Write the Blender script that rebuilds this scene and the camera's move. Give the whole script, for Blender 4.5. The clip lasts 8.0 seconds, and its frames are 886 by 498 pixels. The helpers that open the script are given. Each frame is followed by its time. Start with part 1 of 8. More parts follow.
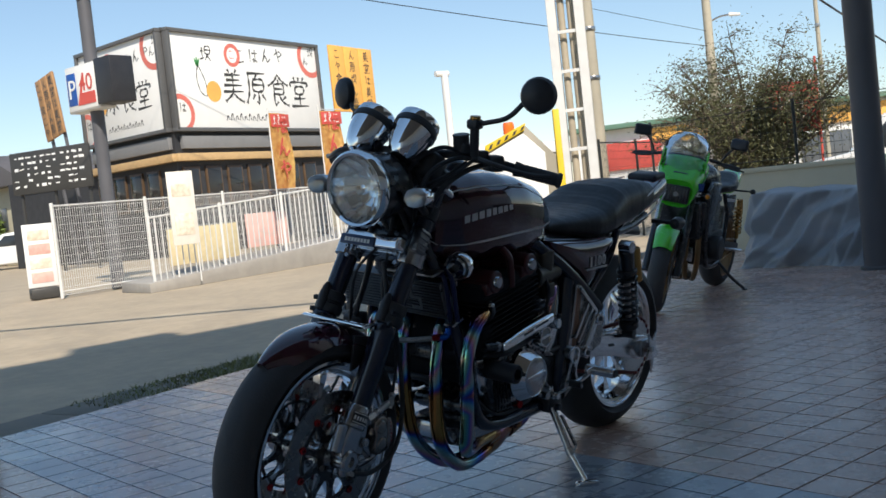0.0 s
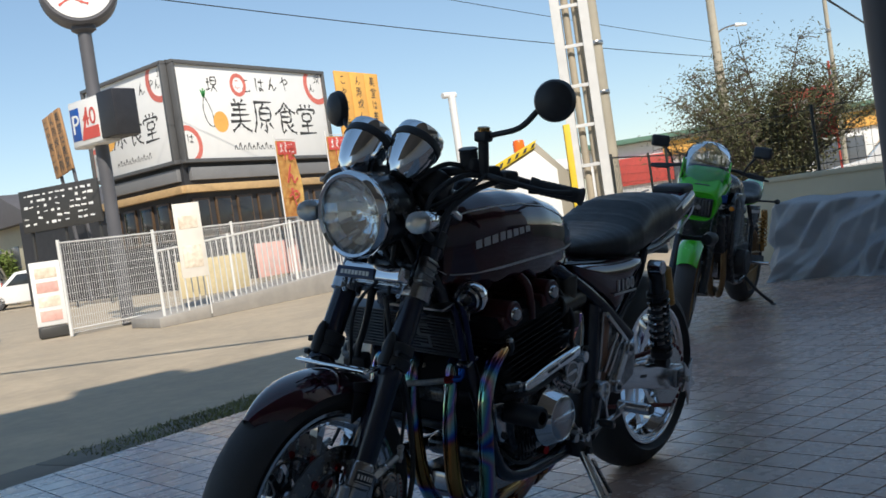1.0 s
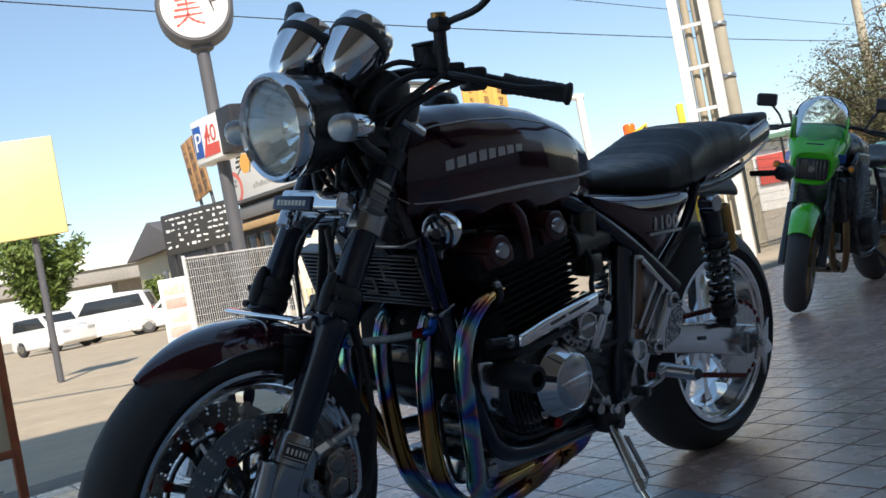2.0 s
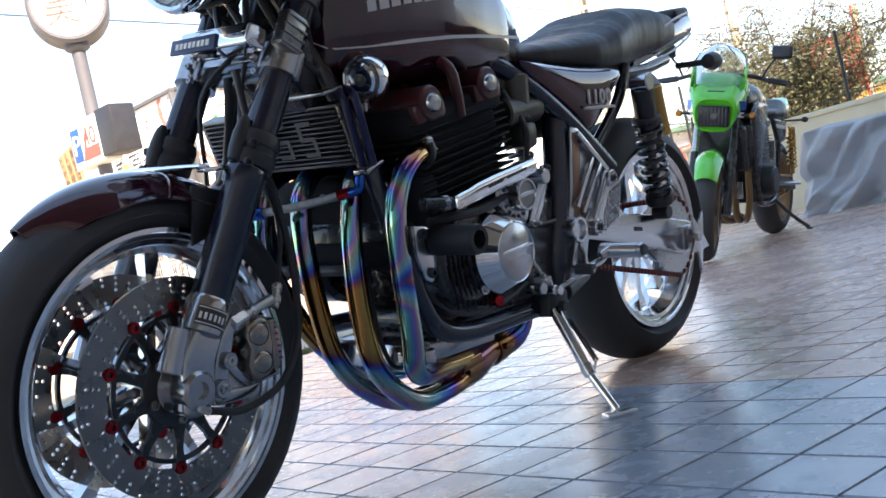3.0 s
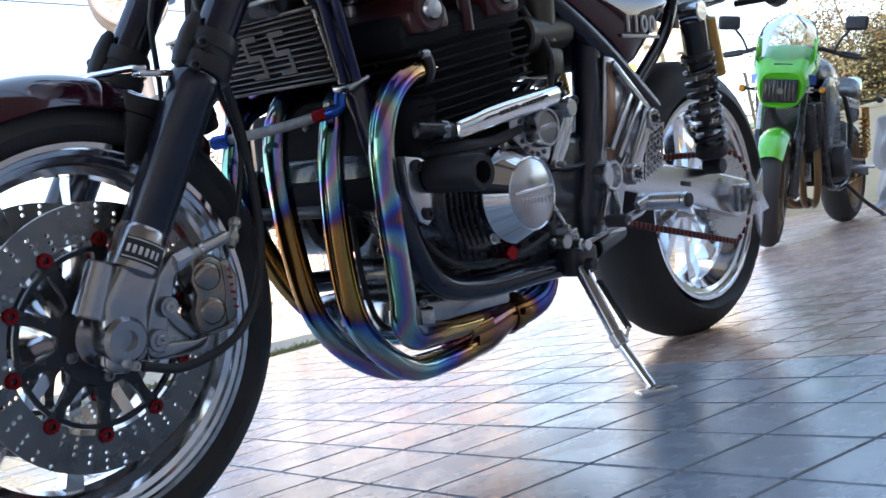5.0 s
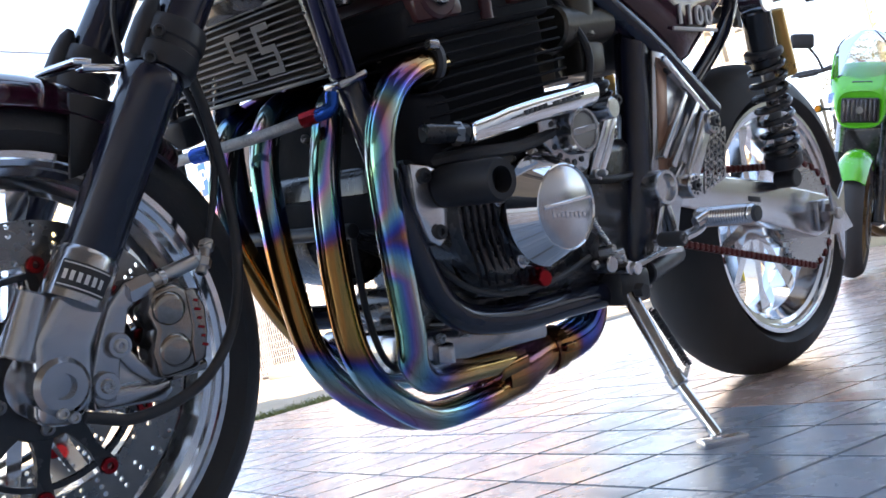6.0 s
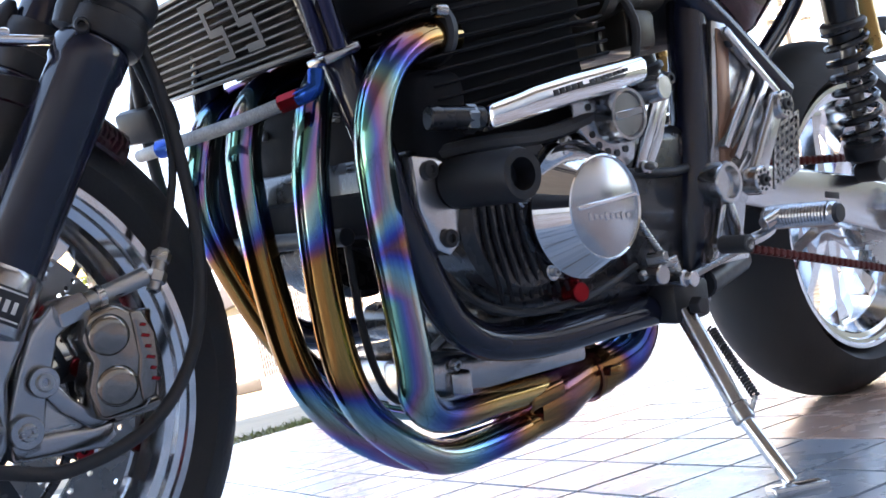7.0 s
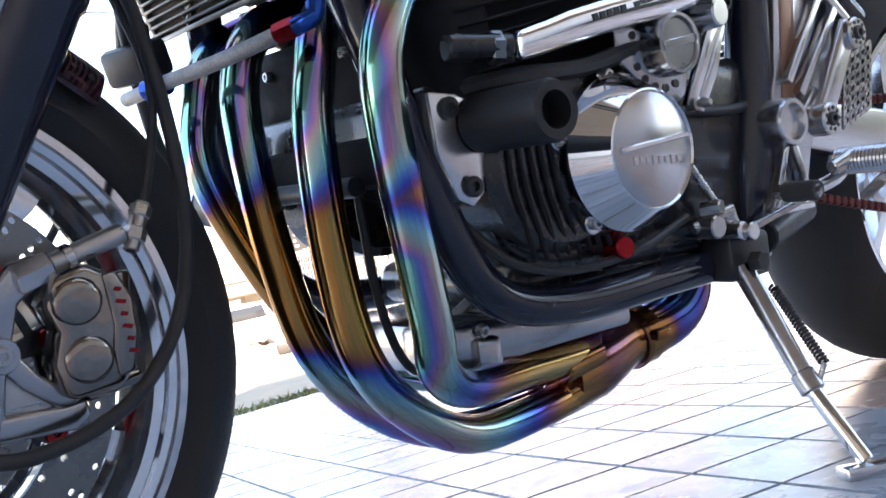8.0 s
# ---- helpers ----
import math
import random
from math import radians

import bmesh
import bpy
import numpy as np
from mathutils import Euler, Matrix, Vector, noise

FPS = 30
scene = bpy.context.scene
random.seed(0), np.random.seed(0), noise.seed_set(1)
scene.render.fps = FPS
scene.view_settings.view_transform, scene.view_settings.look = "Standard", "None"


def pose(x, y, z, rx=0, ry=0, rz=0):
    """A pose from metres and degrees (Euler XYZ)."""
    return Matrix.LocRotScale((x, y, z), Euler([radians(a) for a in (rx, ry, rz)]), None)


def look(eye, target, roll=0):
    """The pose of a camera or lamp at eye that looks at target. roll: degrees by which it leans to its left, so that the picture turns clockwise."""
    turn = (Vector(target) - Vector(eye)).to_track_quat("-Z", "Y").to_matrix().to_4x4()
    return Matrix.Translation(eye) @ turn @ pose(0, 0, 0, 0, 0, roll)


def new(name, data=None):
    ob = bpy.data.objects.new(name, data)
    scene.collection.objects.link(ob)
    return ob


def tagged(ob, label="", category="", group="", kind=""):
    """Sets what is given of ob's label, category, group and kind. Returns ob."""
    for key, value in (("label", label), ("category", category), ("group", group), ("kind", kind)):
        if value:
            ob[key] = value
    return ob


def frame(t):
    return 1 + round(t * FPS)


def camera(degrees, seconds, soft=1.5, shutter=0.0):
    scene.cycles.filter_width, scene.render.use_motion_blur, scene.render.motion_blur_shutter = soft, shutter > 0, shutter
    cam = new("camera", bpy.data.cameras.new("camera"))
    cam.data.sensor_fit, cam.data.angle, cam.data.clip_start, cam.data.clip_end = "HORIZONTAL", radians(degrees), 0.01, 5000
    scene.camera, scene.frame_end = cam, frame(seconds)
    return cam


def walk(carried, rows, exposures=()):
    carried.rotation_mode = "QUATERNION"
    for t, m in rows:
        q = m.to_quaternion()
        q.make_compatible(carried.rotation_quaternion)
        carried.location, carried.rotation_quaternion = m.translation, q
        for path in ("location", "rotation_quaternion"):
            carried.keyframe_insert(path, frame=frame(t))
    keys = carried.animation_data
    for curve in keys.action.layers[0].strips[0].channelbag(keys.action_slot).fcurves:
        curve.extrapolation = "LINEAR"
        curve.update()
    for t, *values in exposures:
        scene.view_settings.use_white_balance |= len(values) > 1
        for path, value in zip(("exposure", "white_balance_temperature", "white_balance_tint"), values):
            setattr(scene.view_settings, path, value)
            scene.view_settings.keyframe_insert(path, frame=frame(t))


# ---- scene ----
# camera and its way round the motorcycle
cam = camera(47.0, 8.0, soft=1.6)
PATH = [
    (0, pose(1.3699, -1.6453, 0.8780, 87.155, 6.144, 50.014)),
    (0.5, pose(1.2653, -1.6264, 0.8932, 86.400, 6.081, 47.838)),
    (1, pose(1.1389, -1.4372, 0.8799, 88.480, 8.281, 50.701)),
    (1.2, pose(1.1371, -1.3173, 0.8818, 89.421, 9.003, 54.100)),
    (2.3, pose(0.8541, -0.8529, 0.5257, 90.615, 10.771, 58.972)),
    (2.5, pose(0.7851, -0.8663, 0.4705, 89.482, 11.623, 55.151)),
    (3, pose(0.7205, -0.8885, 0.3891, 89.992, 13.051, 52.664)),
    (3.5, pose(0.7314, -0.9094, 0.3221, 88.970, 13.281, 52.958)),
    (4, pose(0.7374, -0.9102, 0.3157, 88.295, 12.586, 53.531)),
    (4.5, pose(0.6395, -0.7896, 0.3009, 89.301, 12.101, 54.513)),
    (6, pose(0.3707, -0.4709, 0.2500, 93.900, 12.981, 60.441)),
    (6.5, pose(0.2862, -0.3797, 0.2384, 95.254, 13.518, 62.428)),
    (7, pose(0.2070, -0.3171, 0.2683, 94.375, 12.860, 63.792)),
    (7.5, pose(0.1516, -0.2896, 0.2596, 94.220, 13.127, 65.027)),
    (8, pose(0.0968, -0.2449, 0.2675, 92.577, 13.310, 66.185)),
]
EXPOSURES = [(0.0, 0.16, 6550, 11), (0.6, 0.18, 6550, 11), (1.0, 0.04, 6500, 11), (1.3, 0.07, 6500, 11), (2.3, 0.77, 6950, 14), (3.0, 1.92, 7450, 20), (3.5, 2.13, 7350, 20), (4.5, 2.10, 7350, 20), (6.0, 2.30, 7700, 24), (7.0, 2.70, 7700, 25), (8.0, 2.70, 7800, 25)]
walk(cam, PATH, EXPOSURES)

# world and sun
world = bpy.data.worlds.new("world")
scene.world = world
world.use_nodes = True
wn = world.node_tree.nodes
sky = wn.new("ShaderNodeTexSky")
sky.sky_type = "NISHITA"
sky.sun_disc = False
SUN_ELEV = radians(42)
SUN_AZ = math.atan2(-0.40, 0.92)
sky.sun_elevation = SUN_ELEV
sky.sun_rotation = math.pi / 2 - SUN_AZ
sky.altitude = 0
sky.air_density = 1.0
sky.dust_density = 0.15
sky.ozone_density = 1.0
wn["Background"].inputs["Strength"].default_value = 0.12
# thin even haze over the blue
haze = wn.new("ShaderNodeMix")
haze.data_type = "RGBA"
haze.inputs["Factor"].default_value = 0.22
SKY_A, SKY_OUT = [s for s in haze.inputs if s.name == "A" and s.type == "RGBA"][0], [s for s in haze.outputs if s.type == "RGBA"][0]
[s for s in haze.inputs if s.name == "B" and s.type == "RGBA"][0].default_value = (2.2, 4.4, 6.6, 1)
world.node_tree.links.new(sky.outputs[0], SKY_A)
world.node_tree.links.new(SKY_OUT, wn["Background"].inputs["Color"])
sun_data = bpy.data.lights.new("sun", "SUN")
sun_data.energy = 5.0
sun_data.angle = radians(0.53)
sun_data.color = (1.0, 0.93, 0.82)
sun = new("sun", sun_data)
sv = Vector((math.cos(SUN_AZ) * math.cos(SUN_ELEV), math.sin(SUN_AZ) * math.cos(SUN_ELEV), math.sin(SUN_ELEV)))
sun.matrix_world = look(sv * 50, (0, 0, 0))


# ---------- materials ----------
def mat(name, base, rough=0.5, metal=0.0, var=0.12, scale=20.0, bump=0.0, bscale=None, coat=0.0, spec=0.5, rvar=0.08, trans=0.0, ior=1.45, emit=None, estr=0.0, tint=None, stretch=(1, 1, 1), rand=0.0):
    """A node material: two scales of noise in colour and roughness, fine relief."""
    m = bpy.data.materials.new(name)
    m.use_nodes = True
    nt = m.node_tree
    n, l = nt.nodes, nt.links
    b = n["Principled BSDF"]
    b.inputs["Metallic"].default_value = metal
    b.inputs["IOR"].default_value = ior
    b.inputs["Coat Weight"].default_value = coat
    b.inputs["Coat Roughness"].default_value = 0.05
    b.inputs["Specular IOR Level"].default_value = spec
    b.inputs["Transmission Weight"].default_value = trans
    tc = n.new("ShaderNodeTexCoord")
    mp = n.new("ShaderNodeMapping")
    mp.inputs["Scale"].default_value = stretch
    l.new(tc.outputs["Object"], mp.inputs["Vector"])
    if rand:
        o2 = n.new("ShaderNodeObjectInfo")
        ml = n.new("ShaderNodeVectorMath")
        ml.operation = "SCALE"
        ml.inputs[0].default_value = (37.0, 53.0, 19.0)
        l.new(o2.outputs["Random"], ml.inputs["Scale"])
        l.new(ml.outputs[0], mp.inputs["Location"])
    n1 = n.new("ShaderNodeTexNoise")
    n1.inputs["Scale"].default_value = scale
    n1.inputs["Detail"].default_value = 6
    n2 = n.new("ShaderNodeTexNoise")
    n2.inputs["Scale"].default_value = scale * 0.13
    n2.inputs["Detail"].default_value = 3
    for q in (n1, n2):
        l.new(mp.outputs[0], q.inputs["Vector"])
    add = n.new("ShaderNodeMath")
    add.operation = "ADD"
    l.new(n1.outputs["Fac"], add.inputs[0])
    l.new(n2.outputs["Fac"], add.inputs[1])
    mr = n.new("ShaderNodeMapRange")
    mr.inputs["From Min"].default_value, mr.inputs["From Max"].default_value = 0.6, 1.4
    l.new(add.outputs[0], mr.inputs["Value"])
    mix = n.new("ShaderNodeMix")
    mix.data_type = "RGBA"
    lo = [max(0.0, c * (1 - var)) for c in base]
    hi = [min(1.0, c * (1 + var)) for c in (tint or base)]
    mix.inputs["A"].default_value = (*lo, 1)
    mix.inputs["B"].default_value = (*hi, 1)
    l.new(mr.outputs[0], mix.inputs["Factor"])
    col = mix.outputs["Result"]
    if rand:
        oi = n.new("ShaderNodeObjectInfo")
        hs = n.new("ShaderNodeHueSaturation")
        rr = n.new("ShaderNodeMapRange")
        rr.inputs["To Min"].default_value, rr.inputs["To Max"].default_value = 1 - rand, 1 + rand
        gi = n.new("ShaderNodeNewGeometry")
        ad = n.new("ShaderNodeMath")
        ad.operation = "ADD"
        fr = n.new("ShaderNodeMath")
        fr.operation = "FRACT"
        l.new(oi.outputs["Random"], ad.inputs[0])
        l.new(gi.outputs["Random Per Island"], ad.inputs[1])
        l.new(ad.outputs[0], fr.inputs[0])
        l.new(fr.outputs[0], rr.inputs["Value"])
        l.new(rr.outputs[0], hs.inputs["Value"])
        l.new(col, hs.inputs["Color"])
        col = hs.outputs["Color"]
    l.new(col, b.inputs["Base Color"])
    rg = n.new("ShaderNodeMapRange")
    rg.inputs["From Min"].default_value, rg.inputs["From Max"].default_value = 0.6, 1.4
    rg.inputs["To Min"].default_value, rg.inputs["To Max"].default_value = max(0.01, rough * (1 - rvar * 4)), min(1, rough * (1 + rvar * 4))
    l.new(add.outputs[0], rg.inputs["Value"])
    l.new(rg.outputs[0], b.inputs["Roughness"])
    if bump:
        n3 = n.new("ShaderNodeTexNoise")
        n3.inputs["Scale"].default_value = bscale or scale * 3
        n3.inputs["Detail"].default_value = 5
        l.new(mp.outputs[0], n3.inputs["Vector"])
        bp = n.new("ShaderNodeBump")
        bp.inputs["Strength"].default_value = bump
        bp.inputs["Distance"].default_value = 0.01
        l.new(n3.outputs["Fac"], bp.inputs["Height"])
        l.new(bp.outputs[0], b.inputs["Normal"])
    if emit:
        b.inputs["Emission Color"].default_value = (*emit, 1)
        b.inputs["Emission Strength"].default_value = estr
    return m


M = dict(
    black=mat("black_paint", (0.022, 0.023, 0.027), 0.26, var=0.3, scale=30, coat=0.3),
    gloss=mat("gloss_black", (0.013, 0.016, 0.032), 0.16, var=0.2, scale=30, coat=0.4),
    mirror=mat("reflector_mirror", (0.92, 0.93, 0.94), 0.06, 1.0, var=0.02, scale=8, rvar=0.0),
    satin=mat("satin_black", (0.030, 0.030, 0.034), 0.42, var=0.3, scale=60, bump=0.05),
    rubber=mat("tyre_rubber", (0.044, 0.044, 0.047), 0.66, var=0.3, scale=25, bump=0.15, bscale=220),
    plastic=mat("black_plastic", (0.032, 0.033, 0.037), 0.5, var=0.2, scale=90, bump=0.08),
    chrome=mat("chrome", (0.86, 0.87, 0.89), 0.05, 1.0, var=0.03, scale=14),
    wheel=mat("wheel_polish", (0.80, 0.81, 0.83), 0.09, 1.0, var=0.05, scale=20),
    engine=mat("engine_black", (0.020, 0.020, 0.024), 0.26, var=0.3, scale=50, bump=0.02, spec=0.4, coat=0.5),
    matte=mat("matte_black", (0.018, 0.018, 0.021), 0.75, var=0.3, scale=50, bump=0.05, spec=0.15),
    alu=mat("polished_aluminium", (0.62, 0.62, 0.635), 0.20, 1.0, var=0.06, scale=30, bump=0.02),
    cast=mat("cast_aluminium", (0.44, 0.44, 0.455), 0.21, 0.96, var=0.10, scale=45, bump=0.03),
    braid=mat("braided_steel", (0.42, 0.41, 0.40), 0.4, 0.9, var=0.45, scale=500, bump=0.5, bscale=700),
    steel=mat("brushed_steel", (0.5, 0.49, 0.48), 0.3, 1.0, var=0.12, scale=60, stretch=(1, 1, 6)),
    disc=mat("disc_steel", (0.25, 0.245, 0.24), 0.30, 1.0, var=0.15, scale=50),
    maroon=mat("maroon_metallic", (0.042, 0.004, 0.014), 0.10, 0.10, var=0.25, scale=260, coat=1.0),
    red=mat("red_paint", (0.055, 0.004, 0.006), 0.45, var=0.15, scale=40, coat=0.3),
    redano=mat("red_anodised", (0.36, 0.012, 0.018), 0.22, 0.8, var=0.1, scale=40),
    blueano=mat("blue_anodised", (0.01, 0.09, 0.42), 0.22, 0.8, var=0.1, scale=40),
    leather=mat("seat_leather", (0.018, 0.018, 0.02), 0.42, var=0.25, scale=30, bump=0.12, bscale=300),
    stripe=mat("silver_stripe", (0.60, 0.585, 0.58), 0.30, 0.0, var=0.06, scale=40),
    green=mat("lime_green", (0.06, 0.52, 0.02), 0.22, var=0.08, scale=30, coat=0.8),
    amber=mat("amber_lens", (0.75, 0.25, 0.02), 0.15, var=0.1, scale=40),
    clear=mat("lens_glass", (0.97, 0.98, 0.99), 0.01, trans=1.0, var=0.01, scale=5, ior=1.25, rvar=0.0),
    bronze=mat("bronze_wheel", (0.24, 0.15, 0.075), 0.34, 0.7, var=0.12, scale=40),
    gold=mat("gold_anodised", (0.46, 0.27, 0.09), 0.28, 0.9, var=0.1, scale=40),
    bluehose=mat("blue_hose", (0.008, 0.012, 0.06), 0.35, 0.2, var=0.15, scale=60),
    chain=mat("red_chain", (0.12, 0.018, 0.016), 0.4, 0.6, var=0.3, scale=120),
    tile_pink=mat("tile_pink", (0.49, 0.345, 0.29), 0.27, var=0.10, scale=26, bump=0.05, bscale=70, rand=0.05, rvar=0.1),
    tile_blue=mat("tile_blue", (0.285, 0.33, 0.385), 0.27, var=0.12, scale=26, bump=0.05, bscale=70, rand=0.05, rvar=0.1),
    grout=mat("grout", (0.15, 0.135, 0.125), 0.9, var=0.25, scale=50, bump=0.2),
    asphalt=mat("asphalt", (0.41, 0.335, 0.24), 0.9, var=0.22, scale=9, bump=0.3, bscale=140),
    concrete=mat("concrete", (0.33, 0.31, 0.28), 0.85, var=0.16, scale=6, bump=0.15, bscale=60),
    whitepaint=mat("white_paint", (0.78, 0.77, 0.74), 0.5, var=0.06, scale=8),
    wallpaint=mat("plaster", (0.52, 0.475, 0.35), 0.8, var=0.1, scale=5, bump=0.08, bscale=90),
    pillar=mat("pillar_paint", (0.10, 0.10, 0.11), 0.55, var=0.12, scale=6, bump=0.04),
    darkwall=mat("dark_wall", (0.035, 0.036, 0.04), 0.7, var=0.2, scale=4, bump=0.1),
)


def titanium(name, bands, axis="Z", fade=None, tone=0.80):
    """Heat-tinted titanium: the oxide's thickness runs along the pipe in bands and shifts round its curve."""
    m = mat(name, (0.5, 0.5, 0.5), 0.13, 1.0, var=0.02, scale=30)
    nt = m.node_tree
    n, l = nt.nodes, nt.links
    b = n["Principled BSDF"]
    tc = n.new("ShaderNodeTexCoord")
    sp = n.new("ShaderNodeSeparateXYZ")
    nz = n.new("ShaderNodeTexNoise")
    nz.inputs["Scale"].default_value = 9
    l.new(tc.outputs["Object"], sp.inputs[0])
    l.new(tc.outputs["Object"], nz.inputs["Vector"])
    dot = n.new("ShaderNodeVectorMath")
    dot.operation = "DOT_PRODUCT"
    l.new(tc.outputs["Normal"], dot.inputs[0])
    dot.inputs[1].default_value = (-0.86, 0.46, 0.22)

    def calc(op, a, c):
        q = n.new("ShaderNodeMath")
        q.operation = op
        for i, v in enumerate((a, c)):
            if isinstance(v, (int, float)):
                q.inputs[i].default_value = v
            else:
                l.new(v, q.inputs[i])
        return q.outputs[0]

    def ramp(stops, fac):
        rp = n.new("ShaderNodeValToRGB")
        e = rp.color_ramp.elements
        e[0].position, e[1].position = stops[0][0], stops[-1][0]
        e[0].color, e[1].color = (*stops[0][1], 1), (*stops[-1][1], 1)
        for p, c in stops[1:-1]:
            e.new(p).color = (*c, 1)
        l.new(fac, rp.inputs["Fac"])
        return rp.outputs["Color"]
    wob = calc("MULTIPLY", calc("SUBTRACT", nz.outputs["Fac"], 0.5), 0.06)
    z = calc("ADD", sp.outputs[axis], calc("ADD", wob, calc("MULTIPLY", dot.outputs["Value"], 0.006)))
    thick = ramp([(p, (v, v, v)) for p, v in bands], z)
    swing = calc("ADD", 1.0, calc("MULTIPLY", dot.outputs["Value"], 0.30))
    f = calc("MULTIPLY", thick, swing)
    if fade:
        mr = n.new("ShaderNodeMapRange")
        mr.inputs["From Min"].default_value, mr.inputs["From Max"].default_value = fade
        mr.inputs["To Min"].default_value, mr.inputs["To Max"].default_value = 1.0, 0.30
        l.new(sp.outputs["X"], mr.inputs["Value"])
        f = calc("MULTIPLY", f, mr.outputs[0])
    tint = ramp([(p, tuple(tone * (0.94 * v + 0.02 * sum(c)) for v in c)) for p, c in [(0.0, (0.63, 0.46, 0.22)), (0.12, (0.60, 0.32, 0.08)), (0.20, (0.50, 0.20, 0.07)), (0.26, (0.26, 0.09, 0.22)), (0.32, (0.08, 0.11, 0.58)),
                 (0.39, (0.09, 0.31, 0.73)), (0.46, (0.26, 0.60, 0.70)), (0.53, (0.44, 0.62, 0.56)), (0.60, (0.62, 0.48, 0.44)), (0.66, (0.58, 0.26, 0.56)), (0.71, (0.22, 0.26, 0.73)),
                 (0.78, (0.14, 0.58, 0.53)), (0.86, (0.39, 0.75, 0.46)), (0.93, (0.78, 0.63, 0.63)), (1.0, (0.90, 0.65, 0.83))]], f)
    l.new(tint, b.inputs["Base Color"])
    return m


M["titanium"] = titanium("burnt_titanium", ((0.60, 0.17), (0.66, 0.23), (0.70, 0.28), (0.735, 0.25), (0.765, 0.19), (0.80, 0.22), (0.82, 0.36), (0.85, 0.40), (0.89, 0.33), (0.95, 0.24)), "X", None, 0.62)
M["pipe_near"] = titanium("burnt_pipe", ((0.15, 0.16), (0.18, 0.30), (0.215, 0.50), (0.26, 0.68), (0.34, 0.70), (0.375, 0.42), (0.395, 0.24), (0.41, 0.36), (0.44, 0.62), (0.50, 0.72), (0.545, 0.60), (0.575, 0.40), (0.60, 0.20)), "Z", (0.44, 0.56))
M["pipe_far"] = titanium("burnt_pipe", ((0.13, 0.66), (0.16, 0.70), (0.20, 0.60), (0.243, 0.40), (0.260, 0.22), (0.275, 0.13), (0.395, 0.13), (0.410, 0.28), (0.428, 0.42), (0.47, 0.66), (0.52, 0.72), (0.57, 0.45), (0.60, 0.2)), "Z", (0.47, 0.62))


def pane_glass(name):
    """A thin clear pane: see-through, with glassy gloss."""
    m = bpy.data.materials.new(name)
    m.use_nodes = True
    n, l = m.node_tree.nodes, m.node_tree.links
    n.remove(n["Principled BSDF"])
    mix, clear, gloss, facing = n.new("ShaderNodeMixShader"), n.new("ShaderNodeBsdfTransparent"), n.new("ShaderNodeBsdfGlossy"), n.new("ShaderNodeLayerWeight")
    power, scaled = n.new("ShaderNodeMath"), n.new("ShaderNodeMath")
    clear.inputs["Color"].default_value = (0.95, 0.97, 0.97, 1)
    gloss.inputs["Roughness"].default_value = 0.01
    facing.inputs["Blend"].default_value = 0.5
    power.operation, scaled.operation = "POWER", "MULTIPLY_ADD"
    power.inputs[1].default_value = 5.0
    scaled.inputs[1].default_value, scaled.inputs[2].default_value = 0.92, 0.08
    l.new(facing.outputs["Facing"], power.inputs[0])
    l.new(power.outputs[0], scaled.inputs[0])
    l.new(scaled.outputs[0], mix.inputs["Fac"])
    l.new(clear.outputs[0], mix.inputs[1])
    l.new(gloss.outputs[0], mix.inputs[2])
    l.new(mix.outputs[0], n["Material Output"].inputs["Surface"])
    return m


M["thin"] = pane_glass("thin_glass")


def tread(name, c, count, lean):
    """Tyre rubber with slanting rain grooves round the axle at c."""
    m = mat(name, (0.036, 0.036, 0.038), 0.66, var=0.3, scale=25)
    nt = m.node_tree
    n, l = nt.nodes, nt.links
    tc, sp = n.new("ShaderNodeTexCoord"), n.new("ShaderNodeSeparateXYZ")
    l.new(tc.outputs["Object"], sp.inputs[0])

    def calc(op, a, b=0.0):
        q = n.new("ShaderNodeMath")
        q.operation = op
        for k, v in enumerate((a, b)):
            if isinstance(v, (int, float)):
                q.inputs[k].default_value = v
            else:
                l.new(v, q.inputs[k])
        return q.outputs[0]
    ang = calc("ARCTAN2", calc("SUBTRACT", sp.outputs["Z"], c.z), calc("SUBTRACT", sp.outputs["X"], c.x))
    side = calc("ABSOLUTE", sp.outputs["Y"])
    turn = calc("ADD", calc("MULTIPLY", ang, count / 6.28319), calc("MULTIPLY", side, lean))
    dist = calc("ABSOLUTE", calc("SUBTRACT", calc("FRACT", turn), 0.5))
    groove = calc("MULTIPLY", calc("LESS_THAN", dist, 0.045), calc("GREATER_THAN", side, 0.014))
    bp = n.new("ShaderNodeBump")
    bp.inputs["Strength"].default_value = 1.0
    bp.inputs["Distance"].default_value = 0.004
    l.new(calc("SUBTRACT", 1.0, groove), bp.inputs["Height"])
    l.new(bp.outputs[0], n["Principled BSDF"].inputs["Normal"])
    return m


# ---------- mesh tools ----------
def part(name, bm, material, parent=None, label="", m=None, angle=38):
    """Links a bmesh as one mesh object, under a thing or a part."""
    me = bpy.data.meshes.new(name)
    bmesh.ops.recalc_face_normals(bm, faces=bm.faces[:])
    bm.to_mesh(me)
    bm.free()
    me.materials.append(material)
    me.polygons.foreach_set("use_smooth", [True] * len(me.polygons))
    me.set_sharp_from_angle(angle=radians(angle))
    ob = new(name, me)
    if parent:
        ob.parent = parent
    if m is not None:
        ob.matrix_basis = m
    if label:
        tagged(ob, label)
    return ob


def again(ob, m, parent=None):
    """Another part on the same mesh."""
    o = new(ob.name.split(".")[0], ob.data)
    o.parent = parent or ob.parent
    o.matrix_basis = m
    return o


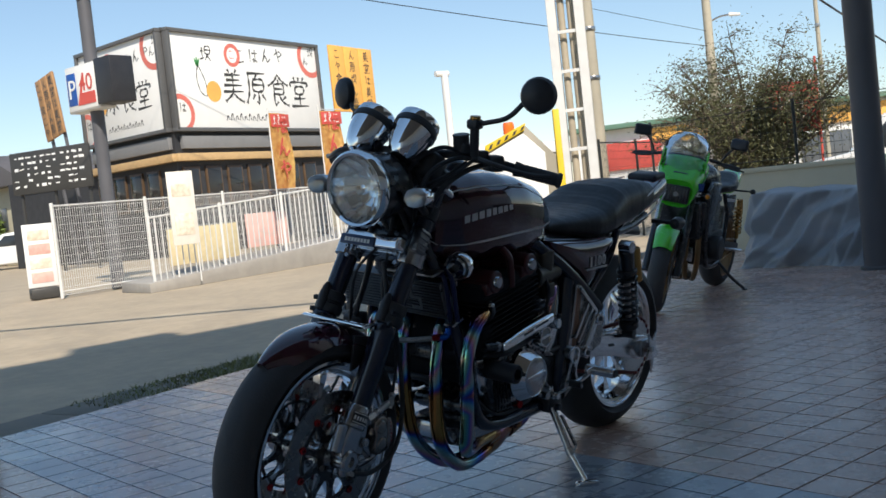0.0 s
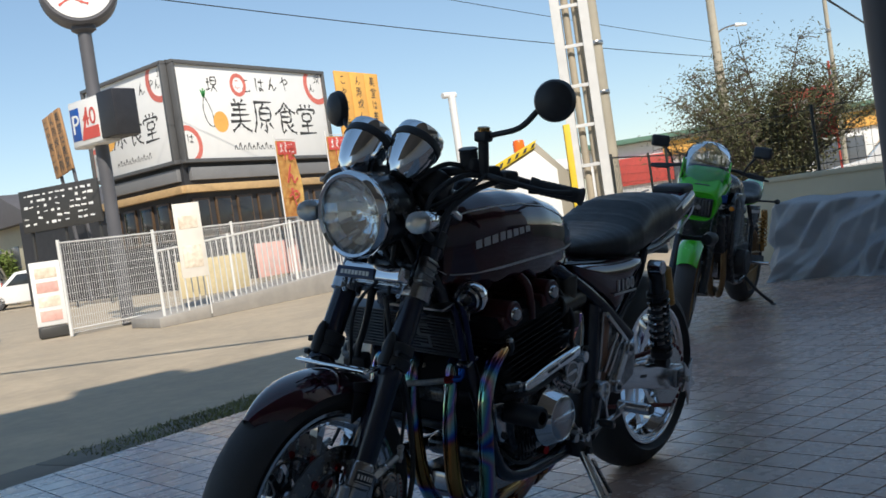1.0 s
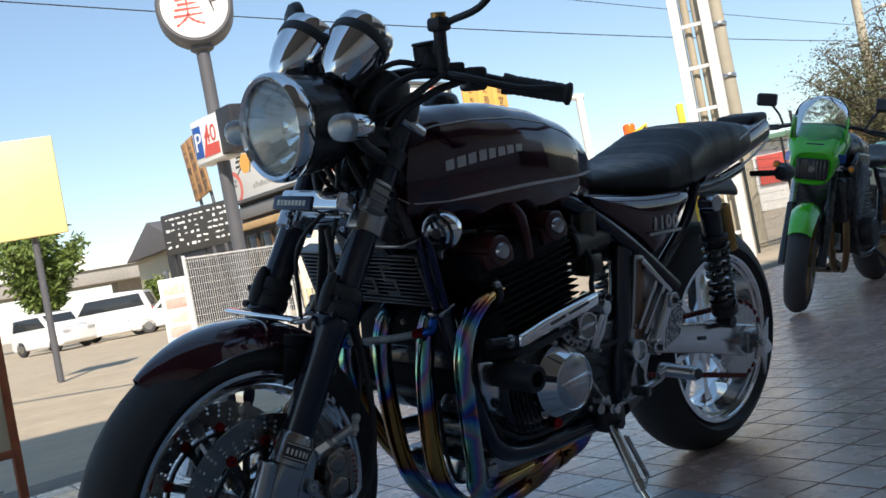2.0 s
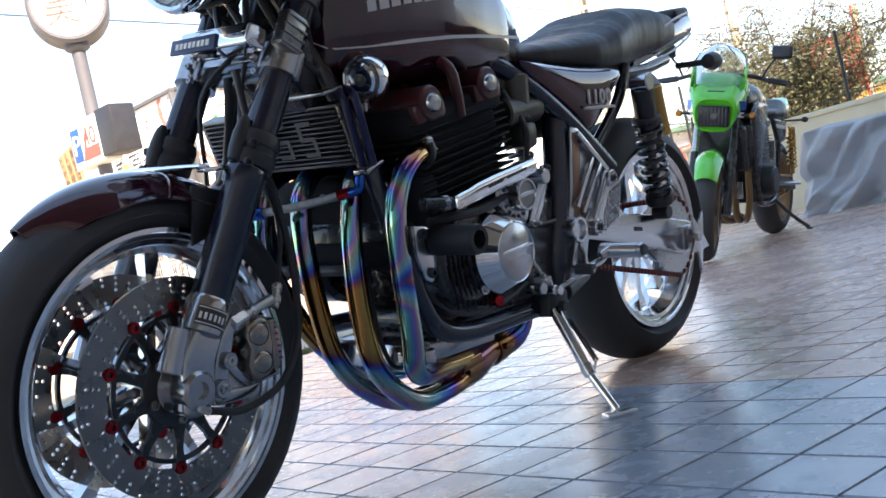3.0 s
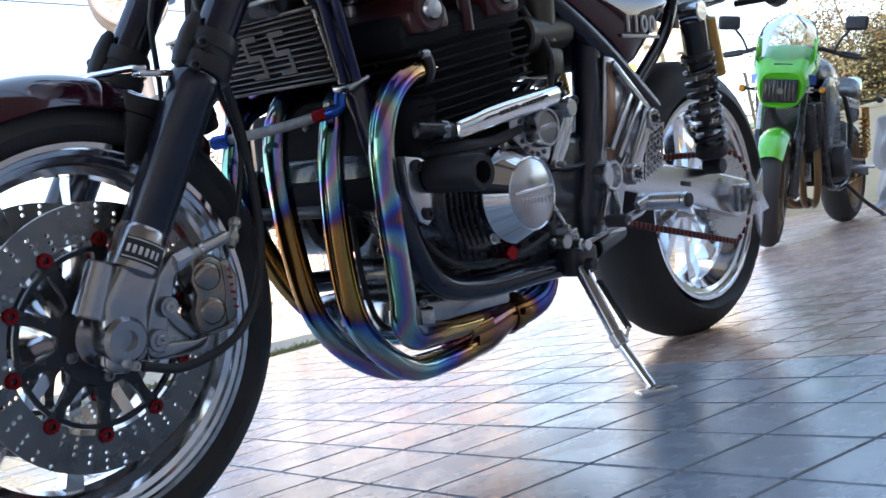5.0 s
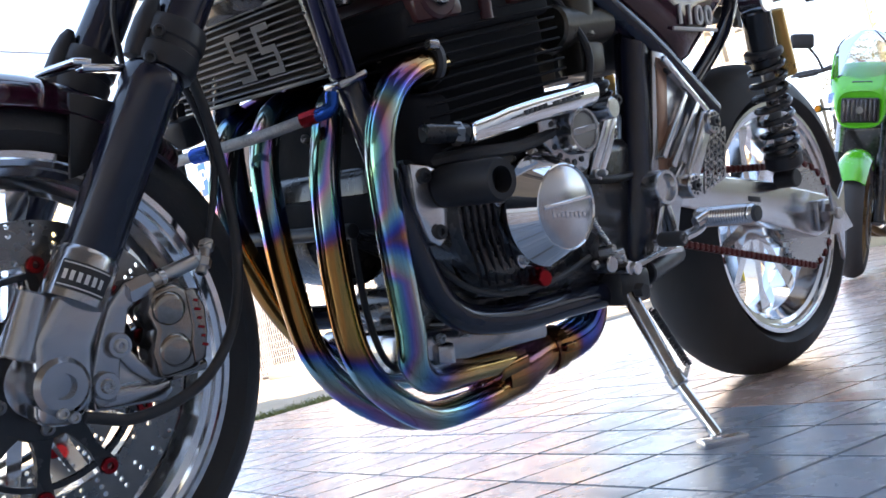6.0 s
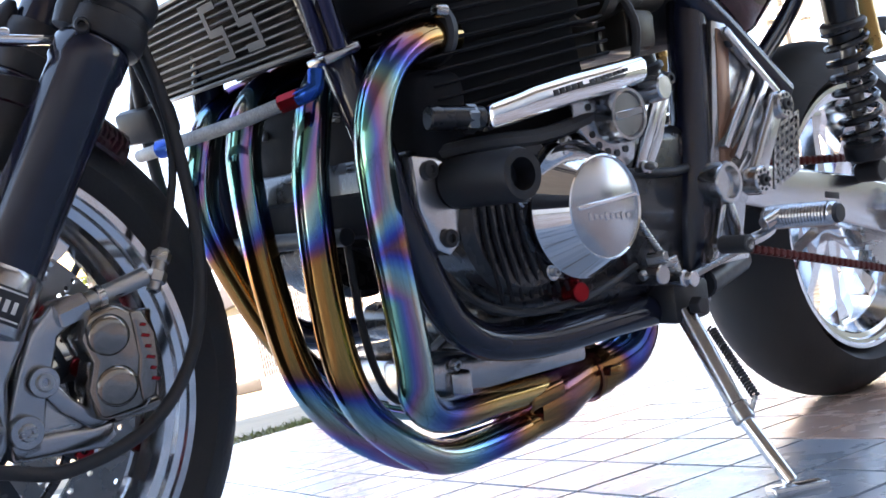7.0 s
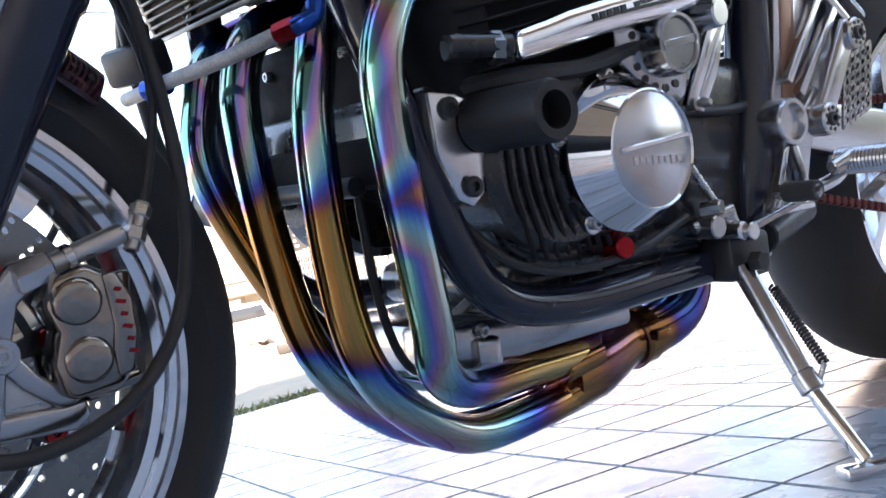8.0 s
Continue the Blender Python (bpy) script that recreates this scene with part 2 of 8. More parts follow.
def thing(name, label, category, m=None, group="", kind=""):
    ob = new(name)
    ob.empty_display_size = 0.1
    if m is not None:
        ob.matrix_basis = m
    return tagged(ob, label, category, group, kind)


def lathe(profile, axis="Y", seg=48, at=(0, 0, 0), bm=None, a0=0.0, a1=360.0):
    """Turns (radius, height) points round an axis."""
    bm = bm or bmesh.new()
    whole = abs(a1 - a0) >= 359.9
    count = seg if whole else seg + 1
    rings = []
    for r, h in profile:
        ring = []
        for k in range(count):
            a = radians(a0 + (a1 - a0) * k / seg)
            c, s = r * math.cos(a), r * math.sin(a)
            p = {"Y": (c, h, s), "Z": (c, s, h), "X": (h, c, s)}[axis]
            ring.append(bm.verts.new(Vector(p) + Vector(at)))
        rings.append(ring)
    for ra, rb in zip(rings, rings[1:]):
        for k in range(count if whole else count - 1):
            j = (k + 1) % count
            bm.faces.new((ra[k], ra[j], rb[j], rb[k]))
    if whole:
        for ring, (r, h) in ((rings[0], profile[0]), (rings[-1], profile[-1])):
            if profile[0] != profile[-1] and r > 1e-6:
                bm.faces.new(ring)
    if profile[0] == profile[-1]:
        bmesh.ops.remove_doubles(bm, verts=rings[0] + rings[-1], dist=1e-6)
    return bm


def smooth_path(pts, steps=5):
    """Catmull-Rom through the points."""
    if steps < 2 or len(pts) < 3:
        return [Vector(p) for p in pts]
    v = [Vector(p) for p in pts]
    v = [2 * v[0] - v[1]] + v + [2 * v[-1] - v[-2]]
    out = []
    for i in range(1, len(v) - 2):
        for k in range(steps):
            t = k / steps
            out.append(0.5 * (2 * v[i] + (v[i + 1] - v[i - 1]) * t + (2 * v[i - 1] - 5 * v[i] + 4 * v[i + 1] - v[i + 2]) * t * t + (3 * v[i] - v[i - 1] - 3 * v[i + 1] + v[i + 2]) * t ** 3))
    out.append(v[-2])
    return out


def tube(pts, r, seg=12, steps=5, bm=None, flat=1.0):
    """A pipe along a smooth path; r may be one radius or one for each point."""
    bm = bm or bmesh.new()
    path = smooth_path(pts, steps)
    n = len(path)
    rs = [r] * n if isinstance(r, (int, float)) else [float(np.interp(i / max(1, n - 1), np.linspace(0, 1, len(r)), r)) for i in range(n)]
    up = None
    rings = []
    for i, p in enumerate(path):
        d = (path[min(n - 1, i + 1)] - path[max(0, i - 1)]).normalized()
        if up is None:
            up = d.orthogonal().normalized()
        up = (up - d * up.dot(d)).normalized()
        side = d.cross(up)
        rings.append([bm.verts.new(p + rs[i] * (math.cos(2 * math.pi * k / seg) * up + flat * math.sin(2 * math.pi * k / seg) * side)) for k in range(seg)])
    for ra, rb in zip(rings, rings[1:]):
        for k in range(seg):
            j = (k + 1) % seg
            bm.faces.new((ra[k], ra[j], rb[j], rb[k]))
    bm.faces.new(rings[0])
    bm.faces.new(rings[-1])
    return bm


def coil(p0, p1, r, wire, turns, seg=8, per=14, bm=None):
    """A spring from p0 to p1."""
    p0, p1 = Vector(p0), Vector(p1)
    d = (p1 - p0).normalized()
    u = d.orthogonal().normalized()
    w = d.cross(u)
    n = int(turns * per)
    return tube([p0.lerp(p1, k / n) + r * (math.cos(2 * math.pi * k / per) * u + math.sin(2 * math.pi * k / per) * w) for k in range(n + 1)], wire, seg, 1, bm)


def bevel(bm, width, seg=2, angle=30):
    es = [e for e in bm.edges if len(e.link_faces) == 2 and e.calc_face_angle(0) > radians(angle)]
    if es and width > 0:
        bmesh.ops.bevel(bm, geom=es, offset=width, segments=seg, affect="EDGES", profile=0.5)
    return bm


def merge(dst, *others):
    for src in others:
        me = bpy.data.meshes.new("scratch")
        src.to_mesh(me)
        src.free()
        dst.from_mesh(me)
        bpy.data.meshes.remove(me)
    return dst


def plate(poly, y0, y1, bev=0.002, seg=2):
    """A polygon of (x, z) points with thickness from y0 to y1."""
    bm = bmesh.new()
    a = [bm.verts.new((x, y0, z)) for x, z in poly]
    b = [bm.verts.new((x, y1, z)) for x, z in poly]
    bm.faces.new(a)
    bm.faces.new(b[::-1])
    for k in range(len(poly)):
        j = (k + 1) % len(poly)
        bm.faces.new((a[k], b[k], b[j], a[j]))
    bmesh.ops.recalc_face_normals(bm, faces=bm.faces[:])
    return bevel(bm, bev, seg, 40)


def slab(poly, z0, z1, bev=0.0):
    """A polygon of (x, y) points with thickness from z0 to z1."""
    bm = plate(poly, z0, z1, bev)
    for v in bm.verts:
        v.co = Vector((v.co.x, v.co.z, v.co.y))
    return bm


def box(c, s, bev=0.003, seg=2, rot=None, bm=None):
    b = bmesh.new()
    bmesh.ops.create_cube(b, size=1.0)
    for v in b.verts:
        v.co = Vector((v.co.x * s[0], v.co.y * s[1], v.co.z * s[2]))
    if bev:
        bmesh.ops.bevel(b, geom=b.edges[:], offset=bev, segments=seg, affect="EDGES", profile=0.5)
    q = Euler([radians(a) for a in rot]).to_matrix() if rot else Matrix.Identity(3)
    for v in b.verts:
        v.co = q @ v.co + Vector(c)
    return merge(bm, b) if bm else b


def rod(p0, p1, r, seg=16, r1=None, bm=None, bev=0.0):
    """A straight round bar, perhaps tapered, with softened ends."""
    p0, p1 = Vector(p0), Vector(p1)
    r1 = r if r1 is None else r1
    bm = bm or bmesh.new()
    d = (p1 - p0)
    L = d.length
    d.normalize()
    u = d.orthogonal().normalized()
    w = d.cross(u)
    e = min(bev or min(r, r1) * 0.12, L * 0.3)
    rings = []
    for h, q in ((0, r - e), (e, r), (L - e, r1), (L, r1 - e)):
        rings.append([bm.verts.new(p0 + d * h + max(q, 1e-4) * (math.cos(2 * math.pi * k / seg) * u + math.sin(2 * math.pi * k / seg) * w)) for k in range(seg)])
    for ra, rb in zip(rings, rings[1:]):
        for k in range(seg):
            bm.faces.new((ra[k], ra[(k + 1) % seg], rb[(k + 1) % seg], rb[k]))
    bm.faces.new(rings[0])
    bm.faces.new(rings[-1])
    return bm


def loft(rings, caps=True, bm=None):
    bm = bm or bmesh.new()
    rv = [[bm.verts.new(p) for p in ring] for ring in rings]
    n = len(rv[0])
    for ra, rb in zip(rv, rv[1:]):
        for k in range(n):
            bm.faces.new((ra[k], ra[(k + 1) % n], rb[(k + 1) % n], rb[k]))
    if caps:
        bm.faces.new(rv[0])
        bm.faces.new(rv[-1])
    return bm


def oval(x, cy, cz, hy, up, down, n=28, power=2.4):
    """A ring across x: half width hy, heights up and down from cz, squarish by power."""
    out = []
    for k in range(n):
        a = 2 * math.pi * k / n
        c, s = math.cos(a), math.sin(a)
        yy = hy * math.copysign(abs(c) ** (2 / power), c)
        zz = (up if s > 0 else down) * math.copysign(abs(s) ** (2 / power), s)
        out.append(Vector((x, cy + yy, cz + zz)))
    return out


def bolt(p, axis, r=0.006, h=0.006, bm=None):
    """A socket-head bolt at p, its head along axis."""
    d = Vector(axis).normalized()
    q = Vector((0, 0, 1)).rotation_difference(d).to_matrix()
    b = lathe([(r, 0), (r, h * 0.8), (r * 0.85, h), (r * 0.5, h), (r * 0.45, h * 0.4), (0.0005, h * 0.4)], "Z", 12)
    for v in b.verts:
        v.co = q @ v.co + Vector(p)
    return merge(bm, b) if bm else b


def spin(bm, a, at):
    """Turns a bmesh about the y axis through at."""
    q = Matrix.Rotation(a, 3, "Y")
    for v in bm.verts:
        v.co = q @ (v.co - Vector(at)) + Vector(at)
    return bm


def about_y(a, c):
    c = Vector(c)
    return Matrix.Translation(c) @ Matrix.Rotation(a, 4, "Y") @ Matrix.Translation(-c)


def moved(bm, v):
    bmesh.ops.translate(bm, verts=bm.verts[:], vec=v)
    return bm


# ---------- ground, shop floor and street ----------
TILE = 0.1497
E0 = Vector((-3.72, 0.16, 0))
UA = Vector((-0.28, 0.96, 0)).normalized()
UB = Vector((-UA.y, UA.x, 0))


def st(a, b, z=0.0):
    """A point by its way along the street, its way out from the shop's edge, and its height."""
    return E0 + a * UA + b * UB + Vector((0, 0, z))


def street_pose(a, b, z=0.0, turn=0.0):
    return Matrix.Translation(st(a, b, z)) @ Matrix.Rotation(math.atan2(UA.y, UA.x) + radians(turn), 4, "Z")


gb = bmesh.new()
bmesh.ops.create_grid(gb, x_segments=40, y_segments=40, size=400)
moved(gb, (-60, 0, -0.07))
ground = tagged(part("ground", gb, M["asphalt"]), "worn grey asphalt street and car park", "ground", "", "structure")
fb = slab([(4.15, -4.5), (4.15, 7.65), tuple(st(7.79, 0)[:2]), tuple(st(-4.83, 0)[:2])], -0.06, -0.004)
floor = tagged(part("floor", fb, M["grout"]), "tiled shop forecourt with dark grouted joints", "floor", "", "structure")


def clip(poly, keep):
    out = []
    for p, q in zip(poly, poly[1:] + poly[:1]):
        dp, dq = keep(p), keep(q)
        if dp >= 0:
            out.append(p)
        if dp * dq < 0:
            t = dp / (dp - dq)
            out.append((p[0] + (q[0] - p[0]) * t, p[1] + (q[1] - p[1]) * t))
    return out


def inside(p):
    return -(Vector((p[0], p[1], 0)) - E0).dot(UB) - 0.004


tiles = {"tile_pink": bmesh.new(), "tile_blue": bmesh.new()}
G = 0.0023
near_tiles = []
for i in range(-40, 27):
    for j in range(-30, 51):
        x0, y0 = i * TILE, j * TILE
        q = clip([(x0 + G, y0 + G), (x0 + TILE - G, y0 + G), (x0 + TILE - G, y0 + TILE - G), (x0 + G, y0 + TILE - G)], inside)
        if len(q) < 3:
            continue
        cx, cy = sum(p[0] for p in q) / len(q), sum(p[1] for p in q) / len(q)
        key = "tile_blue" if -3 <= j <= 4 else "tile_pink"
        if -12 <= i < 5 and -6 <= j < 11:
            near_tiles.append((key, i, j))
            continue
        bm = tiles[key]
        e = 0.0012
        dz = random.uniform(-0.0004, 0.0003)
        lo = [bm.verts.new((p[0], p[1], -0.004)) for p in q]
        hi = [bm.verts.new((p[0] + (cx - p[0]) * 0.018, p[1] + (cy - p[1]) * 0.018, dz)) for p in q]
        bm.faces.new(hi)
        for k in range(len(q)):
            m2 = (k + 1) % len(q)
            bm.faces.new((lo[k], lo[m2], hi[m2], hi[k]))
for key, bm in tiles.items():
    tagged(part("floor_tiles", bm, M[key], floor), "", "", "", "stuff")

# kerb between tiles and street
kb = bmesh.new()
for k in range(16):
    a0 = -5 + k * 1.0
    q = box((0, 0, 0), (0.994, 0.40, 0.10), 0.012, 2)
    q.transform(street_pose(a0 + 0.5, 0.205, -0.062, random.uniform(-0.2, 0.2)))
    merge(kb, q)
tagged(part("kerb", kb, mat("kerb_dark", (0.17, 0.155, 0.13), 0.9, var=0.3, scale=9, bump=0.2, bscale=70)), "weathered concrete kerb blocks along the forecourt", "kerb", "", "structure")

# shop roof, pillar and back wall
# canopy out of view; its outline is cut to shade the motorcycle from above
tagged(part("ceiling", slab([(4.2, -7), (4.2, 7.5), (1.9, 7.5), (1.9, 1.0), (-0.1, 1.0), (-0.1, -7)], 3.1, 3.4, 0.01), M["concrete"]), "unseen pale canopy roof over the forecourt", "roof", "", "structure")
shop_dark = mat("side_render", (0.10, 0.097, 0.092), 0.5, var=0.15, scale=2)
# added front out of view; its pale tone sets bounce and reflections on the motorcycle
tagged(part("wall_back", box((4.3, -1, 1.25), (0.3, 26, 2.6), 0.01), mat("shop_front", (0.46, 0.46, 0.47), 0.45, var=0.12, scale=2)), "unseen pale shop front added behind the forecourt", "wall", "", "structure")
# out of view: height and roof block are fitted to the shadow edge they cast
tagged(part("wall_upper", merge(box((4.3, -1, 6.702), (0.3, 26, 8.3), 0.01), box((4.3, -3.2, 11.08), (0.28, 0.9, 0.5), 0.01)), mat("shop_upper", (0.55, 0.53, 0.49), 0.7, var=0.12, scale=2)), "unseen plain upper storey sized to cast the street shadow", "wall", "", "structure")
# added side wall out of view, kept low so sky reflects in the tank
tagged(part("wall_side", box((2.95, 8.1, 0.40), (2.4, 0.2, 0.9), 0.01), shop_dark), "unseen low dark side wall added to close the forecourt", "wall", "", "structure")
tagged(part("canopy_beam", box((-0.37, 5.75, 3.25), (4.5, 0.24, 0.30), 0.01), M["pillar"]), "dark grey canopy beam resting on the pillar", "beam", "", "structure")


# ---------- the maroon motorcycle ----------
# its own axes: x from the front axle to the rear, y to its right, z up along its lean
BIKE = Matrix.Translation((-0.848, -0.345, -0.003)) @ pose(0, 0, 0, 0, 0, 101.94) @ pose(0, 0, 0, 9.1, 0, 0)
bike = thing("motorcycle", "dark maroon naked motorcycle with chrome wheels leaning on its sidestand", "motorcycle", BIKE)
AX = Vector((0, 0, 0.298))
RAKE = Vector((0.48, 0, 0.877))
STEER = Matrix.Translation(AX) @ Matrix.Rotation(radians(2.9), 4, RAKE) @ Matrix.Translation(-AX)


def tyre_profile(R, rim_r, half):
    """Outer and inner outline of a tyre as (radius, offset)."""
    out = []
    for k in range(15):
        a = radians(-78 + 156 * k / 14)
        out.append((R - (1 - math.cos(a)) * half * 0.95, half * math.sin(a) / math.sin(radians(78))))
    side = [(rim_r + 0.006, half * 0.72), (rim_r - 0.004, half * 0.66), (rim_r - 0.004, -half * 0.66), (rim_r + 0.006, -half * 0.72)]
    return out + side + [out[0]]


def rim_profile(r, w):
    """A deep polished rim: stepped lips on both sides and the well between."""
    near = [(r + 0.004, -w - 0.004), (r - 0.003, -w - 0.004), (r - 0.005, -w - 0.001), (r - 0.011, -w + 0.001), (r - 0.013, -w + 0.007), (r - 0.021, -w + 0.010), (r - 0.024, -w + 0.020), (r - 0.034, -w * 0.40)]
    far = [(a, -b) for a, b in near[::-1]]
    outer = [(r + 0.004, w - 0.002), (r - 0.006, w - 0.010), (r - 0.006, -w + 0.010), (r + 0.004, -w + 0.002)]
    return near + [(r - 0.037, 0.0)] + far + outer + near[:1]


def disc_ring(r0, r1, y, thick, cells=30, rows=4, hole=0.0042):
    """A brake disc with a swirl of drilled holes."""
    bm = bmesh.new()
    dr = (r1 - r0) / rows
    da = 2 * math.pi / cells
    n = 8
    seen = {}

    def vert(r, a, h):
        key = (round(r, 5), round((a % (2 * math.pi)) * 2000), h)
        if key not in seen:
            seen[key] = bm.verts.new((r * math.cos(a), y + h, r * math.sin(a)))
        return seen[key]
    for i in range(cells):
        for j in range(rows):
            a0, ra = i * da, r0 + j * dr
            drilled = (i * 2 + j * 3) % 5 not in (1, 3)
            ring = [(ra, a0), (ra, a0 + da / 2), (ra, a0 + da), (ra + dr / 2, a0 + da), (ra + dr, a0 + da), (ra + dr, a0 + da / 2), (ra + dr, a0), (ra + dr / 2, a0)]
            rc, ac = ra + dr / 2, a0 + da / 2
            for h in (-thick / 2, thick / 2):
                o = [vert(r, a, h) for r, a in ring]
                if not drilled:
                    bm.faces.new(o)
                    continue
                c = Vector((rc * math.cos(ac), y + h, rc * math.sin(ac)))
                rad, tan = Vector((math.cos(ac), 0, math.sin(ac))), Vector((-math.sin(ac), 0, math.cos(ac)))
                inner = []
                for k in range(n):
                    th = math.pi * 1.25 - 2 * math.pi * k / n
                    inner.append(bm.verts.new(c + hole * (math.cos(th) * rad + math.sin(th) * tan)))
                for k in range(n):
                    bm.faces.new((o[k], o[(k + 1) % n], inner[(k + 1) % n], inner[k]))
                if h < 0:
                    first = inner
                else:
                    for k in range(n):
                        bm.faces.new((first[k], first[(k + 1) % n], inner[(k + 1) % n], inner[k]))
    for r in (r0, r1):
        for i in range(cells):
            for a in (i * da, i * da + da / 2):
                q = [vert(r, a, -thick / 2), vert(r, a + da / 2, -thick / 2), vert(r, a + da / 2, thick / 2), vert(r, a, thick / 2)]
                bm.faces.new(q)
    return bm


# front wheel
fw = part("front_wheel", moved(lathe(rim_profile(0.233, 0.048), "Y", 96), AX), M["wheel"], bike, "polished chrome cast front wheel", STEER, 16)
part("tyre", moved(lathe(tyre_profile(0.303, 0.235, 0.061), "Y", 96), AX), M["rubber"], fw, "black rubber tyre")
part("hub", moved(lathe([(0.02, -0.075), (0.045, -0.072), (0.045, -0.05), (0.032, -0.03), (0.032, 0.03), (0.045, 0.05), (0.045, 0.072), (0.02, 0.075)], "Y", 32), AX), M["alu"], fw)
sp = loft([[Vector((0.03 + t * 0.170, y, z)) for y, z in ((-0.011 + 0.004 * t, -0.009 + 0.003 * t), (0.011 - 0.004 * t, -0.009 + 0.003 * t), (0.011 - 0.004 * t, 0.009 - 0.003 * t), (-0.011 + 0.004 * t, 0.009 - 0.003 * t))] for t in (0, 0.3, 0.7, 0.92, 1.0)])
for v in sp.verts:
    if v.co.x > 0.18:
        v.co.z *= 2.0
        v.co.y *= 1.6
spoke = part("spoke", moved(bevel(sp, 0.003), AX), M["wheel"], fw, m=about_y(radians(26), AX))
for k in range(1, 10):
    again(spoke, about_y(radians(26 + 36 * k), AX))

# brake discs, spiders and their red buttons
PH = radians(-13)
for side in (-1, 1):
    y = side * 0.068
    disc = part("brake_disc", moved(disc_ring(0.119, 0.165, y, 0.005, 40, 5, 0.0030), AX), M["disc"], bike, "drilled floating steel brake disc", STEER, 25)
    cc = AX + Vector((0, y, 0))
    part("disc_carrier", moved(lathe([(0.034, -0.005), (0.058, -0.005), (0.060, -0.003), (0.060, 0.003), (0.058, 0.005), (0.034, 0.005), (0.034, -0.005)], "Y", 40), cc), M["black"], disc, "black anodised carrier")
    part("carrier_ring", moved(lathe([(0.1050, -0.0035), (0.1110, -0.0035), (0.1120, 0.0), (0.1110, 0.0035), (0.1050, 0.0035), (0.1040, 0.0), (0.1050, -0.0035)], "Y", 60), cc), M["black"], disc)
    arm = loft([[Vector((0.056 + 0.0645 * t, q * (0.0045 - 0.001 * t), p * w)) for q, p in ((-1, -1), (1, -1), (1, 1), (-1, 1))] for t, w in ((0, 0.0125), (0.2, 0.0085), (0.55, 0.0058), (0.80, 0.0085), (1.0, 0.0115))])
    ar = part("carrier_arm", moved(bevel(arm, 0.0012, 1), cc), M["black"], disc, m=about_y(PH, AX))
    cbt = part("carrier_bolt", bolt(cc + Vector((0.047, side * 0.004, 0)), (0, side, 0), 0.0075, 0.006), M["disc"], disc, m=about_y(0.3, AX))
    for k in range(1, 10):
        again(ar, about_y(PH + 2 * math.pi * k / 10, AX))
        if k < 5:
            again(cbt, about_y(0.3 + 2 * math.pi * k / 5, AX))
    bt = lathe([(0.0, -0.007), (0.0085, -0.007), (0.0095, -0.005), (0.0095, 0.005), (0.0085, 0.007), (0.004, 0.007), (0.0035, 0.002), (0.0, 0.002)] if side > 0 else
               [(0.0, -0.002), (0.0035, -0.002), (0.004, -0.0075), (0.0085, -0.0075), (0.0095, -0.005), (0.0095, 0.005), (0.0085, 0.007), (0.0, 0.007)], "Y", 16)
    btn = part("disc_button", moved(bt, AX + Vector((0.1195, y, 0))), M["redano"], disc, "red anodised button", about_y(PH, AX))
    for k in range(1, 10):
        again(btn, about_y(PH + 2 * math.pi * k / 10, AX))

# fork
def fork_x(z):
    return 0.570 * (z - 0.325)


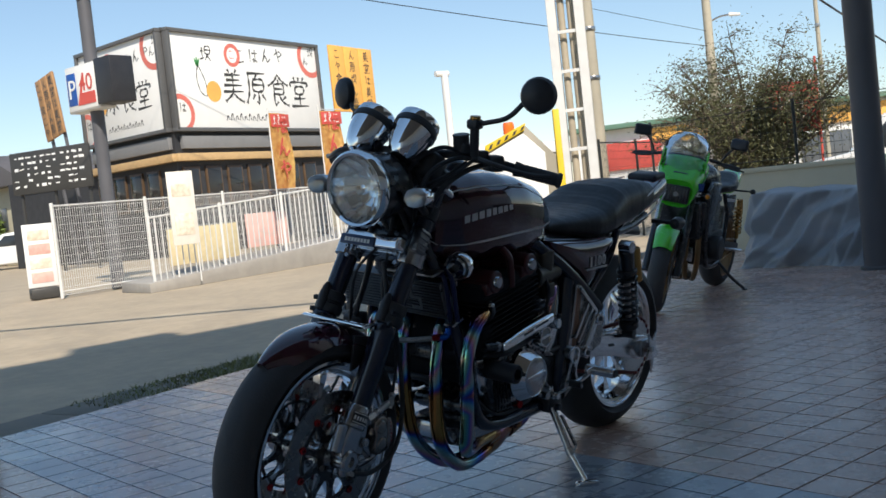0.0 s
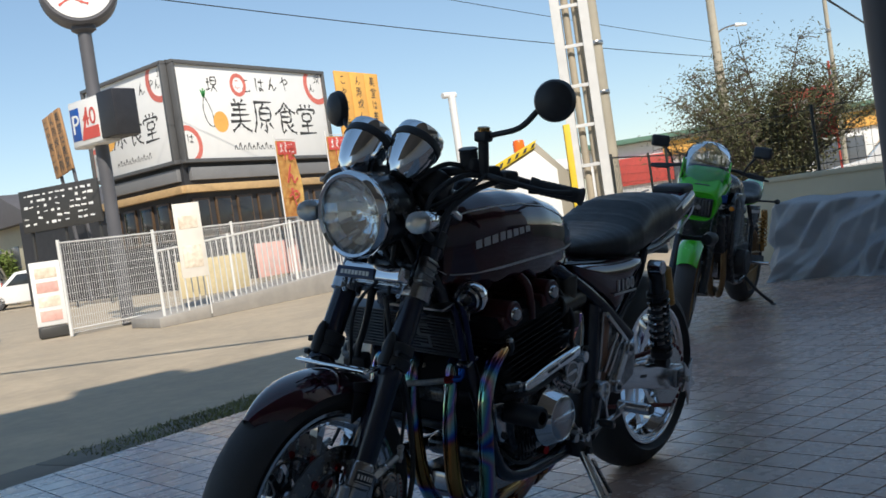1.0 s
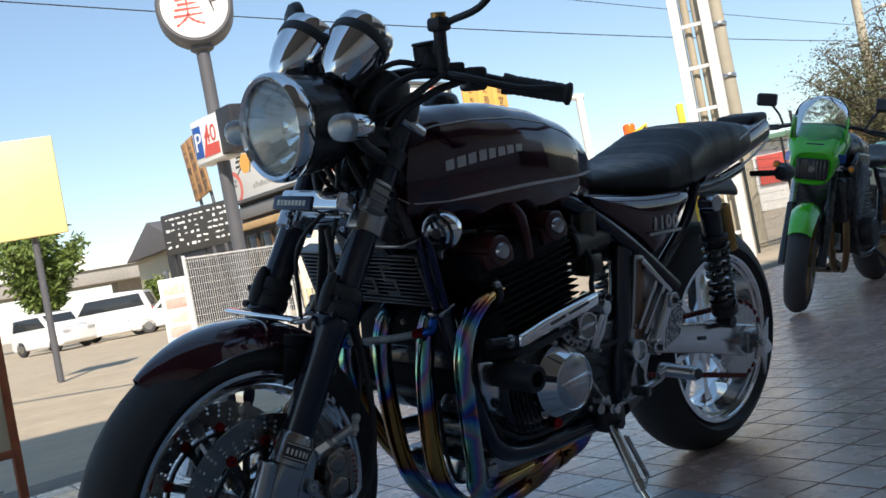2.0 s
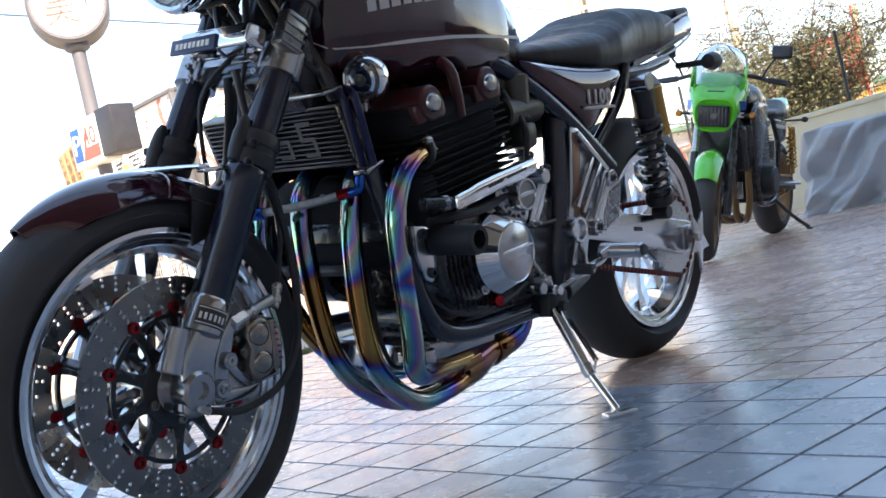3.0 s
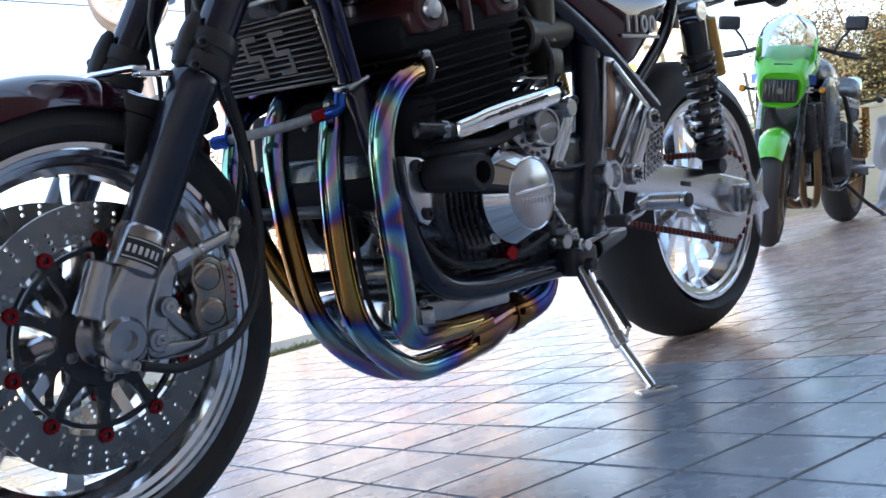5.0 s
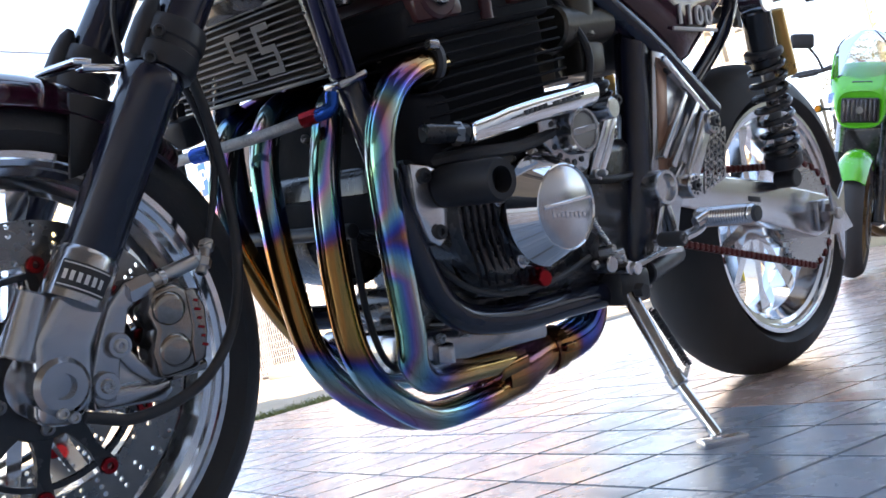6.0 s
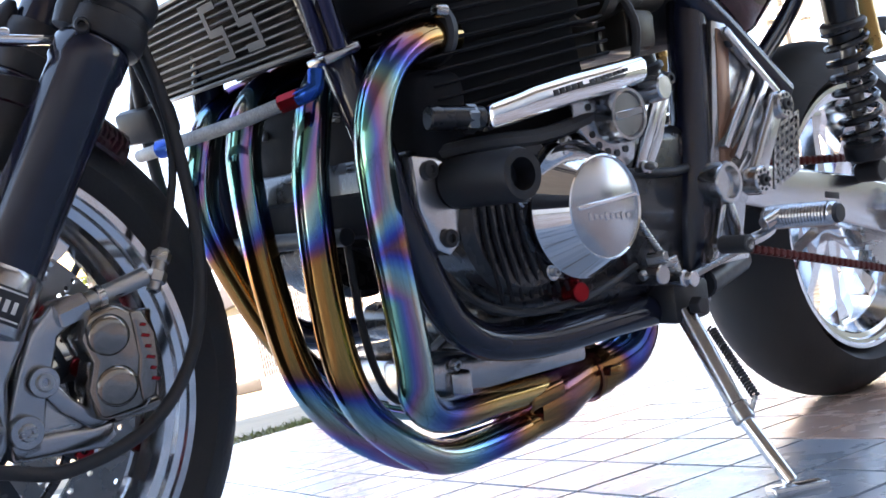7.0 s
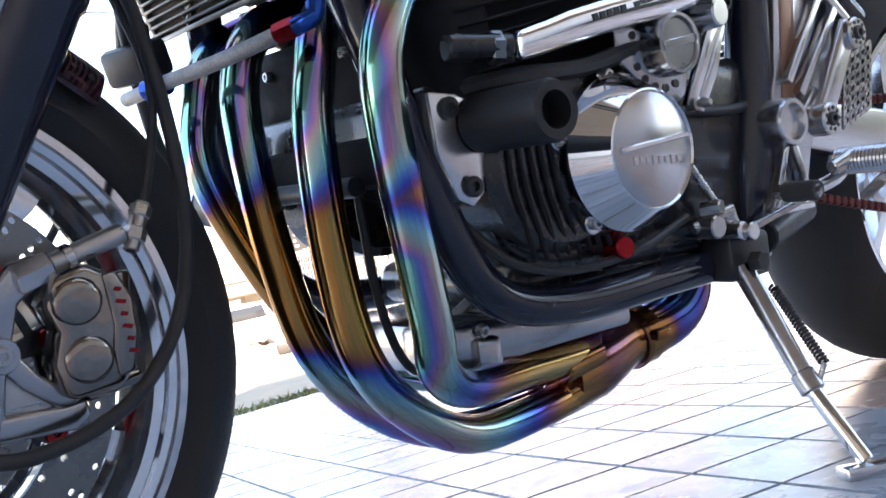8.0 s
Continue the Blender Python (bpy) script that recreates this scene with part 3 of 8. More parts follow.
for side in (-1, 1):
    y = side * 0.101
    fk = part("fork_tube", rod((fork_x(0.60), y, 0.60), (fork_x(0.955), y, 0.955), 0.0272, 28), M["gloss"], bike, "glossy black fork tube", STEER)
    part("outer_tube", lathe([(0.029, 0), (0.0305, 0.003), (0.0305, 0.20), (0.033, 0.205), (0.033, 0.225), (0.030, 0.23), (0.026, 0.232)], "Z", 32), M["gloss"], fk, "", Matrix.Translation((fork_x(0.405), y, 0.405)) @ Matrix.Rotation(math.atan(0.546), 4, "Y"))
    foot = lathe([(0.026, 0.0), (0.0335, 0.004), (0.0335, 0.052), (0.031, 0.056), (0.030, 0.058)], "Z", 32)
    foot.transform(Matrix.Translation((fork_x(0.372), y, 0.372)) @ Matrix.Rotation(math.atan(0.546), 4, "Y"))
    merge(foot, plate([(-0.026, 0.262), (0.010, 0.255), (0.034, 0.275), (0.040, 0.330), (0.064, 0.372), (0.040, 0.392), (0.008, 0.392), (-0.022, 0.345)], y - 0.021, y + 0.020, 0.012, 5))
    merge(foot, rod((-0.036, y + side * 0.004, 0.330), (-0.010, y + side * 0.004, 0.392), 0.018, 20, 0.0165))
    merge(foot, lathe([(0.011, y - 0.028 * side), (0.026, y - 0.028 * side), (0.029, y - 0.020 * side), (0.029, y + 0.022 * side), (0.024, y + 0.027 * side), (0.013, y + 0.027 * side), (0.012, y + 0.010 * side), (0.0, y + 0.010 * side)], "Y", 28, AX))
    part("fork_foot", foot, M["cast"], fk, "cast aluminium fork foot")
    lb = lathe([(0.0338, 0.012), (0.0342, 0.013), (0.0342, 0.040), (0.0338, 0.041)], "Z", 20, a0=-150 if side < 0 else 60, a1=-60 if side < 0 else 150)
    lb.transform(Matrix.Translation((fork_x(0.372), y, 0.372)) @ Matrix.Rotation(math.atan(0.546), 4, "Y"))
    part("maker_plate", lb, M["satin"], fk, "black maker's badge")
    br = bmesh.new()
    for k in range(6):
        s0 = -142 + 12.5 * k if side < 0 else 68 + 12.5 * k
        q = lathe([(0.0343, 0.021), (0.0346, 0.0215), (0.0346, 0.0305), (0.0343, 0.031)], "Z", 3, a0=s0, a1=s0 + 7)
        merge(br, q)
    for hh in (0.0145, 0.0375):
        merge(br, lathe([(0.0343, hh), (0.0346, hh + 0.0003), (0.0346, hh + 0.0012), (0.0343, hh + 0.0015)], "Z", 12, a0=-147 if side < 0 else 63, a1=-63 if side < 0 else 147))
    br.transform(Matrix.Translation((fork_x(0.372), y, 0.372)) @ Matrix.Rotation(math.atan(0.546), 4, "Y"))
    part("badge_print", br, M["whitepaint"], fk)
    # black disc stands in for the shade inside the axle recess
    part("axle_socket", lathe([(0.0, side * 0.0115), (0.0112, side * 0.0115), (0.0112, side * 0.009)], "Y", 6, AX + Vector((0, y, 0))), M["satin"], fk)
    part("foot_pocket", plate([(0.000, 0.325), (0.022, 0.322), (0.030, 0.352), (0.012, 0.366), (0.000, 0.352)], y + side * 0.016, y + side * 0.0195 if side > 0 else y - 0.0195, 0.001), M["steel"], fk)
    part("pinch_bolt", bolt((-0.005, y + side * 0.024, 0.272), (0, side, 0), 0.006, 0.006), M["steel"], fk)
    part("pinch_bolt", bolt((0.006, y + side * 0.024, 0.266), (0, side, 0), 0.006, 0.006), M["steel"], fk)
    # boot standing before the lower clamp
    pg = lathe([(0.0, -0.002), (0.012, 0.0), (0.014, 0.015), (0.0135, 0.042), (0.010, 0.062), (0.005, 0.072), (0.0, 0.074)], "Z", 20)
    pg.transform(Matrix.Translation((fork_x(0.628) - 0.040, y, 0.622)) @ Matrix.Rotation(math.atan(0.50), 4, "Y"))
    part("steering_stop", pg, M["satin"], fk)

# clamps, brace, emblem
for side in (-1, 1):
    low = bmesh.new()
    q = lathe([(0.0275, -0.030), (0.034, -0.028), (0.0365, -0.02), (0.0365, -0.006), (0.034, -0.004), (0.034, 0.004), (0.0365, 0.006), (0.0365, 0.02), (0.034, 0.028), (0.0275, 0.030)], "Z", 28)
    q.transform(Matrix.Translation((fork_x(0.63), side * 0.101, 0.630)) @ Matrix.Rotation(math.atan(0.546), 4, "Y"))
    merge(low, q)
    for dz in (-0.014, 0.014):
        bolt((fork_x(0.63) - 0.030 + dz * 0.5, side * 0.125, 0.632 + dz), (-0.5, side, 0), 0.007, 0.010, low)
    part("slider_collar", low, M["satin"], bike, "black fork slider collar", STEER)
yk = merge(box((fork_x(0.765) + 0.020, 0, 0.765), (0.050, 0.20, 0.030), 0.008, 3, (0, 28.6, 0)), box((fork_x(0.765) - 0.010, 0, 0.775), (0.030, 0.12, 0.016), 0.005, 2, (0, 28.6, 0)))
for side in (-1, 1):
    q = lathe([(0.026, -0.024), (0.036, -0.022), (0.036, 0.022), (0.026, 0.024)], "Z", 28)
    q.transform(Matrix.Translation((fork_x(0.765), side * 0.101, 0.765)) @ Matrix.Rotation(math.atan(0.57), 4, "Y"))
    merge(yk, q)
    for dz in (-0.012, 0.012):
        bolt((fork_x(0.765) - 0.034, side * 0.080, 0.768 + dz), (-1, 0, 0.3), 0.006, 0.008, yk)
part("lower_yoke", yk, M["cast"], bike, "cast grey lower fork yoke", STEER)
up = box((fork_x(0.93) + 0.012, 0, 0.935), (0.075, 0.27, 0.022), 0.009, 3, (0, 28.6, 0))
for side in (-1, 1):
    q = lathe([(0.0275, -0.016), (0.035, -0.014), (0.035, 0.014), (0.026, 0.016), (0.014, 0.022), (0.0, 0.022)], "Z", 24)
    q.transform(Matrix.Translation((fork_x(0.945), side * 0.101, 0.945)) @ Matrix.Rotation(math.atan(0.546), 4, "Y"))
    merge(up, q)
part("upper_clamp", up, M["alu"], bike, "", STEER)
part("fork_brace", merge(box((0.075, 0, 0.618), (0.022, 0.20, 0.007), 0.003), box((0.10, -0.088, 0.612), (0.05, 0.02, 0.008), 0.003), box((0.10, 0.088, 0.612), (0.05, 0.02, 0.008), 0.003)), M["chrome"], bike, "bright chrome fork brace", STEER)
em = part("fork_emblem", box((0.196, -0.030, 0.808), (0.040, 0.165, 0.036), 0.006, 3, (0, 20, 0)), M["chrome"], bike, "chrome fork cover with a blue badge", STEER)
part("badge", box((0.1735, 0.012, 0.808), (0.006, 0.110, 0.026), 0.002, 2, (0, 20, 0)), mat("badge_blue", (0.02, 0.035, 0.09), 0.3, var=0.1), em)
bmk = part("badge_mark", box((0.1700, -0.025, 0.8085), (0.002, 0.0072, 0.010), 0, 1, (0, 20, 0)), M["whitepaint"], em)
for k in range(1, 8):
    again(bmk, Matrix.Translation((0, 0.0105 * k, 0)))
sbk = box((0.250, -0.128, 0.812), (0.044, 0.026, 0.062), 0.005, 2, (0, 28, 0))
for k in range(4):
    box((0.2395 + 0.0075 * k, -0.1295, 0.7905 + 0.0135 * k), (0.047, 0.028, 0.0045), 0.001, 1, (0, 28, 0), sbk)
part("side_block", sbk, M["disc"], em, "ribbed grey block")

# front mudguard
rings = []
for k in range(25):
    a = radians(125 - 77 * k / 24)
    w = 0.012 + 0.060 * min(1.0, (k + 0.4) / 7) ** 0.55
    R = 0.318 + 0.004 * math.sin(math.pi * k / 24)
    ring = []
    for j in range(13):
        u = -1 + j / 6
        ring.append((w * u, R - 0.042 * abs(u) ** 2.6))
    for j in range(12, -1, -1):
        u = -1 + j / 6
        ring.append(((w - 0.003) * u, R - 0.003 - 0.042 * abs(u) ** 2.6))
    rings.append([AX + Vector((r * math.cos(a), yy, r * math.sin(a))) for yy, r in ring])
mg = part("front_mudguard", loft(rings), M["maroon"], bike, "glossy maroon front mudguard", STEER)
for side in (-1, 1):
    part("mudguard_stay", plate([(0.060, 0.50), (0.125, 0.52), (0.140, 0.575), (0.070, 0.590)], side * 0.069 - 0.002, side * 0.069 + 0.004, 0.001), M["satin"], mg)

# calipers
CAL = (-0.024, 0, 0.009)
cal_metal = mat("caliper_metal", (0.30, 0.265, 0.24), 0.15, 0.95, var=0.12, scale=40, bump=0.02)


def low_set(bm):
    """Caliper pieces drawn tall, brought down to their true height."""
    for v in bm.verts:
        v.co.z = 0.302 + 0.68 * (v.co.z - 0.342)
    return moved(bm, CAL)


for side in (-1, 1):
    yc = side * 0.098
    # upright along the fork with an arm up to the hex block, and a triangle along its foot
    br = plate([(0.062, 0.252), (0.088, 0.256), (0.096, 0.300), (0.106, 0.330), (0.112, 0.350), (0.136, 0.364), (0.134, 0.384), (0.110, 0.380), (0.088, 0.356), (0.074, 0.325), (0.060, 0.285)], yc - 0.010, yc + 0.011, 0.004, 3)
    cb = part("caliper_bracket", moved(br, CAL), M["cast"], bike, "machined aluminium caliper bracket", STEER)
    part("bracket_foot", moved(plate([(0.066, 0.252), (0.140, 0.247), (0.153, 0.256), (0.150, 0.270), (0.132, 0.268), (0.072, 0.272)], yc - 0.010, yc + 0.011, 0.004, 3), CAL), M["cast"], cb)
    part("bracket_brace", moved(plate([(0.090, 0.328), (0.100, 0.322), (0.118, 0.296), (0.148, 0.270), (0.134, 0.262), (0.106, 0.286), (0.086, 0.312)], yc - 0.009, yc + 0.010, 0.003, 3), CAL), M["cast"], cb)
    part("bracket_web", moved(plate([(0.078, 0.266), (0.136, 0.262), (0.106, 0.292), (0.090, 0.318)], yc - 0.003, yc + 0.004, 0.001), CAL), M["steel"], cb)
    for p, q in (((0.092, 0.316), 0.0135), ((0.073, 0.278), 0.0145)):
        part("bracket_boss", moved(lathe([(q * 0.55, side * 0.020), (q * 0.92, side * 0.020), (q, side * 0.018), (q, -side * 0.010)], "Y", 24, (p[0], yc, p[1])), CAL), M["cast"], cb)
        part("bracket_bolt", moved(bolt((p[0], yc + side * 0.014, p[1]), (0, side, 0), 0.0078, 0.009), CAL), M["steel"], cb)
    part("hex_head", moved(rod((0.112, yc + side * 0.006, 0.366), (0.140, yc + side * 0.006, 0.374), 0.0125, 6), CAL), M["alu"], cb)
    part("bracket_pin", moved(rod((0.138, yc + side * 0.004, 0.3735), (0.200, yc + side * 0.002, 0.390), 0.0085, 18), CAL), M["steel"], cb)
    part("pin_collar", moved(rod((0.150, yc + side * 0.0035, 0.3767), (0.158, yc + side * 0.003, 0.379), 0.0105, 18), CAL), M["alu"], cb)
    core = plate([(0.134, 0.296), (0.180, 0.300), (0.192, 0.340), (0.196, 0.385), (0.186, 0.425), (0.160, 0.448), (0.134, 0.438), (0.126, 0.405), (0.134, 0.374), (0.126, 0.340)], yc - 0.024, yc + 0.018, 0.010, 4)
    cal = part("brake_caliper", low_set(core), cal_metal, bike, "silver-bronze four-piston brake caliper with red marks", STEER)
    for cx, cz in ((0.150, 0.406), (0.152, 0.340)):
        dome = lathe([(0.0300, 0.0), (0.0290, side * 0.008), (0.0262, side * 0.0130), (0.0225, side * 0.0150), (0.0160, side * 0.0160), (0.0, side * 0.0164)], "Y", 36)
        for v in dome.verts:
            v.co.x *= 0.70
        part("piston_cover", low_set(moved(dome, (cx, yc + side * 0.012, cz))), cal_metal, cal)
    part("caliper_rib", low_set(plate([(0.172, 0.312), (0.186, 0.316), (0.192, 0.360), (0.192, 0.400), (0.182, 0.432), (0.170, 0.432), (0.172, 0.400), (0.174, 0.372), (0.170, 0.345)], yc + side * 0.010, yc + side * 0.027, 0.004, 3)), cal_metal, cal)
    part("caliper_bridge", low_set(rod((0.180, yc - side * 0.012, 0.312), (0.190, yc - side * 0.012, 0.428), 0.016, 18)), cal_metal, cal)
    part("caliper_tail", low_set(rod((0.150, yc, 0.300), (0.196, yc - side * 0.004, 0.304), 0.0130, 16)), cal_metal, cal)
    for k in range(6):
        part("caliper_mark", low_set(box((0.1800 + 0.0012 * k, yc + side * 0.0272, 0.412 - 0.0145 * k), (0.0085 if k % 2 else 0.0060, 0.0012, 0.0046), 0.0006, 1, (0, 24, 0))), M["redano"], cal)

# brake hoses
hz = bmesh.new()
tube([(0.180, -0.102, 0.383), (0.206, -0.092, 0.435), (0.226, -0.082, 0.520), (0.205, -0.06, 0.62), (0.20, -0.05, 0.70), (0.24, -0.04, 0.80)], 0.0042, 8, 5, hz)
tube([(0.180, 0.102, 0.383), (0.206, 0.090, 0.440), (0.212, 0.065, 0.58), (0.19, 0.03, 0.72), (0.24, -0.02, 0.80)], 0.0042, 8, 5, hz)
part("brake_hose", hz, M["plastic"], bike, "", STEER)
part("hose_fitting", merge(rod((0.180, -0.102, 0.384), (0.199, -0.095, 0.420), 0.0066, 12), rod((0.184, -0.1005, 0.391), (0.189, -0.0985, 0.401), 0.0095, 6), rod((0.193, -0.097, 0.409), (0.198, -0.0953, 0.418), 0.0090, 6)), M["steel"], bike, "silver hose fitting", STEER)
part("speed_cable", tube([(0.020, -0.120, 0.262), (0.075, -0.128, 0.250), (0.150, -0.132, 0.272), (0.205, -0.120, 0.330), (0.232, -0.100, 0.42), (0.225, -0.085, 0.55), (0.20, -0.07, 0.66), (0.19, -0.06, 0.76)], 0.0062, 10), M["plastic"], bike, "black cable", STEER)

# headlamp
HL = Matrix.Translation((0.186, -0.042, 0.948)) @ Matrix.Rotation(radians(-3), 4, "Y")
hl = part("headlamp", lathe([(0.0, 0.095), (0.035, 0.090), (0.068, 0.065), (0.086, 0.02), (0.090, -0.04), (0.090, -0.06), (0.086, -0.06), (0.082, 0.01), (0.06, 0.055), (0.0, 0.08)], "X", 56), M["black"], bike, "round chrome-rimmed headlamp", HL)
part("headlamp_rim", lathe([(0.084, -0.062), (0.091, -0.050), (0.0955, -0.055), (0.097, -0.066), (0.0955, -0.078), (0.090, -0.084), (0.084, -0.080), (0.084, -0.062)], "X", 64), M["chrome"], hl, "chrome rim")
# multi-facet bowl: rings of separate bulged facets, each turned a little its own way
rnd_hl = random.Random(8)
fc = bmesh.new()
bowl = [(0.0845, -0.071), (0.070, -0.043), (0.050, -0.019), (0.028, -0.005), (0.0, 0.0)]
for ring, sectors in enumerate((22, 16, 12, 8)):
    (r0, x0), (r1, x1) = bowl[ring], bowl[ring + 1]
    for k in range(sectors):
        bulge, slant = rnd_hl.uniform(0.0012, 0.0030), rnd_hl.uniform(-0.0022, 0.0022)
        rows = []
        for r, x in ((r0, x0), ((r0 + r1) / 2, (x0 + x1) / 2 + 0.0008), (r1, x1)):
            row = []
            for i in range(5):
                u = i / 4
                a = 2 * math.pi * (k + u) / sectors
                dx = bulge * (1 - (2 * u - 1) ** 2) + slant * (u - 0.5)
                row.append(fc.verts.new((x + 0.001 - dx * min(1.0, r / 0.03), r * math.cos(a), r * math.sin(a))))
            rows.append(row)
        for ra, rb2 in zip(rows, rows[1:]):
            for i in range(4):
                fc.faces.new((ra[i], ra[i + 1], rb2[i + 1], rb2[i]))
bmesh.ops.remove_doubles(fc, verts=fc.verts, dist=0.00002)
part("reflector", fc, M["mirror"], hl, "faceted silver reflector", angle=25)
part("lens", lathe([(0.085, -0.070), (0.078, -0.075), (0.070, -0.079), (0.058, -0.0835), (0.045, -0.087), (0.025, -0.0905), (0.0005, -0.092)], "X", 48), M["thin"], hl, "clear glass lens").visible_shadow = False
part("bulb", lathe([(0.0, -0.052), (0.009, -0.049), (0.0125, -0.032), (0.010, -0.004), (0.0, -0.002)], "X", 20), M["chrome"], hl)
for side in (-1, 1):
    part("headlamp_stay", plate([(0.17, 0.945), (0.18, 0.915), (0.29, 0.895), (0.30, 0.93)], -0.046 + side * 0.091, -0.046 + side * 0.096, 0.001), M["satin"], hl, "", HL.inverted())
# meters
for xx, yy, zz in ((0.276, -0.080, 1.072), (0.244, 0.036, 1.082)):
    Q = Matrix.Translation((xx, yy, zz)) @ Matrix.Rotation(radians(44), 4, "Y") @ Matrix.Scale(1.10, 4)
    mc = part("meter_cup", lathe([(0.0, -0.066), (0.020, -0.064), (0.034, -0.050), (0.0450, -0.020), (0.0500, 0.008), (0.0505, 0.012), (0.046, 0.012), (0.040, 0.0), (0.0, -0.005)], "Z", 40), M["chrome"], bike, "chrome instrument cup with black band", Q)
    part("meter_band", lathe([(0.0500, 0.010), (0.0530, 0.012), (0.0535, 0.026), (0.0515, 0.029), (0.046, 0.029), (0.046, 0.010), (0.0500, 0.010)], "Z", 40), M["plastic"], mc)
    part("meter_bezel", lathe([(0.0510, 0.028), (0.0515, 0.040), (0.0490, 0.048), (0.0450, 0.050), (0.0450, 0.028), (0.0510, 0.028)], "Z", 40), M["chrome"], mc, "chrome bezel")
    part("meter_face", lathe([(0.046, 0.033), (0.046, 0.035), (0.0, 0.035)], "Z", 32), M["satin"], mc)
part("meter_bracket", merge(box((0.265, 0, 1.010), (0.06, 0.20, 0.010), 0.003, 2, (0, 25, 0)), box((0.295, -0.06, 0.985), (0.03, 0.03, 0.05), 0.006), box((0.295, 0.06, 0.985), (0.03, 0.03, 0.05), 0.006), box((0.265, 0, 1.03), (0.03, 0.05, 0.03), 0.006), box((0.318, -0.035, 0.995), (0.075, 0.20, 0.075), 0.018, 3, (0, 25, 0)), box((0.345, -0.10, 0.965), (0.06, 0.075, 0.055), 0.014, 3, (0, 25, 0))), M["plastic"], bike, "", STEER)
# handlebar with grips, levers, switchgear and mirrors
hb = part("handlebar", tube([(0.50, -0.375, 0.975), (0.455, -0.30, 0.995), (0.395, -0.20, 1.025), (0.355, -0.12, 1.030), (0.345, 0, 1.02), (0.355, 0.12, 1.030), (0.395, 0.20, 1.025), (0.455, 0.30, 0.995), (0.50, 0.375, 0.975)], 0.0115, 14), M["satin"], bike, "black handlebar", STEER)
for side in (-1, 1):
    gr = lathe([(0.010, 0.0), (0.019, 0.002), (0.021, 0.008), (0.0165, 0.014)] + [(0.0165 + 0.0012 * (k % 2), 0.018 + 0.006 * k) for k in range(16)] + [(0.0195, 0.12), (0.019, 0.126), (0.010, 0.128)], "Z", 20)
    q = Vector((0, 0, 1)).rotation_difference(Vector((-0.515, -side * 0.83, 0.22)).normalized()).to_matrix().to_4x4()
    part("grip", gr, M["rubber"], hb, "", Matrix.Translation((0.506, side * 0.385, 0.973)) @ q)
    sw = box((0.412, side * 0.235, 1.012), (0.040, 0.055, 0.042), 0.008, 3, (0, 0, side * 30))
    part("switch_box", sw, M["plastic"], hb)
    cl = merge(box((0.385, side * 0.205, 1.030), (0.05, 0.03, 0.028), 0.006, 2, (0, 0, side * 30)), tube([(0.37, side * 0.205, 1.025), (0.375, side * 0.26, 1.012), (0.425, side * 0.33, 0.99), (0.465, side * 0.375, 0.985)], [0.008, 0.007, 0.006, 0.008], 8, 4))
    part("lever", cl, M["satin"], hb, "black lever")
    jx, jz, mx, my, mz = (0.0, 0.026, 0.396, 0.380, 1.180) if side < 0 else (0.035, 0.045, 0.428, 0.298, 1.178)
    ms = part("mirror_stalk", tube([(0.375 + jx, side * 0.205, 1.04 + jz * 0.5), (0.372 + jx, side * 0.213, 1.075 + jz), ((0.372 + jx + mx) / 2, side * (0.213 + my) / 2, 1.102 + jz * 0.8), (mx, side * (my - 0.035), mz - 0.014)], 0.0065, 10), M["satin"], bike, "black mirror stalk")
    sj = part("stalk_joint", merge(rod((0.378 + jx, side * 0.204, 1.018), (0.370 + jx, side * 0.210, 1.072 + jz), 0.012, 14), box((0.368 + jx, side * 0.212, 1.080 + jz), (0.034, 0.034, 0.026), 0.007)), M["satin"], ms, "black joint")
    part("joint_cap", rod((0.366 + jx, side * 0.214, 1.090 + jz), (0.365 + jx, side * 0.215, 1.101 + jz), 0.014, 18), M["gold"], sj, "gold anodised cap")
    qm = Matrix.Translation((mx, side * my, mz)) @ Matrix.Rotation(radians(90), 4, "Y") @ Matrix.Rotation(radians(side * 18), 4, "X")
    part("mirror_head", lathe([(0.0, -0.018), (0.025, -0.016), (0.041, -0.008), (0.0460, 0.003), (0.0460, 0.010), (0.0435, 0.012), (0.042, 0.009), (0.0, 0.009)], "Z", 40), M["satin"], ms, "round black mirror", qm)
# reservoirs, ignition block and the tangle of cables before the tank
for side in (-1, 1):
    mcb = part("master_cylinder", merge(box((0.372, side * 0.175, 1.045), (0.050, 0.055, 0.030), 0.008, 3, (0, 10, side * 25)), rod((0.362, side * 0.168, 1.045), (0.358, side * 0.168, 1.078), 0.021, 22)), M["plastic"], hb, "black fluid reservoir")
    part("reservoir_lid", rod((0.358, side * 0.168, 1.078), (0.357, side * 0.168, 1.084), 0.0225, 22), M["satin"], mcb)
part("ignition_block", merge(box((0.318, 0.0, 0.985), (0.050, 0.070, 0.060), 0.012, 3, (0, 24, 0)), rod((0.325, 0.0, 1.010), (0.338, 0.0, 1.040), 0.019, 20)), M["plastic"], bike)
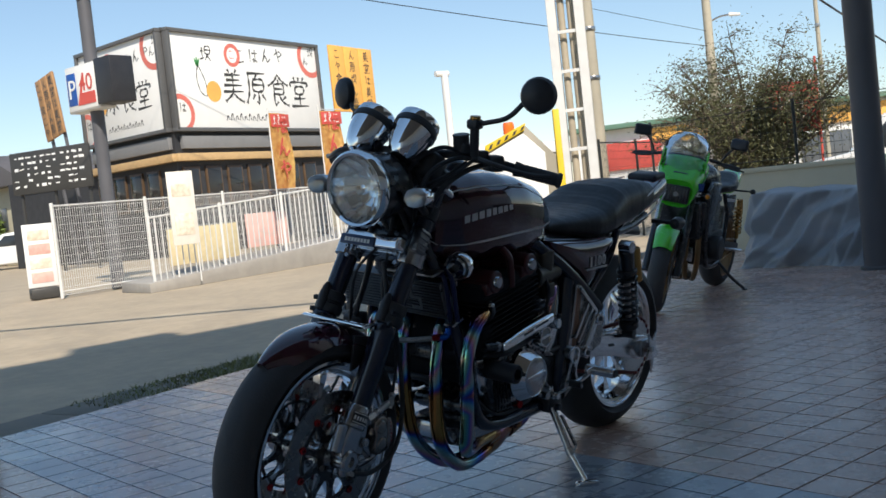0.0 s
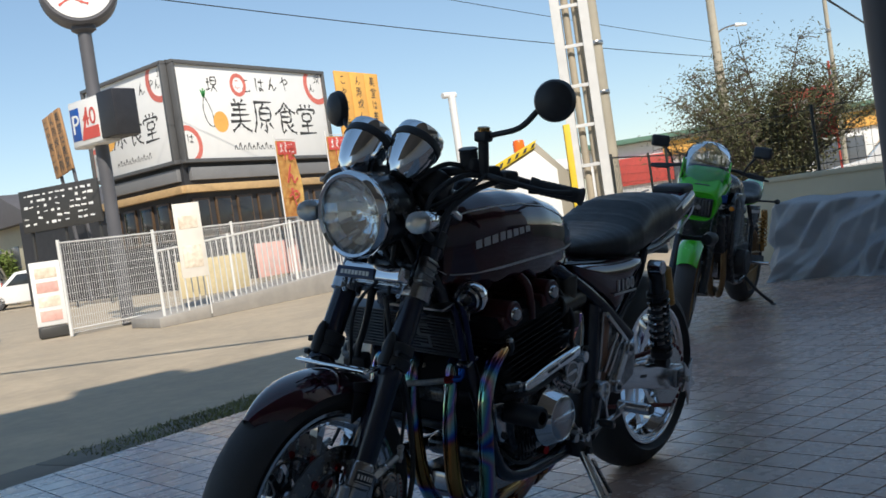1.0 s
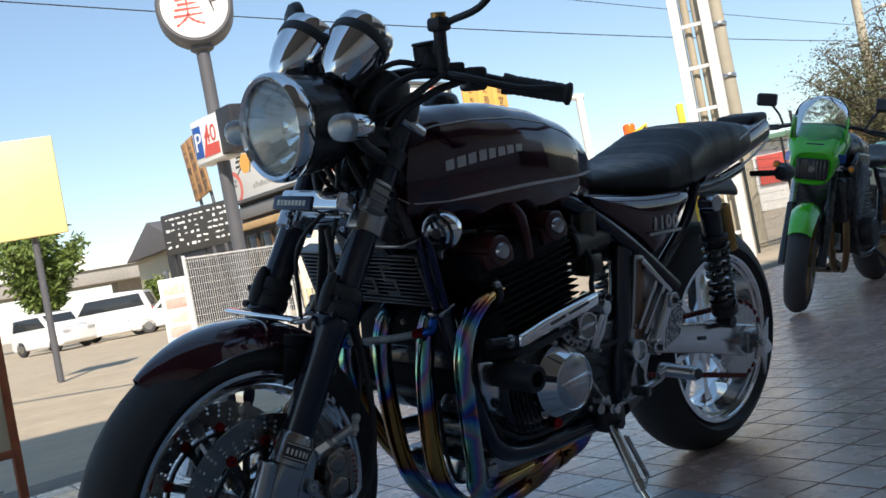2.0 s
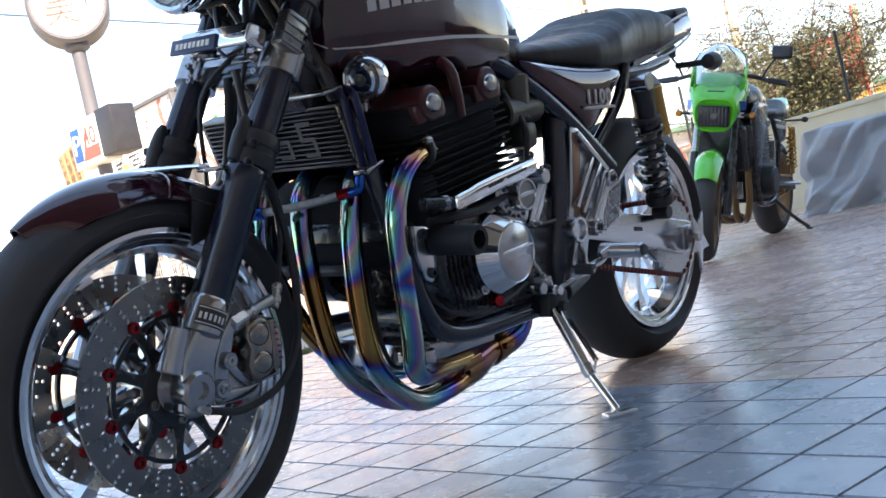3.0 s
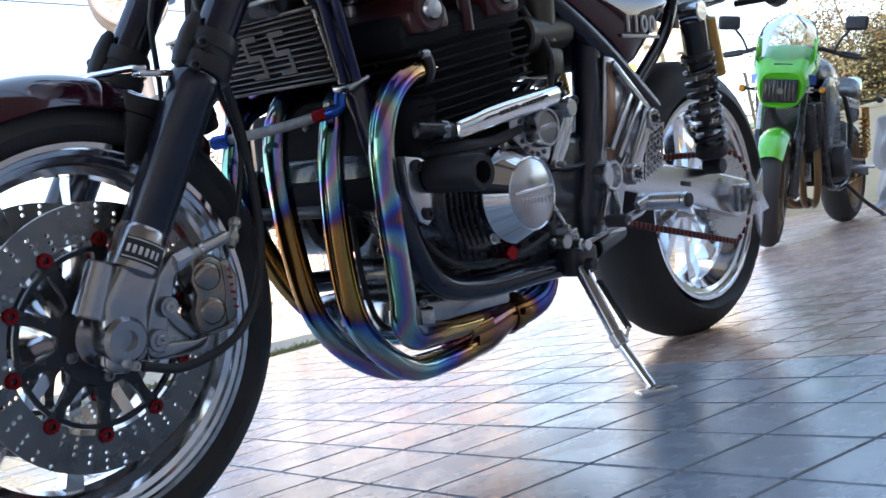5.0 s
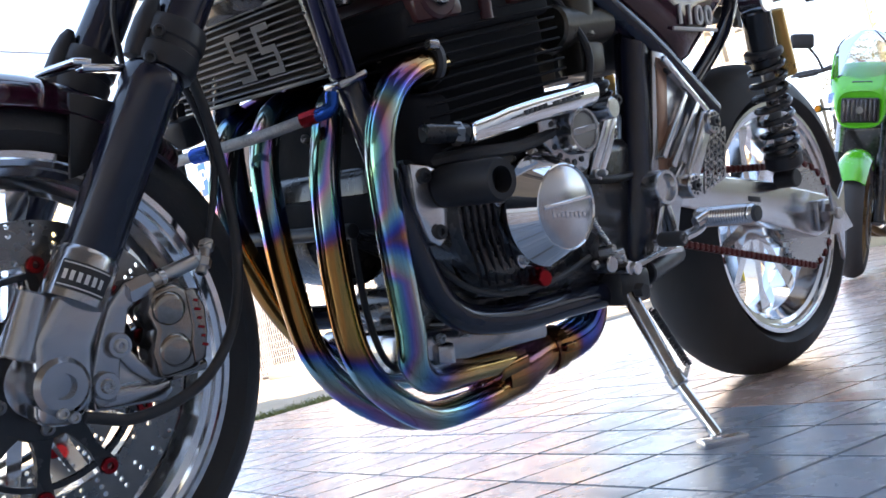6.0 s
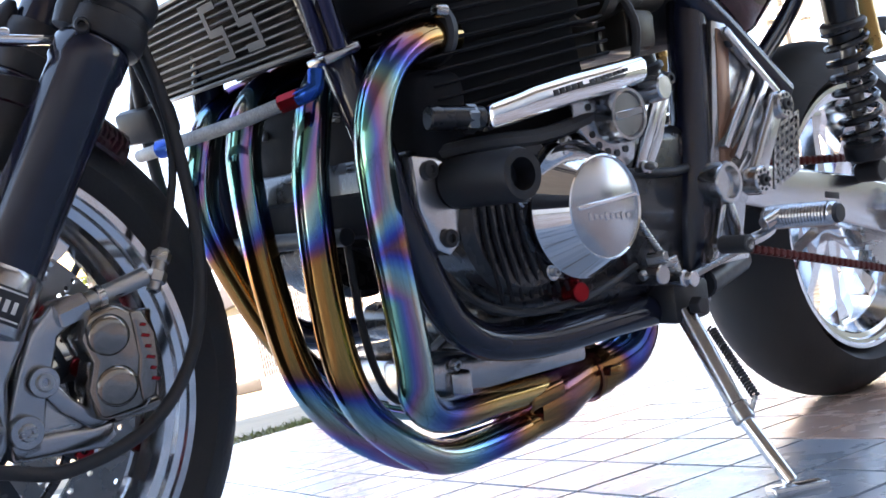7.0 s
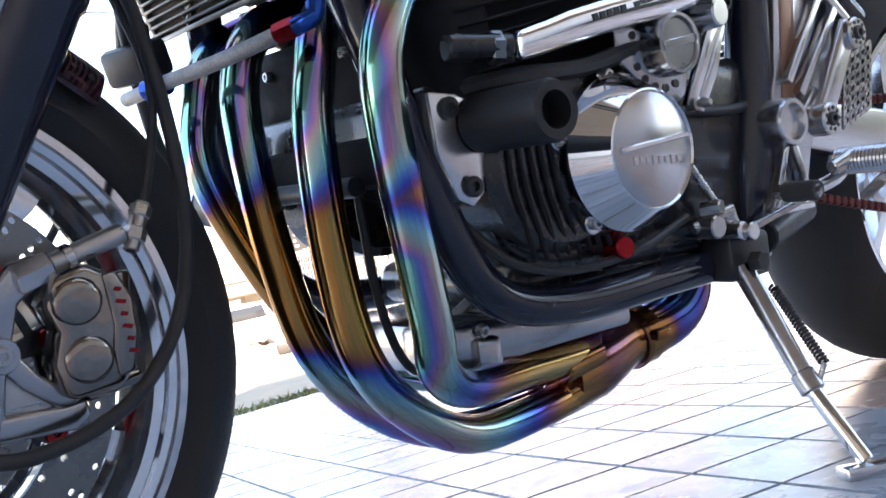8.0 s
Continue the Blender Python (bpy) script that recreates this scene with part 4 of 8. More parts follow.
for pts, q in (([(0.400, -0.215, 1.010), (0.330, -0.185, 1.020), (0.268, -0.150, 0.985), (0.262, -0.118, 0.920), (0.300, -0.075, 0.850), (0.350, -0.045, 0.790)], 0.0062),
               ([(0.405, -0.225, 1.005), (0.350, -0.195, 0.985), (0.300, -0.165, 0.945), (0.300, -0.128, 0.890), (0.335, -0.085, 0.815), (0.380, -0.060, 0.760)], 0.0070),
               ([(0.372, -0.170, 1.035), (0.315, -0.140, 1.045), (0.262, -0.095, 1.000), (0.240, -0.065, 0.920), (0.240, -0.045, 0.830)], 0.0055),
               ([(0.372, 0.170, 1.035), (0.315, 0.150, 1.050), (0.262, 0.120, 1.005), (0.250, 0.090, 0.930), (0.275, 0.060, 0.850)], 0.0060),
               ([(0.400, 0.215, 1.010), (0.340, 0.175, 1.000), (0.300, 0.125, 0.965), (0.310, 0.085, 0.900), (0.345, 0.050, 0.820)], 0.0068),
               ([(0.285, -0.090, 0.985), (0.300, -0.110, 0.925), (0.330, -0.105, 0.865), (0.370, -0.080, 0.810)], 0.0100)):
    part("control_cable", tube(pts, q, 10), M["plastic"], bike, "black control cable")
smoke = mat("clear_lens", (0.55, 0.55, 0.54), 0.07, var=0.12, scale=60, trans=0.55)
for side, ic in ((-1, (0.150, -0.212, 0.934)), (1, (0.165, 0.125, 0.945))):
    part("indicator_stem", tube([(fork_x(0.875), side * 0.101, 0.875), (ic[0] + 0.045, ic[1] * 0.86, 0.905), (ic[0] + 0.004, ic[1], ic[2])], 0.010, 12), M["plastic"], bike)
    ind = part("indicator", lathe([(0.0, -0.020), (0.0215, -0.018), (0.0235, -0.008), (0.0235, 0.006), (0.021, 0.030), (0.012, 0.040), (0.0, 0.042)], "X", 28, ic), M["chrome"], bike, "chromed indicator with a clear lens")
    part("indicator_lens", lathe([(0.0, -0.042), (0.012, -0.041), (0.0200, -0.035), (0.0238, -0.022), (0.0242, -0.006), (0.0, -0.006)], "X", 28, ic), smoke, ind)
    part("stem_clamp", lathe([(0.027, -0.020), (0.031, -0.018), (0.031, 0.018), (0.027, 0.020), (0.027, -0.020)], "Z", 24), M["satin"], bike, "", STEER @ Matrix.Translation((fork_x(0.875), side * 0.101, 0.875)) @ Matrix.Rotation(math.atan(0.57), 4, "Y"))

# tank
def tank_ring(t, grow=0.0):
    xs = [0.335, 0.36, 0.42, 0.50, 0.60, 0.70, 0.80, 0.87, 0.93, 0.955]
    top = [0.885, 0.935, 0.962, 0.975, 0.974, 0.960, 0.932, 0.898, 0.850, 0.81]
    bot = [0.790, 0.738, 0.722, 0.716, 0.715, 0.715, 0.718, 0.728, 0.745, 0.765]
    hw = [0.065, 0.110, 0.148, 0.168, 0.175, 0.172, 0.156, 0.130, 0.095, 0.055]
    s = t * (len(xs) - 1)
    g = lambda a: float(np.interp(s, range(len(xs)), a))  # noqa: E731
    x, zt, zb, h = g(xs), g(top), g(bot), g(hw)
    mid = zb + (zt - zb) * 0.42
    return oval(x, 0, mid, h + grow, zt - mid + grow, mid - zb + grow * 0.3, 36, 3.3)


tk = part("fuel_tank", loft([tank_ring(k / 36) for k in range(37)]), M["maroon"], bike, "deep maroon fuel tank with silver pinstripes")


def on_tank(x, a, out=0.0012):
    """A point on the tank's skin at x and angle a."""
    xs = [0.335, 0.36, 0.42, 0.50, 0.60, 0.70, 0.80, 0.87, 0.93, 0.955]
    t = float(np.interp(x, xs, range(10))) / 9
    ring = tank_ring(t, out)
    k = (a / 360.0) * 36
    i = int(math.floor(k))
    return ring[i % 36].lerp(ring[(i + 1) % 36], k - i)


def tank_line(pts, w, side, parent, name):
    """A band painted along the tank from (x, height angle) points, as a skin of its own."""
    path = smooth_path([(x, a, 0) for x, a in pts], 8)
    bm = bmesh.new()
    prev = None
    for p in path:
        row = []
        for da in (-w, w):
            a = (p.y + da) if side > 0 else 180 - (p.y + da)
            row.append(bm.verts.new(on_tank(p.x, a % 360)))
        if prev:
            bm.faces.new((prev[0], row[0], row[1], prev[1]))
        prev = row
    return part(name, bm, M["stripe"], parent)


for side in (-1, 1):
    tank_line([(0.345, -15), (0.45, -10), (0.60, -6.5), (0.75, -3), (0.88, 3), (0.94, 10)], 0.85, side, tk, "pinstripe")
    tank_line([(0.345, 44), (0.42, 40), (0.50, 38), (0.60, 38), (0.70, 37), (0.80, 30), (0.86, 16)], 1.15, side, tk, "pinstripe")
    # raised maker's badge, kept to plain bars
    for k in range(8):
        x0, a0 = 0.420 + 0.0245 * k, 6.0 + 0.60 * k
        wb = 0.0195 if k in (1, 5) else 0.0180
        tank_line([(x0, a0), (x0 + wb * 0.5, a0 + 0.25), (x0 + wb, a0 + 0.5)], 2.0, side, tk, "badge_mark")
part("tank_cap", lathe([(0.0, 0.022), (0.026, 0.020), (0.036, 0.012), (0.040, 0.0), (0.042, -0.01)], "Z", 32, (0.560, 0, 0.978)), M["black"], tk)

# seat, side panels and tail
rings = []
for k in range(61):
    t = k / 60
    x = 0.90 + 0.76 * t
    top = float(np.interp(x, [0.90, 0.98, 1.10, 1.20, 1.27, 1.33, 1.40, 1.52, 1.62, 1.66], [0.785, 0.800, 0.812, 0.830, 0.856, 0.884, 0.894, 0.895, 0.886, 0.860]))
    hw = float(np.interp(x, [0.90, 1.0, 1.15, 1.25, 1.35, 1.5, 1.62, 1.66], [0.065, 0.11, 0.150, 0.155, 0.140, 0.130, 0.105, 0.07]))
    low_z = float(np.interp(x, [0.90, 1.0, 1.2, 1.4, 1.66], [0.768, 0.738, 0.714, 0.742, 0.80]))
    rib = 0.0035 * abs(math.sin(x * math.pi / 0.030)) if 0.98 < x < 1.62 else 0
    mid = low_z + (top - low_z) * 0.5
    rings.append(oval(x, 0, mid, hw + rib * 0.5, top - mid + rib, mid - low_z, 36, 3.0))
part("seat", loft(rings), M["leather"], bike, "ribbed black leather seat", angle=60)
rings = []
for k in range(17):
    t = k / 16
    x = 1.36 + 0.43 * t
    zc = 0.775 + 0.085 * t
    rings.append(oval(x, 0, zc, 0.125 - 0.055 * t ** 2, 0.058 - 0.018 * t, 0.050 - 0.015 * t, 28, 3.0))
tl = part("tail_cowl", loft(rings), M["maroon"], bike, "maroon tail cowl with silver line")
part("tail_lamp", box((1.795, 0, 0.858), (0.03, 0.11, 0.055), 0.012, 3), M["red"], tl)
part("tail_fin", box((1.76, 0, 0.893), (0.09, 0.12, 0.030), 0.012, 3, (0, -6, 0)), M["plastic"], tl)
for side in (-1, 1):
    part("pinstripe", tube([(1.38, side * 0.125, 0.800), (1.50, side * 0.125, 0.835), (1.62, side * 0.112, 0.868), (1.74, side * 0.082, 0.888)], 0.0030, 8), M["stripe"], tl)
    part("pinstripe", tube([(1.42, side * 0.127, 0.752), (1.55, side * 0.122, 0.778), (1.68, side * 0.100, 0.812), (1.78, side * 0.07, 0.835)], 0.0030, 8), M["stripe"], tl)
part("rear_mudguard", tube([(1.46, 0, 0.735), (1.56, 0, 0.732), (1.66, 0, 0.720)], 0.05, 14, 6, flat=0.35), M["satin"], bike)
for side in (-1, 1):
    ri = part("rear_indicator", lathe([(0.0, -0.03), (0.018, -0.026), (0.024, 0.0), (0.018, 0.026), (0.0, 0.03)], "X", 20, (1.62, side * 0.20, 0.745)), M["plastic"], bike)
    part("indicator_stem", rod((1.62, side * 0.10, 0.745), (1.62, side * 0.185, 0.745), 0.008, 10), M["plastic"], ri)
    edge = [(0.812, 0.758), (1.00, 0.742), (1.200, 0.735), (1.165, 0.690), (1.120, 0.650), (1.045, 0.600), (0.985, 0.640), (0.845, 0.720)]
    rows = []
    for f, out in ((1.0, 0.145), (1.0, 0.160), (0.96, 0.172), (0.86, 0.181), (0.70, 0.187), (0.45, 0.1905), (0.2, 0.1915)):
        path = smooth_path([(1.04 + (x - 1.04) * f, 0, 0.690 + (z - 0.690) * f) for x, z in edge + edge[:1]], 3)[:-1]
        rows.append([Vector((p.x, side * out, p.z)) for p in path])
    sc = loft(rows)
    cover = part("side_cover", sc, M["maroon"], bike, "maroon side cover with silver figures")
    for k, ch in enumerate("1100"):
        fx = bpy.data.curves.new("figure", "FONT")
        fx.body = ch
        fx.size = 0.044
        fx.extrude = 0.0015
        fx.bevel_depth = 0.0006
        fob = bpy.data.objects.new("figure", fx)
        fme = bpy.data.meshes.new_from_object(fob)
        bpy.data.objects.remove(fob)
        fbm = bmesh.new()
        fbm.from_mesh(fme)
        at_x = 1.012 + 0.0265 * k if side < 0 else 1.120 - 0.0265 * k
        part("figure", fbm, M["stripe"], cover, "raised silver figure", Matrix.Translation((at_x, side * 0.1935, 0.660)) @ Matrix.Rotation(0 if side < 0 else math.pi, 4, "Z") @ Matrix.Rotation(radians(90), 4, "X"))
    part("figure_underline", box((1.064, side * 0.1925, 0.652), (0.125, 0.004, 0.006), 0.001), M["stripe"], cover)

# wiring behind the steering head
part("wiring_cover", box((0.345, 0, 0.765), (0.085, 0.17, 0.15), 0.02, 3, (0, -20, 0)), M["engine"], bike, "black wiring cover")
for pts in ([(0.26, -0.05, 0.90), (0.27, -0.075, 0.84), (0.31, -0.08, 0.78), (0.36, -0.09, 0.74)], [(0.25, 0.02, 0.90), (0.26, -0.02, 0.83), (0.30, -0.05, 0.77), (0.37, -0.07, 0.72)], [(0.27, 0.06, 0.92), (0.25, 0.03, 0.82), (0.29, 0.02, 0.74), (0.37, 0.03, 0.70)]):
    part("wiring_loom", tube(pts, 0.0065, 8), M["plastic"], bike)
for pts in ([(0.372, -0.215, 1.020), (0.325, -0.190, 0.985), (0.285, -0.120, 0.93), (0.30, -0.085, 0.86), (0.345, -0.07, 0.80)], [(0.372, 0.215, 1.020), (0.315, 0.180, 0.98), (0.270, 0.100, 0.93), (0.275, 0.05, 0.85), (0.335, 0.04, 0.79)], [(0.360, -0.195, 1.010), (0.300, -0.150, 0.965), (0.262, -0.05, 0.92), (0.270, 0.03, 0.86)]):
    part("control_cable", tube(pts, 0.0048, 8), M["plastic"], bike)

# frame
fr = part("chassis", tube([(0.33, -0.03, 0.885), (0.372, -0.10, 0.70), (0.400, -0.155, 0.52), (0.440, -0.17, 0.36), (0.488, -0.17, 0.288), (0.575, -0.17, 0.264), (0.70, -0.17, 0.264), (0.86, -0.165, 0.270), (0.93, -0.15, 0.31)], 0.0195, 18), M["gloss"], bike, "glossy black tubular chassis")
for pts, r in (
    ([(0.33, 0.03, 0.885), (0.372, 0.10, 0.70), (0.395, 0.155, 0.52), (0.425, 0.17, 0.36), (0.470, 0.17, 0.292), (0.56, 0.17, 0.270), (0.86, 0.165, 0.270), (0.93, 0.15, 0.31)], 0.0195),
    ([(0.33, 0, 0.90), (0.55, 0, 0.80), (0.70, -0.10, 0.775), (0.80, -0.150, 0.735), (0.94, -0.178, 0.638), (1.095, -0.185, 0.520)], 0.0185),
    ([(0.33, 0, 0.90), (0.55, 0, 0.80), (0.70, 0.10, 0.775), (0.80, 0.150, 0.735), (0.94, 0.178, 0.638), (1.095, 0.185, 0.520)], 0.0185),
):
    part("chassis_tube", tube(pts, r, 16), M["gloss"], fr)
for pts, r in (
    ([(0.85, -0.11, 0.745), (1.10, -0.11, 0.728), (1.40, -0.105, 0.735), (1.60, -0.08, 0.765)], 0.014),
    ([(0.85, 0.11, 0.745), (1.10, 0.11, 0.728), (1.40, 0.105, 0.735), (1.60, 0.08, 0.765)], 0.014),
    ([(0.935, -0.160, 0.645), (0.904, -0.170, 0.50), (0.874, -0.175, 0.36), (0.862, -0.168, 0.265)], 0.027),
    ([(0.935, 0.160, 0.645), (0.904, 0.170, 0.50), (0.874, 0.175, 0.36), (0.862, 0.168, 0.265)], 0.027),
    ([(1.09, -0.15, 0.56), (1.22, -0.145, 0.66), (1.28, -0.14, 0.745)], 0.013),
    ([(1.09, 0.15, 0.56), (1.22, 0.145, 0.66), (1.28, 0.14, 0.745)], 0.013),
):
    part("chassis_tube", tube(pts, r, 16), M["gloss"], fr)
part("steering_head", rod((0.305, 0, 0.82), (0.365, 0, 0.93), 0.034, 24), M["black"], fr)
part("copper_strip", plate([(0.936, 0.606), (0.962, 0.600), (0.932, 0.390), (0.908, 0.390)], -0.2005, -0.195, 0.001), mat("copper_strip", (0.30, 0.17, 0.12), 0.4, 0.7, var=0.1), fr)

# engine
eng = part("engine", merge(plate([(0.440, 0.490), (0.440, 0.425), (0.520, 0.392), (0.610, 0.345), (0.650, 0.285), (0.885, 0.280), (0.885, 0.490)], -0.18, 0.18, 0.020, 4), plate([(0.478, 0.420), (0.482, 0.370), (0.505, 0.325), (0.545, 0.298), (0.650, 0.285), (0.650, 0.420)], -0.18, -0.105, 0.014, 3), box((0.78, 0, 0.45), (0.16, 0.26, 0.14), 0.03, 3), rod((0.56, -0.205, 0.405), (0.56, -0.10, 0.405), 0.088, 40), rod((0.56, 0.10, 0.405), (0.56, 0.205, 0.405), 0.088, 40), rod((0.74, -0.165, 0.42), (0.74, 0.165, 0.42), 0.080, 32)), M["engine"], bike, "black air-cooled four-cylinder engine")
part("crankcase_base", box((0.70, 0, 0.285), (0.30, 0.26, 0.05), 0.02, 3), M["engine"], eng)
pan = part("oil_pan", box((0.585, -0.02, 0.238), (0.26, 0.20, 0.050), 0.008, 2), M["cast"], eng, "cast aluminium oil pan")
part("pan_block", box((0.470, -0.085, 0.236), (0.035, 0.06, 0.050), 0.006), M["cast"], pan)
part("pan_block", box((0.505, -0.115, 0.226), (0.030, 0.03, 0.036), 0.005), M["cast"], pan)
part("pan_block", box((0.715, -0.06, 0.240), (0.06, 0.06, 0.045), 0.006), M["cast"], pan)
for k in range(5):
    part("pan_bolt", bolt((0.50 + 0.05 * k, -0.123, 0.252), (0, -1, -0.2), 0.0065, 0.008), M["steel"], pan)
part("pan_union", rod((0.452, -0.10, 0.238), (0.480, -0.105, 0.238), 0.011, 6), M["steel"], pan)
for k in range(9):
    part("case_rib", tube([(0.492 + 0.0125 * k, -0.2055, 0.432), (0.494 + 0.013 * k, -0.2075, 0.385), (0.504 + 0.0135 * k, -0.206, 0.345), (0.518 + 0.014 * k, -0.196, 0.316)], 0.0024, 8), M["matte"], eng)
part("case_step", merge(box((0.482, 0.005, 0.490), (0.070, 0.385, 0.150), 0.020, 3), box((0.455, 0.0, 0.425), (0.06, 0.30, 0.05), 0.014, 2)), M["matte"], eng, "black front of the upper crankcase")
for yy in (-0.12, -0.04, 0.04, 0.12):
    part("case_stud", bolt((0.447, yy, 0.535), (-1, 0, 0), 0.006, 0.007), M["steel"], eng)
FIN = Matrix.Translation((0.628, 0, 0.416)) @ Matrix.Rotation(radians(-10), 4, "Y")
core = merge(box((0, 0, 0.12), (0.22, 0.34, 0.24), 0.01), box((0, 0, 0.215), (0.24, 0.36, 0.05), 0.012, 3))
part("cylinder_block", core, M["matte"], eng, "", FIN)
for k in range(12):
    z = 0.098 + 0.0142 * k
    L = 0.262 + 0.012 * math.sin(k * 0.26)
    fin = box((0, 0, z), (L, 0.385, 0.0034), 0.0015, 1)
    bmesh.ops.subdivide_edges(fin, edges=[e for e in fin.edges if e.calc_length() > 0.2], cuts=4)
    part("cooling_fin", fin, M["matte"], eng, "", FIN)
head = merge(box((0.0, 0, 0.255), (0.27, 0.38, 0.045), 0.012, 3), box((-0.10, 0, 0.272), (0.06, 0.37, 0.03), 0.008, 2))
part("cylinder_head", head, M["matte"], eng, "", FIN)
for xo in (-0.085, 0.085):
    cov = merge(rod((xo, -0.205, 0.285), (xo, 0.205, 0.285), 0.031, 28), box((xo, 0, 0.272), (0.082, 0.40, 0.035), 0.008, 2))
    c = part("cam_cover", cov, M["red"], eng, "red wrinkle-painted cam cover", FIN)
    for s in (-1, 1):
        part("cam_plug", lathe([(0.0, s * 0.214), (0.014, s * 0.213), (0.0175, s * 0.208), (0.0175, s * 0.19)], "Y", 24, (xo, 0, 0.285)), M["cast"], c)
# spark caps and leads on the front
for k, yy in enumerate((-0.155, -0.055, 0.055, 0.155)):
    part("plug_lead", tube([(0.588, yy * 1.22, 0.655), (0.584, yy * 1.22, 0.700), (0.580, yy * 1.15, 0.745), (0.585, yy * 0.8, 0.775)], 0.0105, 10), M["red"], eng, "red plug lead")
# carburettors
carb_metal = mat("carb_metal", (0.11, 0.10, 0.085), 0.42, 0.8, var=0.3, scale=30, bump=0.06)
for yy in (-0.150, -0.052, 0.052, 0.150):
    cb = part("carburettor", merge(rod((0.775, yy, 0.655), (0.875, yy, 0.665), 0.030, 24), rod((0.815, yy, 0.64), (0.82, yy, 0.73), 0.028, 20), box((0.82, yy, 0.610), (0.06, 0.05, 0.05), 0.01, 2), rod((0.755, yy, 0.655), (0.778, yy, 0.655), 0.034, 20)), carb_metal, bike, "stained cast carburettor")
part("air_box", box((0.95, 0, 0.66), (0.12, 0.26, 0.12), 0.02, 3), M["plastic"], bike)
M["face"] = mat("brushed_face", (0.50, 0.495, 0.51), 0.20, 0.95, var=0.03, scale=40, rvar=0.03)
# crankcase covers on both sides
for side in (-1, 1):
    lo = side * 0.201
    cover = lathe([(0.0, side * 0.0525), (0.0535, side * 0.0525), (0.0550, side * 0.0545), (0.0565, side * 0.0535), (0.0740, side * 0.0200), (0.0755, side * 0.0180), (0.0760, side * 0.004), (0.080, -side * 0.002), (0.080, -side * 0.018)], "Y", 72, (0.628, lo, 0.402))
    lugs = []
    for k in range(5):
        a = radians(20 + 72 * k)
        lugs.append(rod((0.628 + 0.0745 * math.cos(a), lo - side * 0.014, 0.402 + 0.0745 * math.sin(a)), (0.628 + 0.0745 * math.cos(a), lo + side * 0.007, 0.402 + 0.0745 * math.sin(a)), 0.011, 14))
    cv = part("crank_cover", cover, M["chrome"], eng, "polished round crank cover", None, 18)
    for q in lugs:
        part("cover_lug", q, M["alu"], cv)
    part("cover_face", lathe([(0.0, side * 0.0532), (0.0525, side * 0.0532), (0.0533, side * 0.0526)], "Y", 48, (0.628, lo, 0.402)), M["face"], cv, "brushed face plate")
    part("cover_bar", box((0.630, lo + side * 0.0545, 0.408), (0.094, 0.004, 0.005), 0.001, 1, (0, -4, 0)), M["chrome"], cv)
    wm = bmesh.new()
    for k in range(8):
        box((0.602 + 0.0085 * k, lo + side * 0.0536, 0.394 - 0.0006 * k), (0.0055, 0.0012, 0.006 if k % 3 else 0.009), 0.0003, 1, (0, -4, 0), wm)
    tagged(part("cover_print", wm, M["alu"], cv), "", "", "", "stuff")
    for k in range(5):
        a = radians(20 + 72 * k)
        part("cover_bolt", bolt((0.628 + 0.0745 * math.cos(a), lo + side * 0.007, 0.402 + 0.0745 * math.sin(a)), (0, side, 0), 0.0065, 0.006), M["steel"], cv)
    # frame slider on its bracket
    sb = plate([(0.422, 0.478), (0.452, 0.474), (0.480, 0.460), (0.486, 0.430), (0.474, 0.414), (0.471, 0.384), (0.456, 0.374), (0.440, 0.382), (0.424, 0.425)], side * 0.178, side * 0.196, 0.003, 2)
    slb = part("slider_bracket", sb, M["alu"], bike, "machined aluminium slider bracket")
    part("frame_slider", moved(lathe([(0.016, 0.0), (0.0265, side * 0.002), (0.0265, side * 0.091), (0.024, side * 0.097), (0.016, side * 0.097), (0.015, side * 0.072), (0.0, side * 0.072)], "Y", 32), (0.475, side * 0.196, 0.446)), mat("slider_black", (0.020, 0.020, 0.024), 0.45, var=0.2, scale=60, spec=0.35), slb, "black plastic crash slider")
    for bx, bz in ((0.440, 0.462), (0.455, 0.392)):
        part("slider_bolt", bolt((bx, side * 0.196, bz), (0, side, 0), 0.0095, 0.007), M["satin"], slb)
# polished bar over the starter, with its fixing
secs = []
for x, z, hh, dd in ((0.497, 0.507, 0.010, 0.010), (0.500, 0.507, 0.0135, 0.014), (0.530, 0.513, 0.0150, 0.016), (0.560, 0.520, 0.0165, 0.016), (0.615, 0.530, 0.0165, 0.016), (0.68, 0.540, 0.0168, 0.016), (0.735, 0.550, 0.0165, 0.016), (0.741, 0.551, 0.014, 0.014)):
    secs.append(oval(x, -0.224, z, dd, hh, hh, 28, 3.0))
bar = part("engine_guard_bar", loft(secs), M["chrome"], bike, "polished alloy bar with black marks")
for k in range(13):
    if k != 5:
        part("bar_mark", box((0.588 + 0.0095 * k, -0.2406, 0.527 + 0.0018 * k), (0.0062, 0.0012, 0.0062 if k < 5 else 0.0045), 0, 1, (0, -10, 0)), M["satin"], bar)
part("bar_link", rod((0.440, -0.205, 0.512), (0.499, -0.220, 0.507), 0.0125, 14), M["black"], bar)
part("bar_collar", rod((0.480, -0.214, 0.508), (0.492, -0.218, 0.507), 0.0150, 6), M["disc"], bar)
part("bar_end", rod((0.764, -0.20, 0.528), (0.768, -0.240, 0.528), 0.018, 20, 0.015), M["alu"], bar)
ck = lathe([(0.0, -0.234), (0.0245, -0.234), (0.026, -0.238), (0.0295, -0.238), (0.031, -0.232), (0.031, -0.185)], "Y", 36, (0.703, 0, 0.500))
clp = part("clutch_slave", ck, M["alu"], bike, "polished round clutch housing")
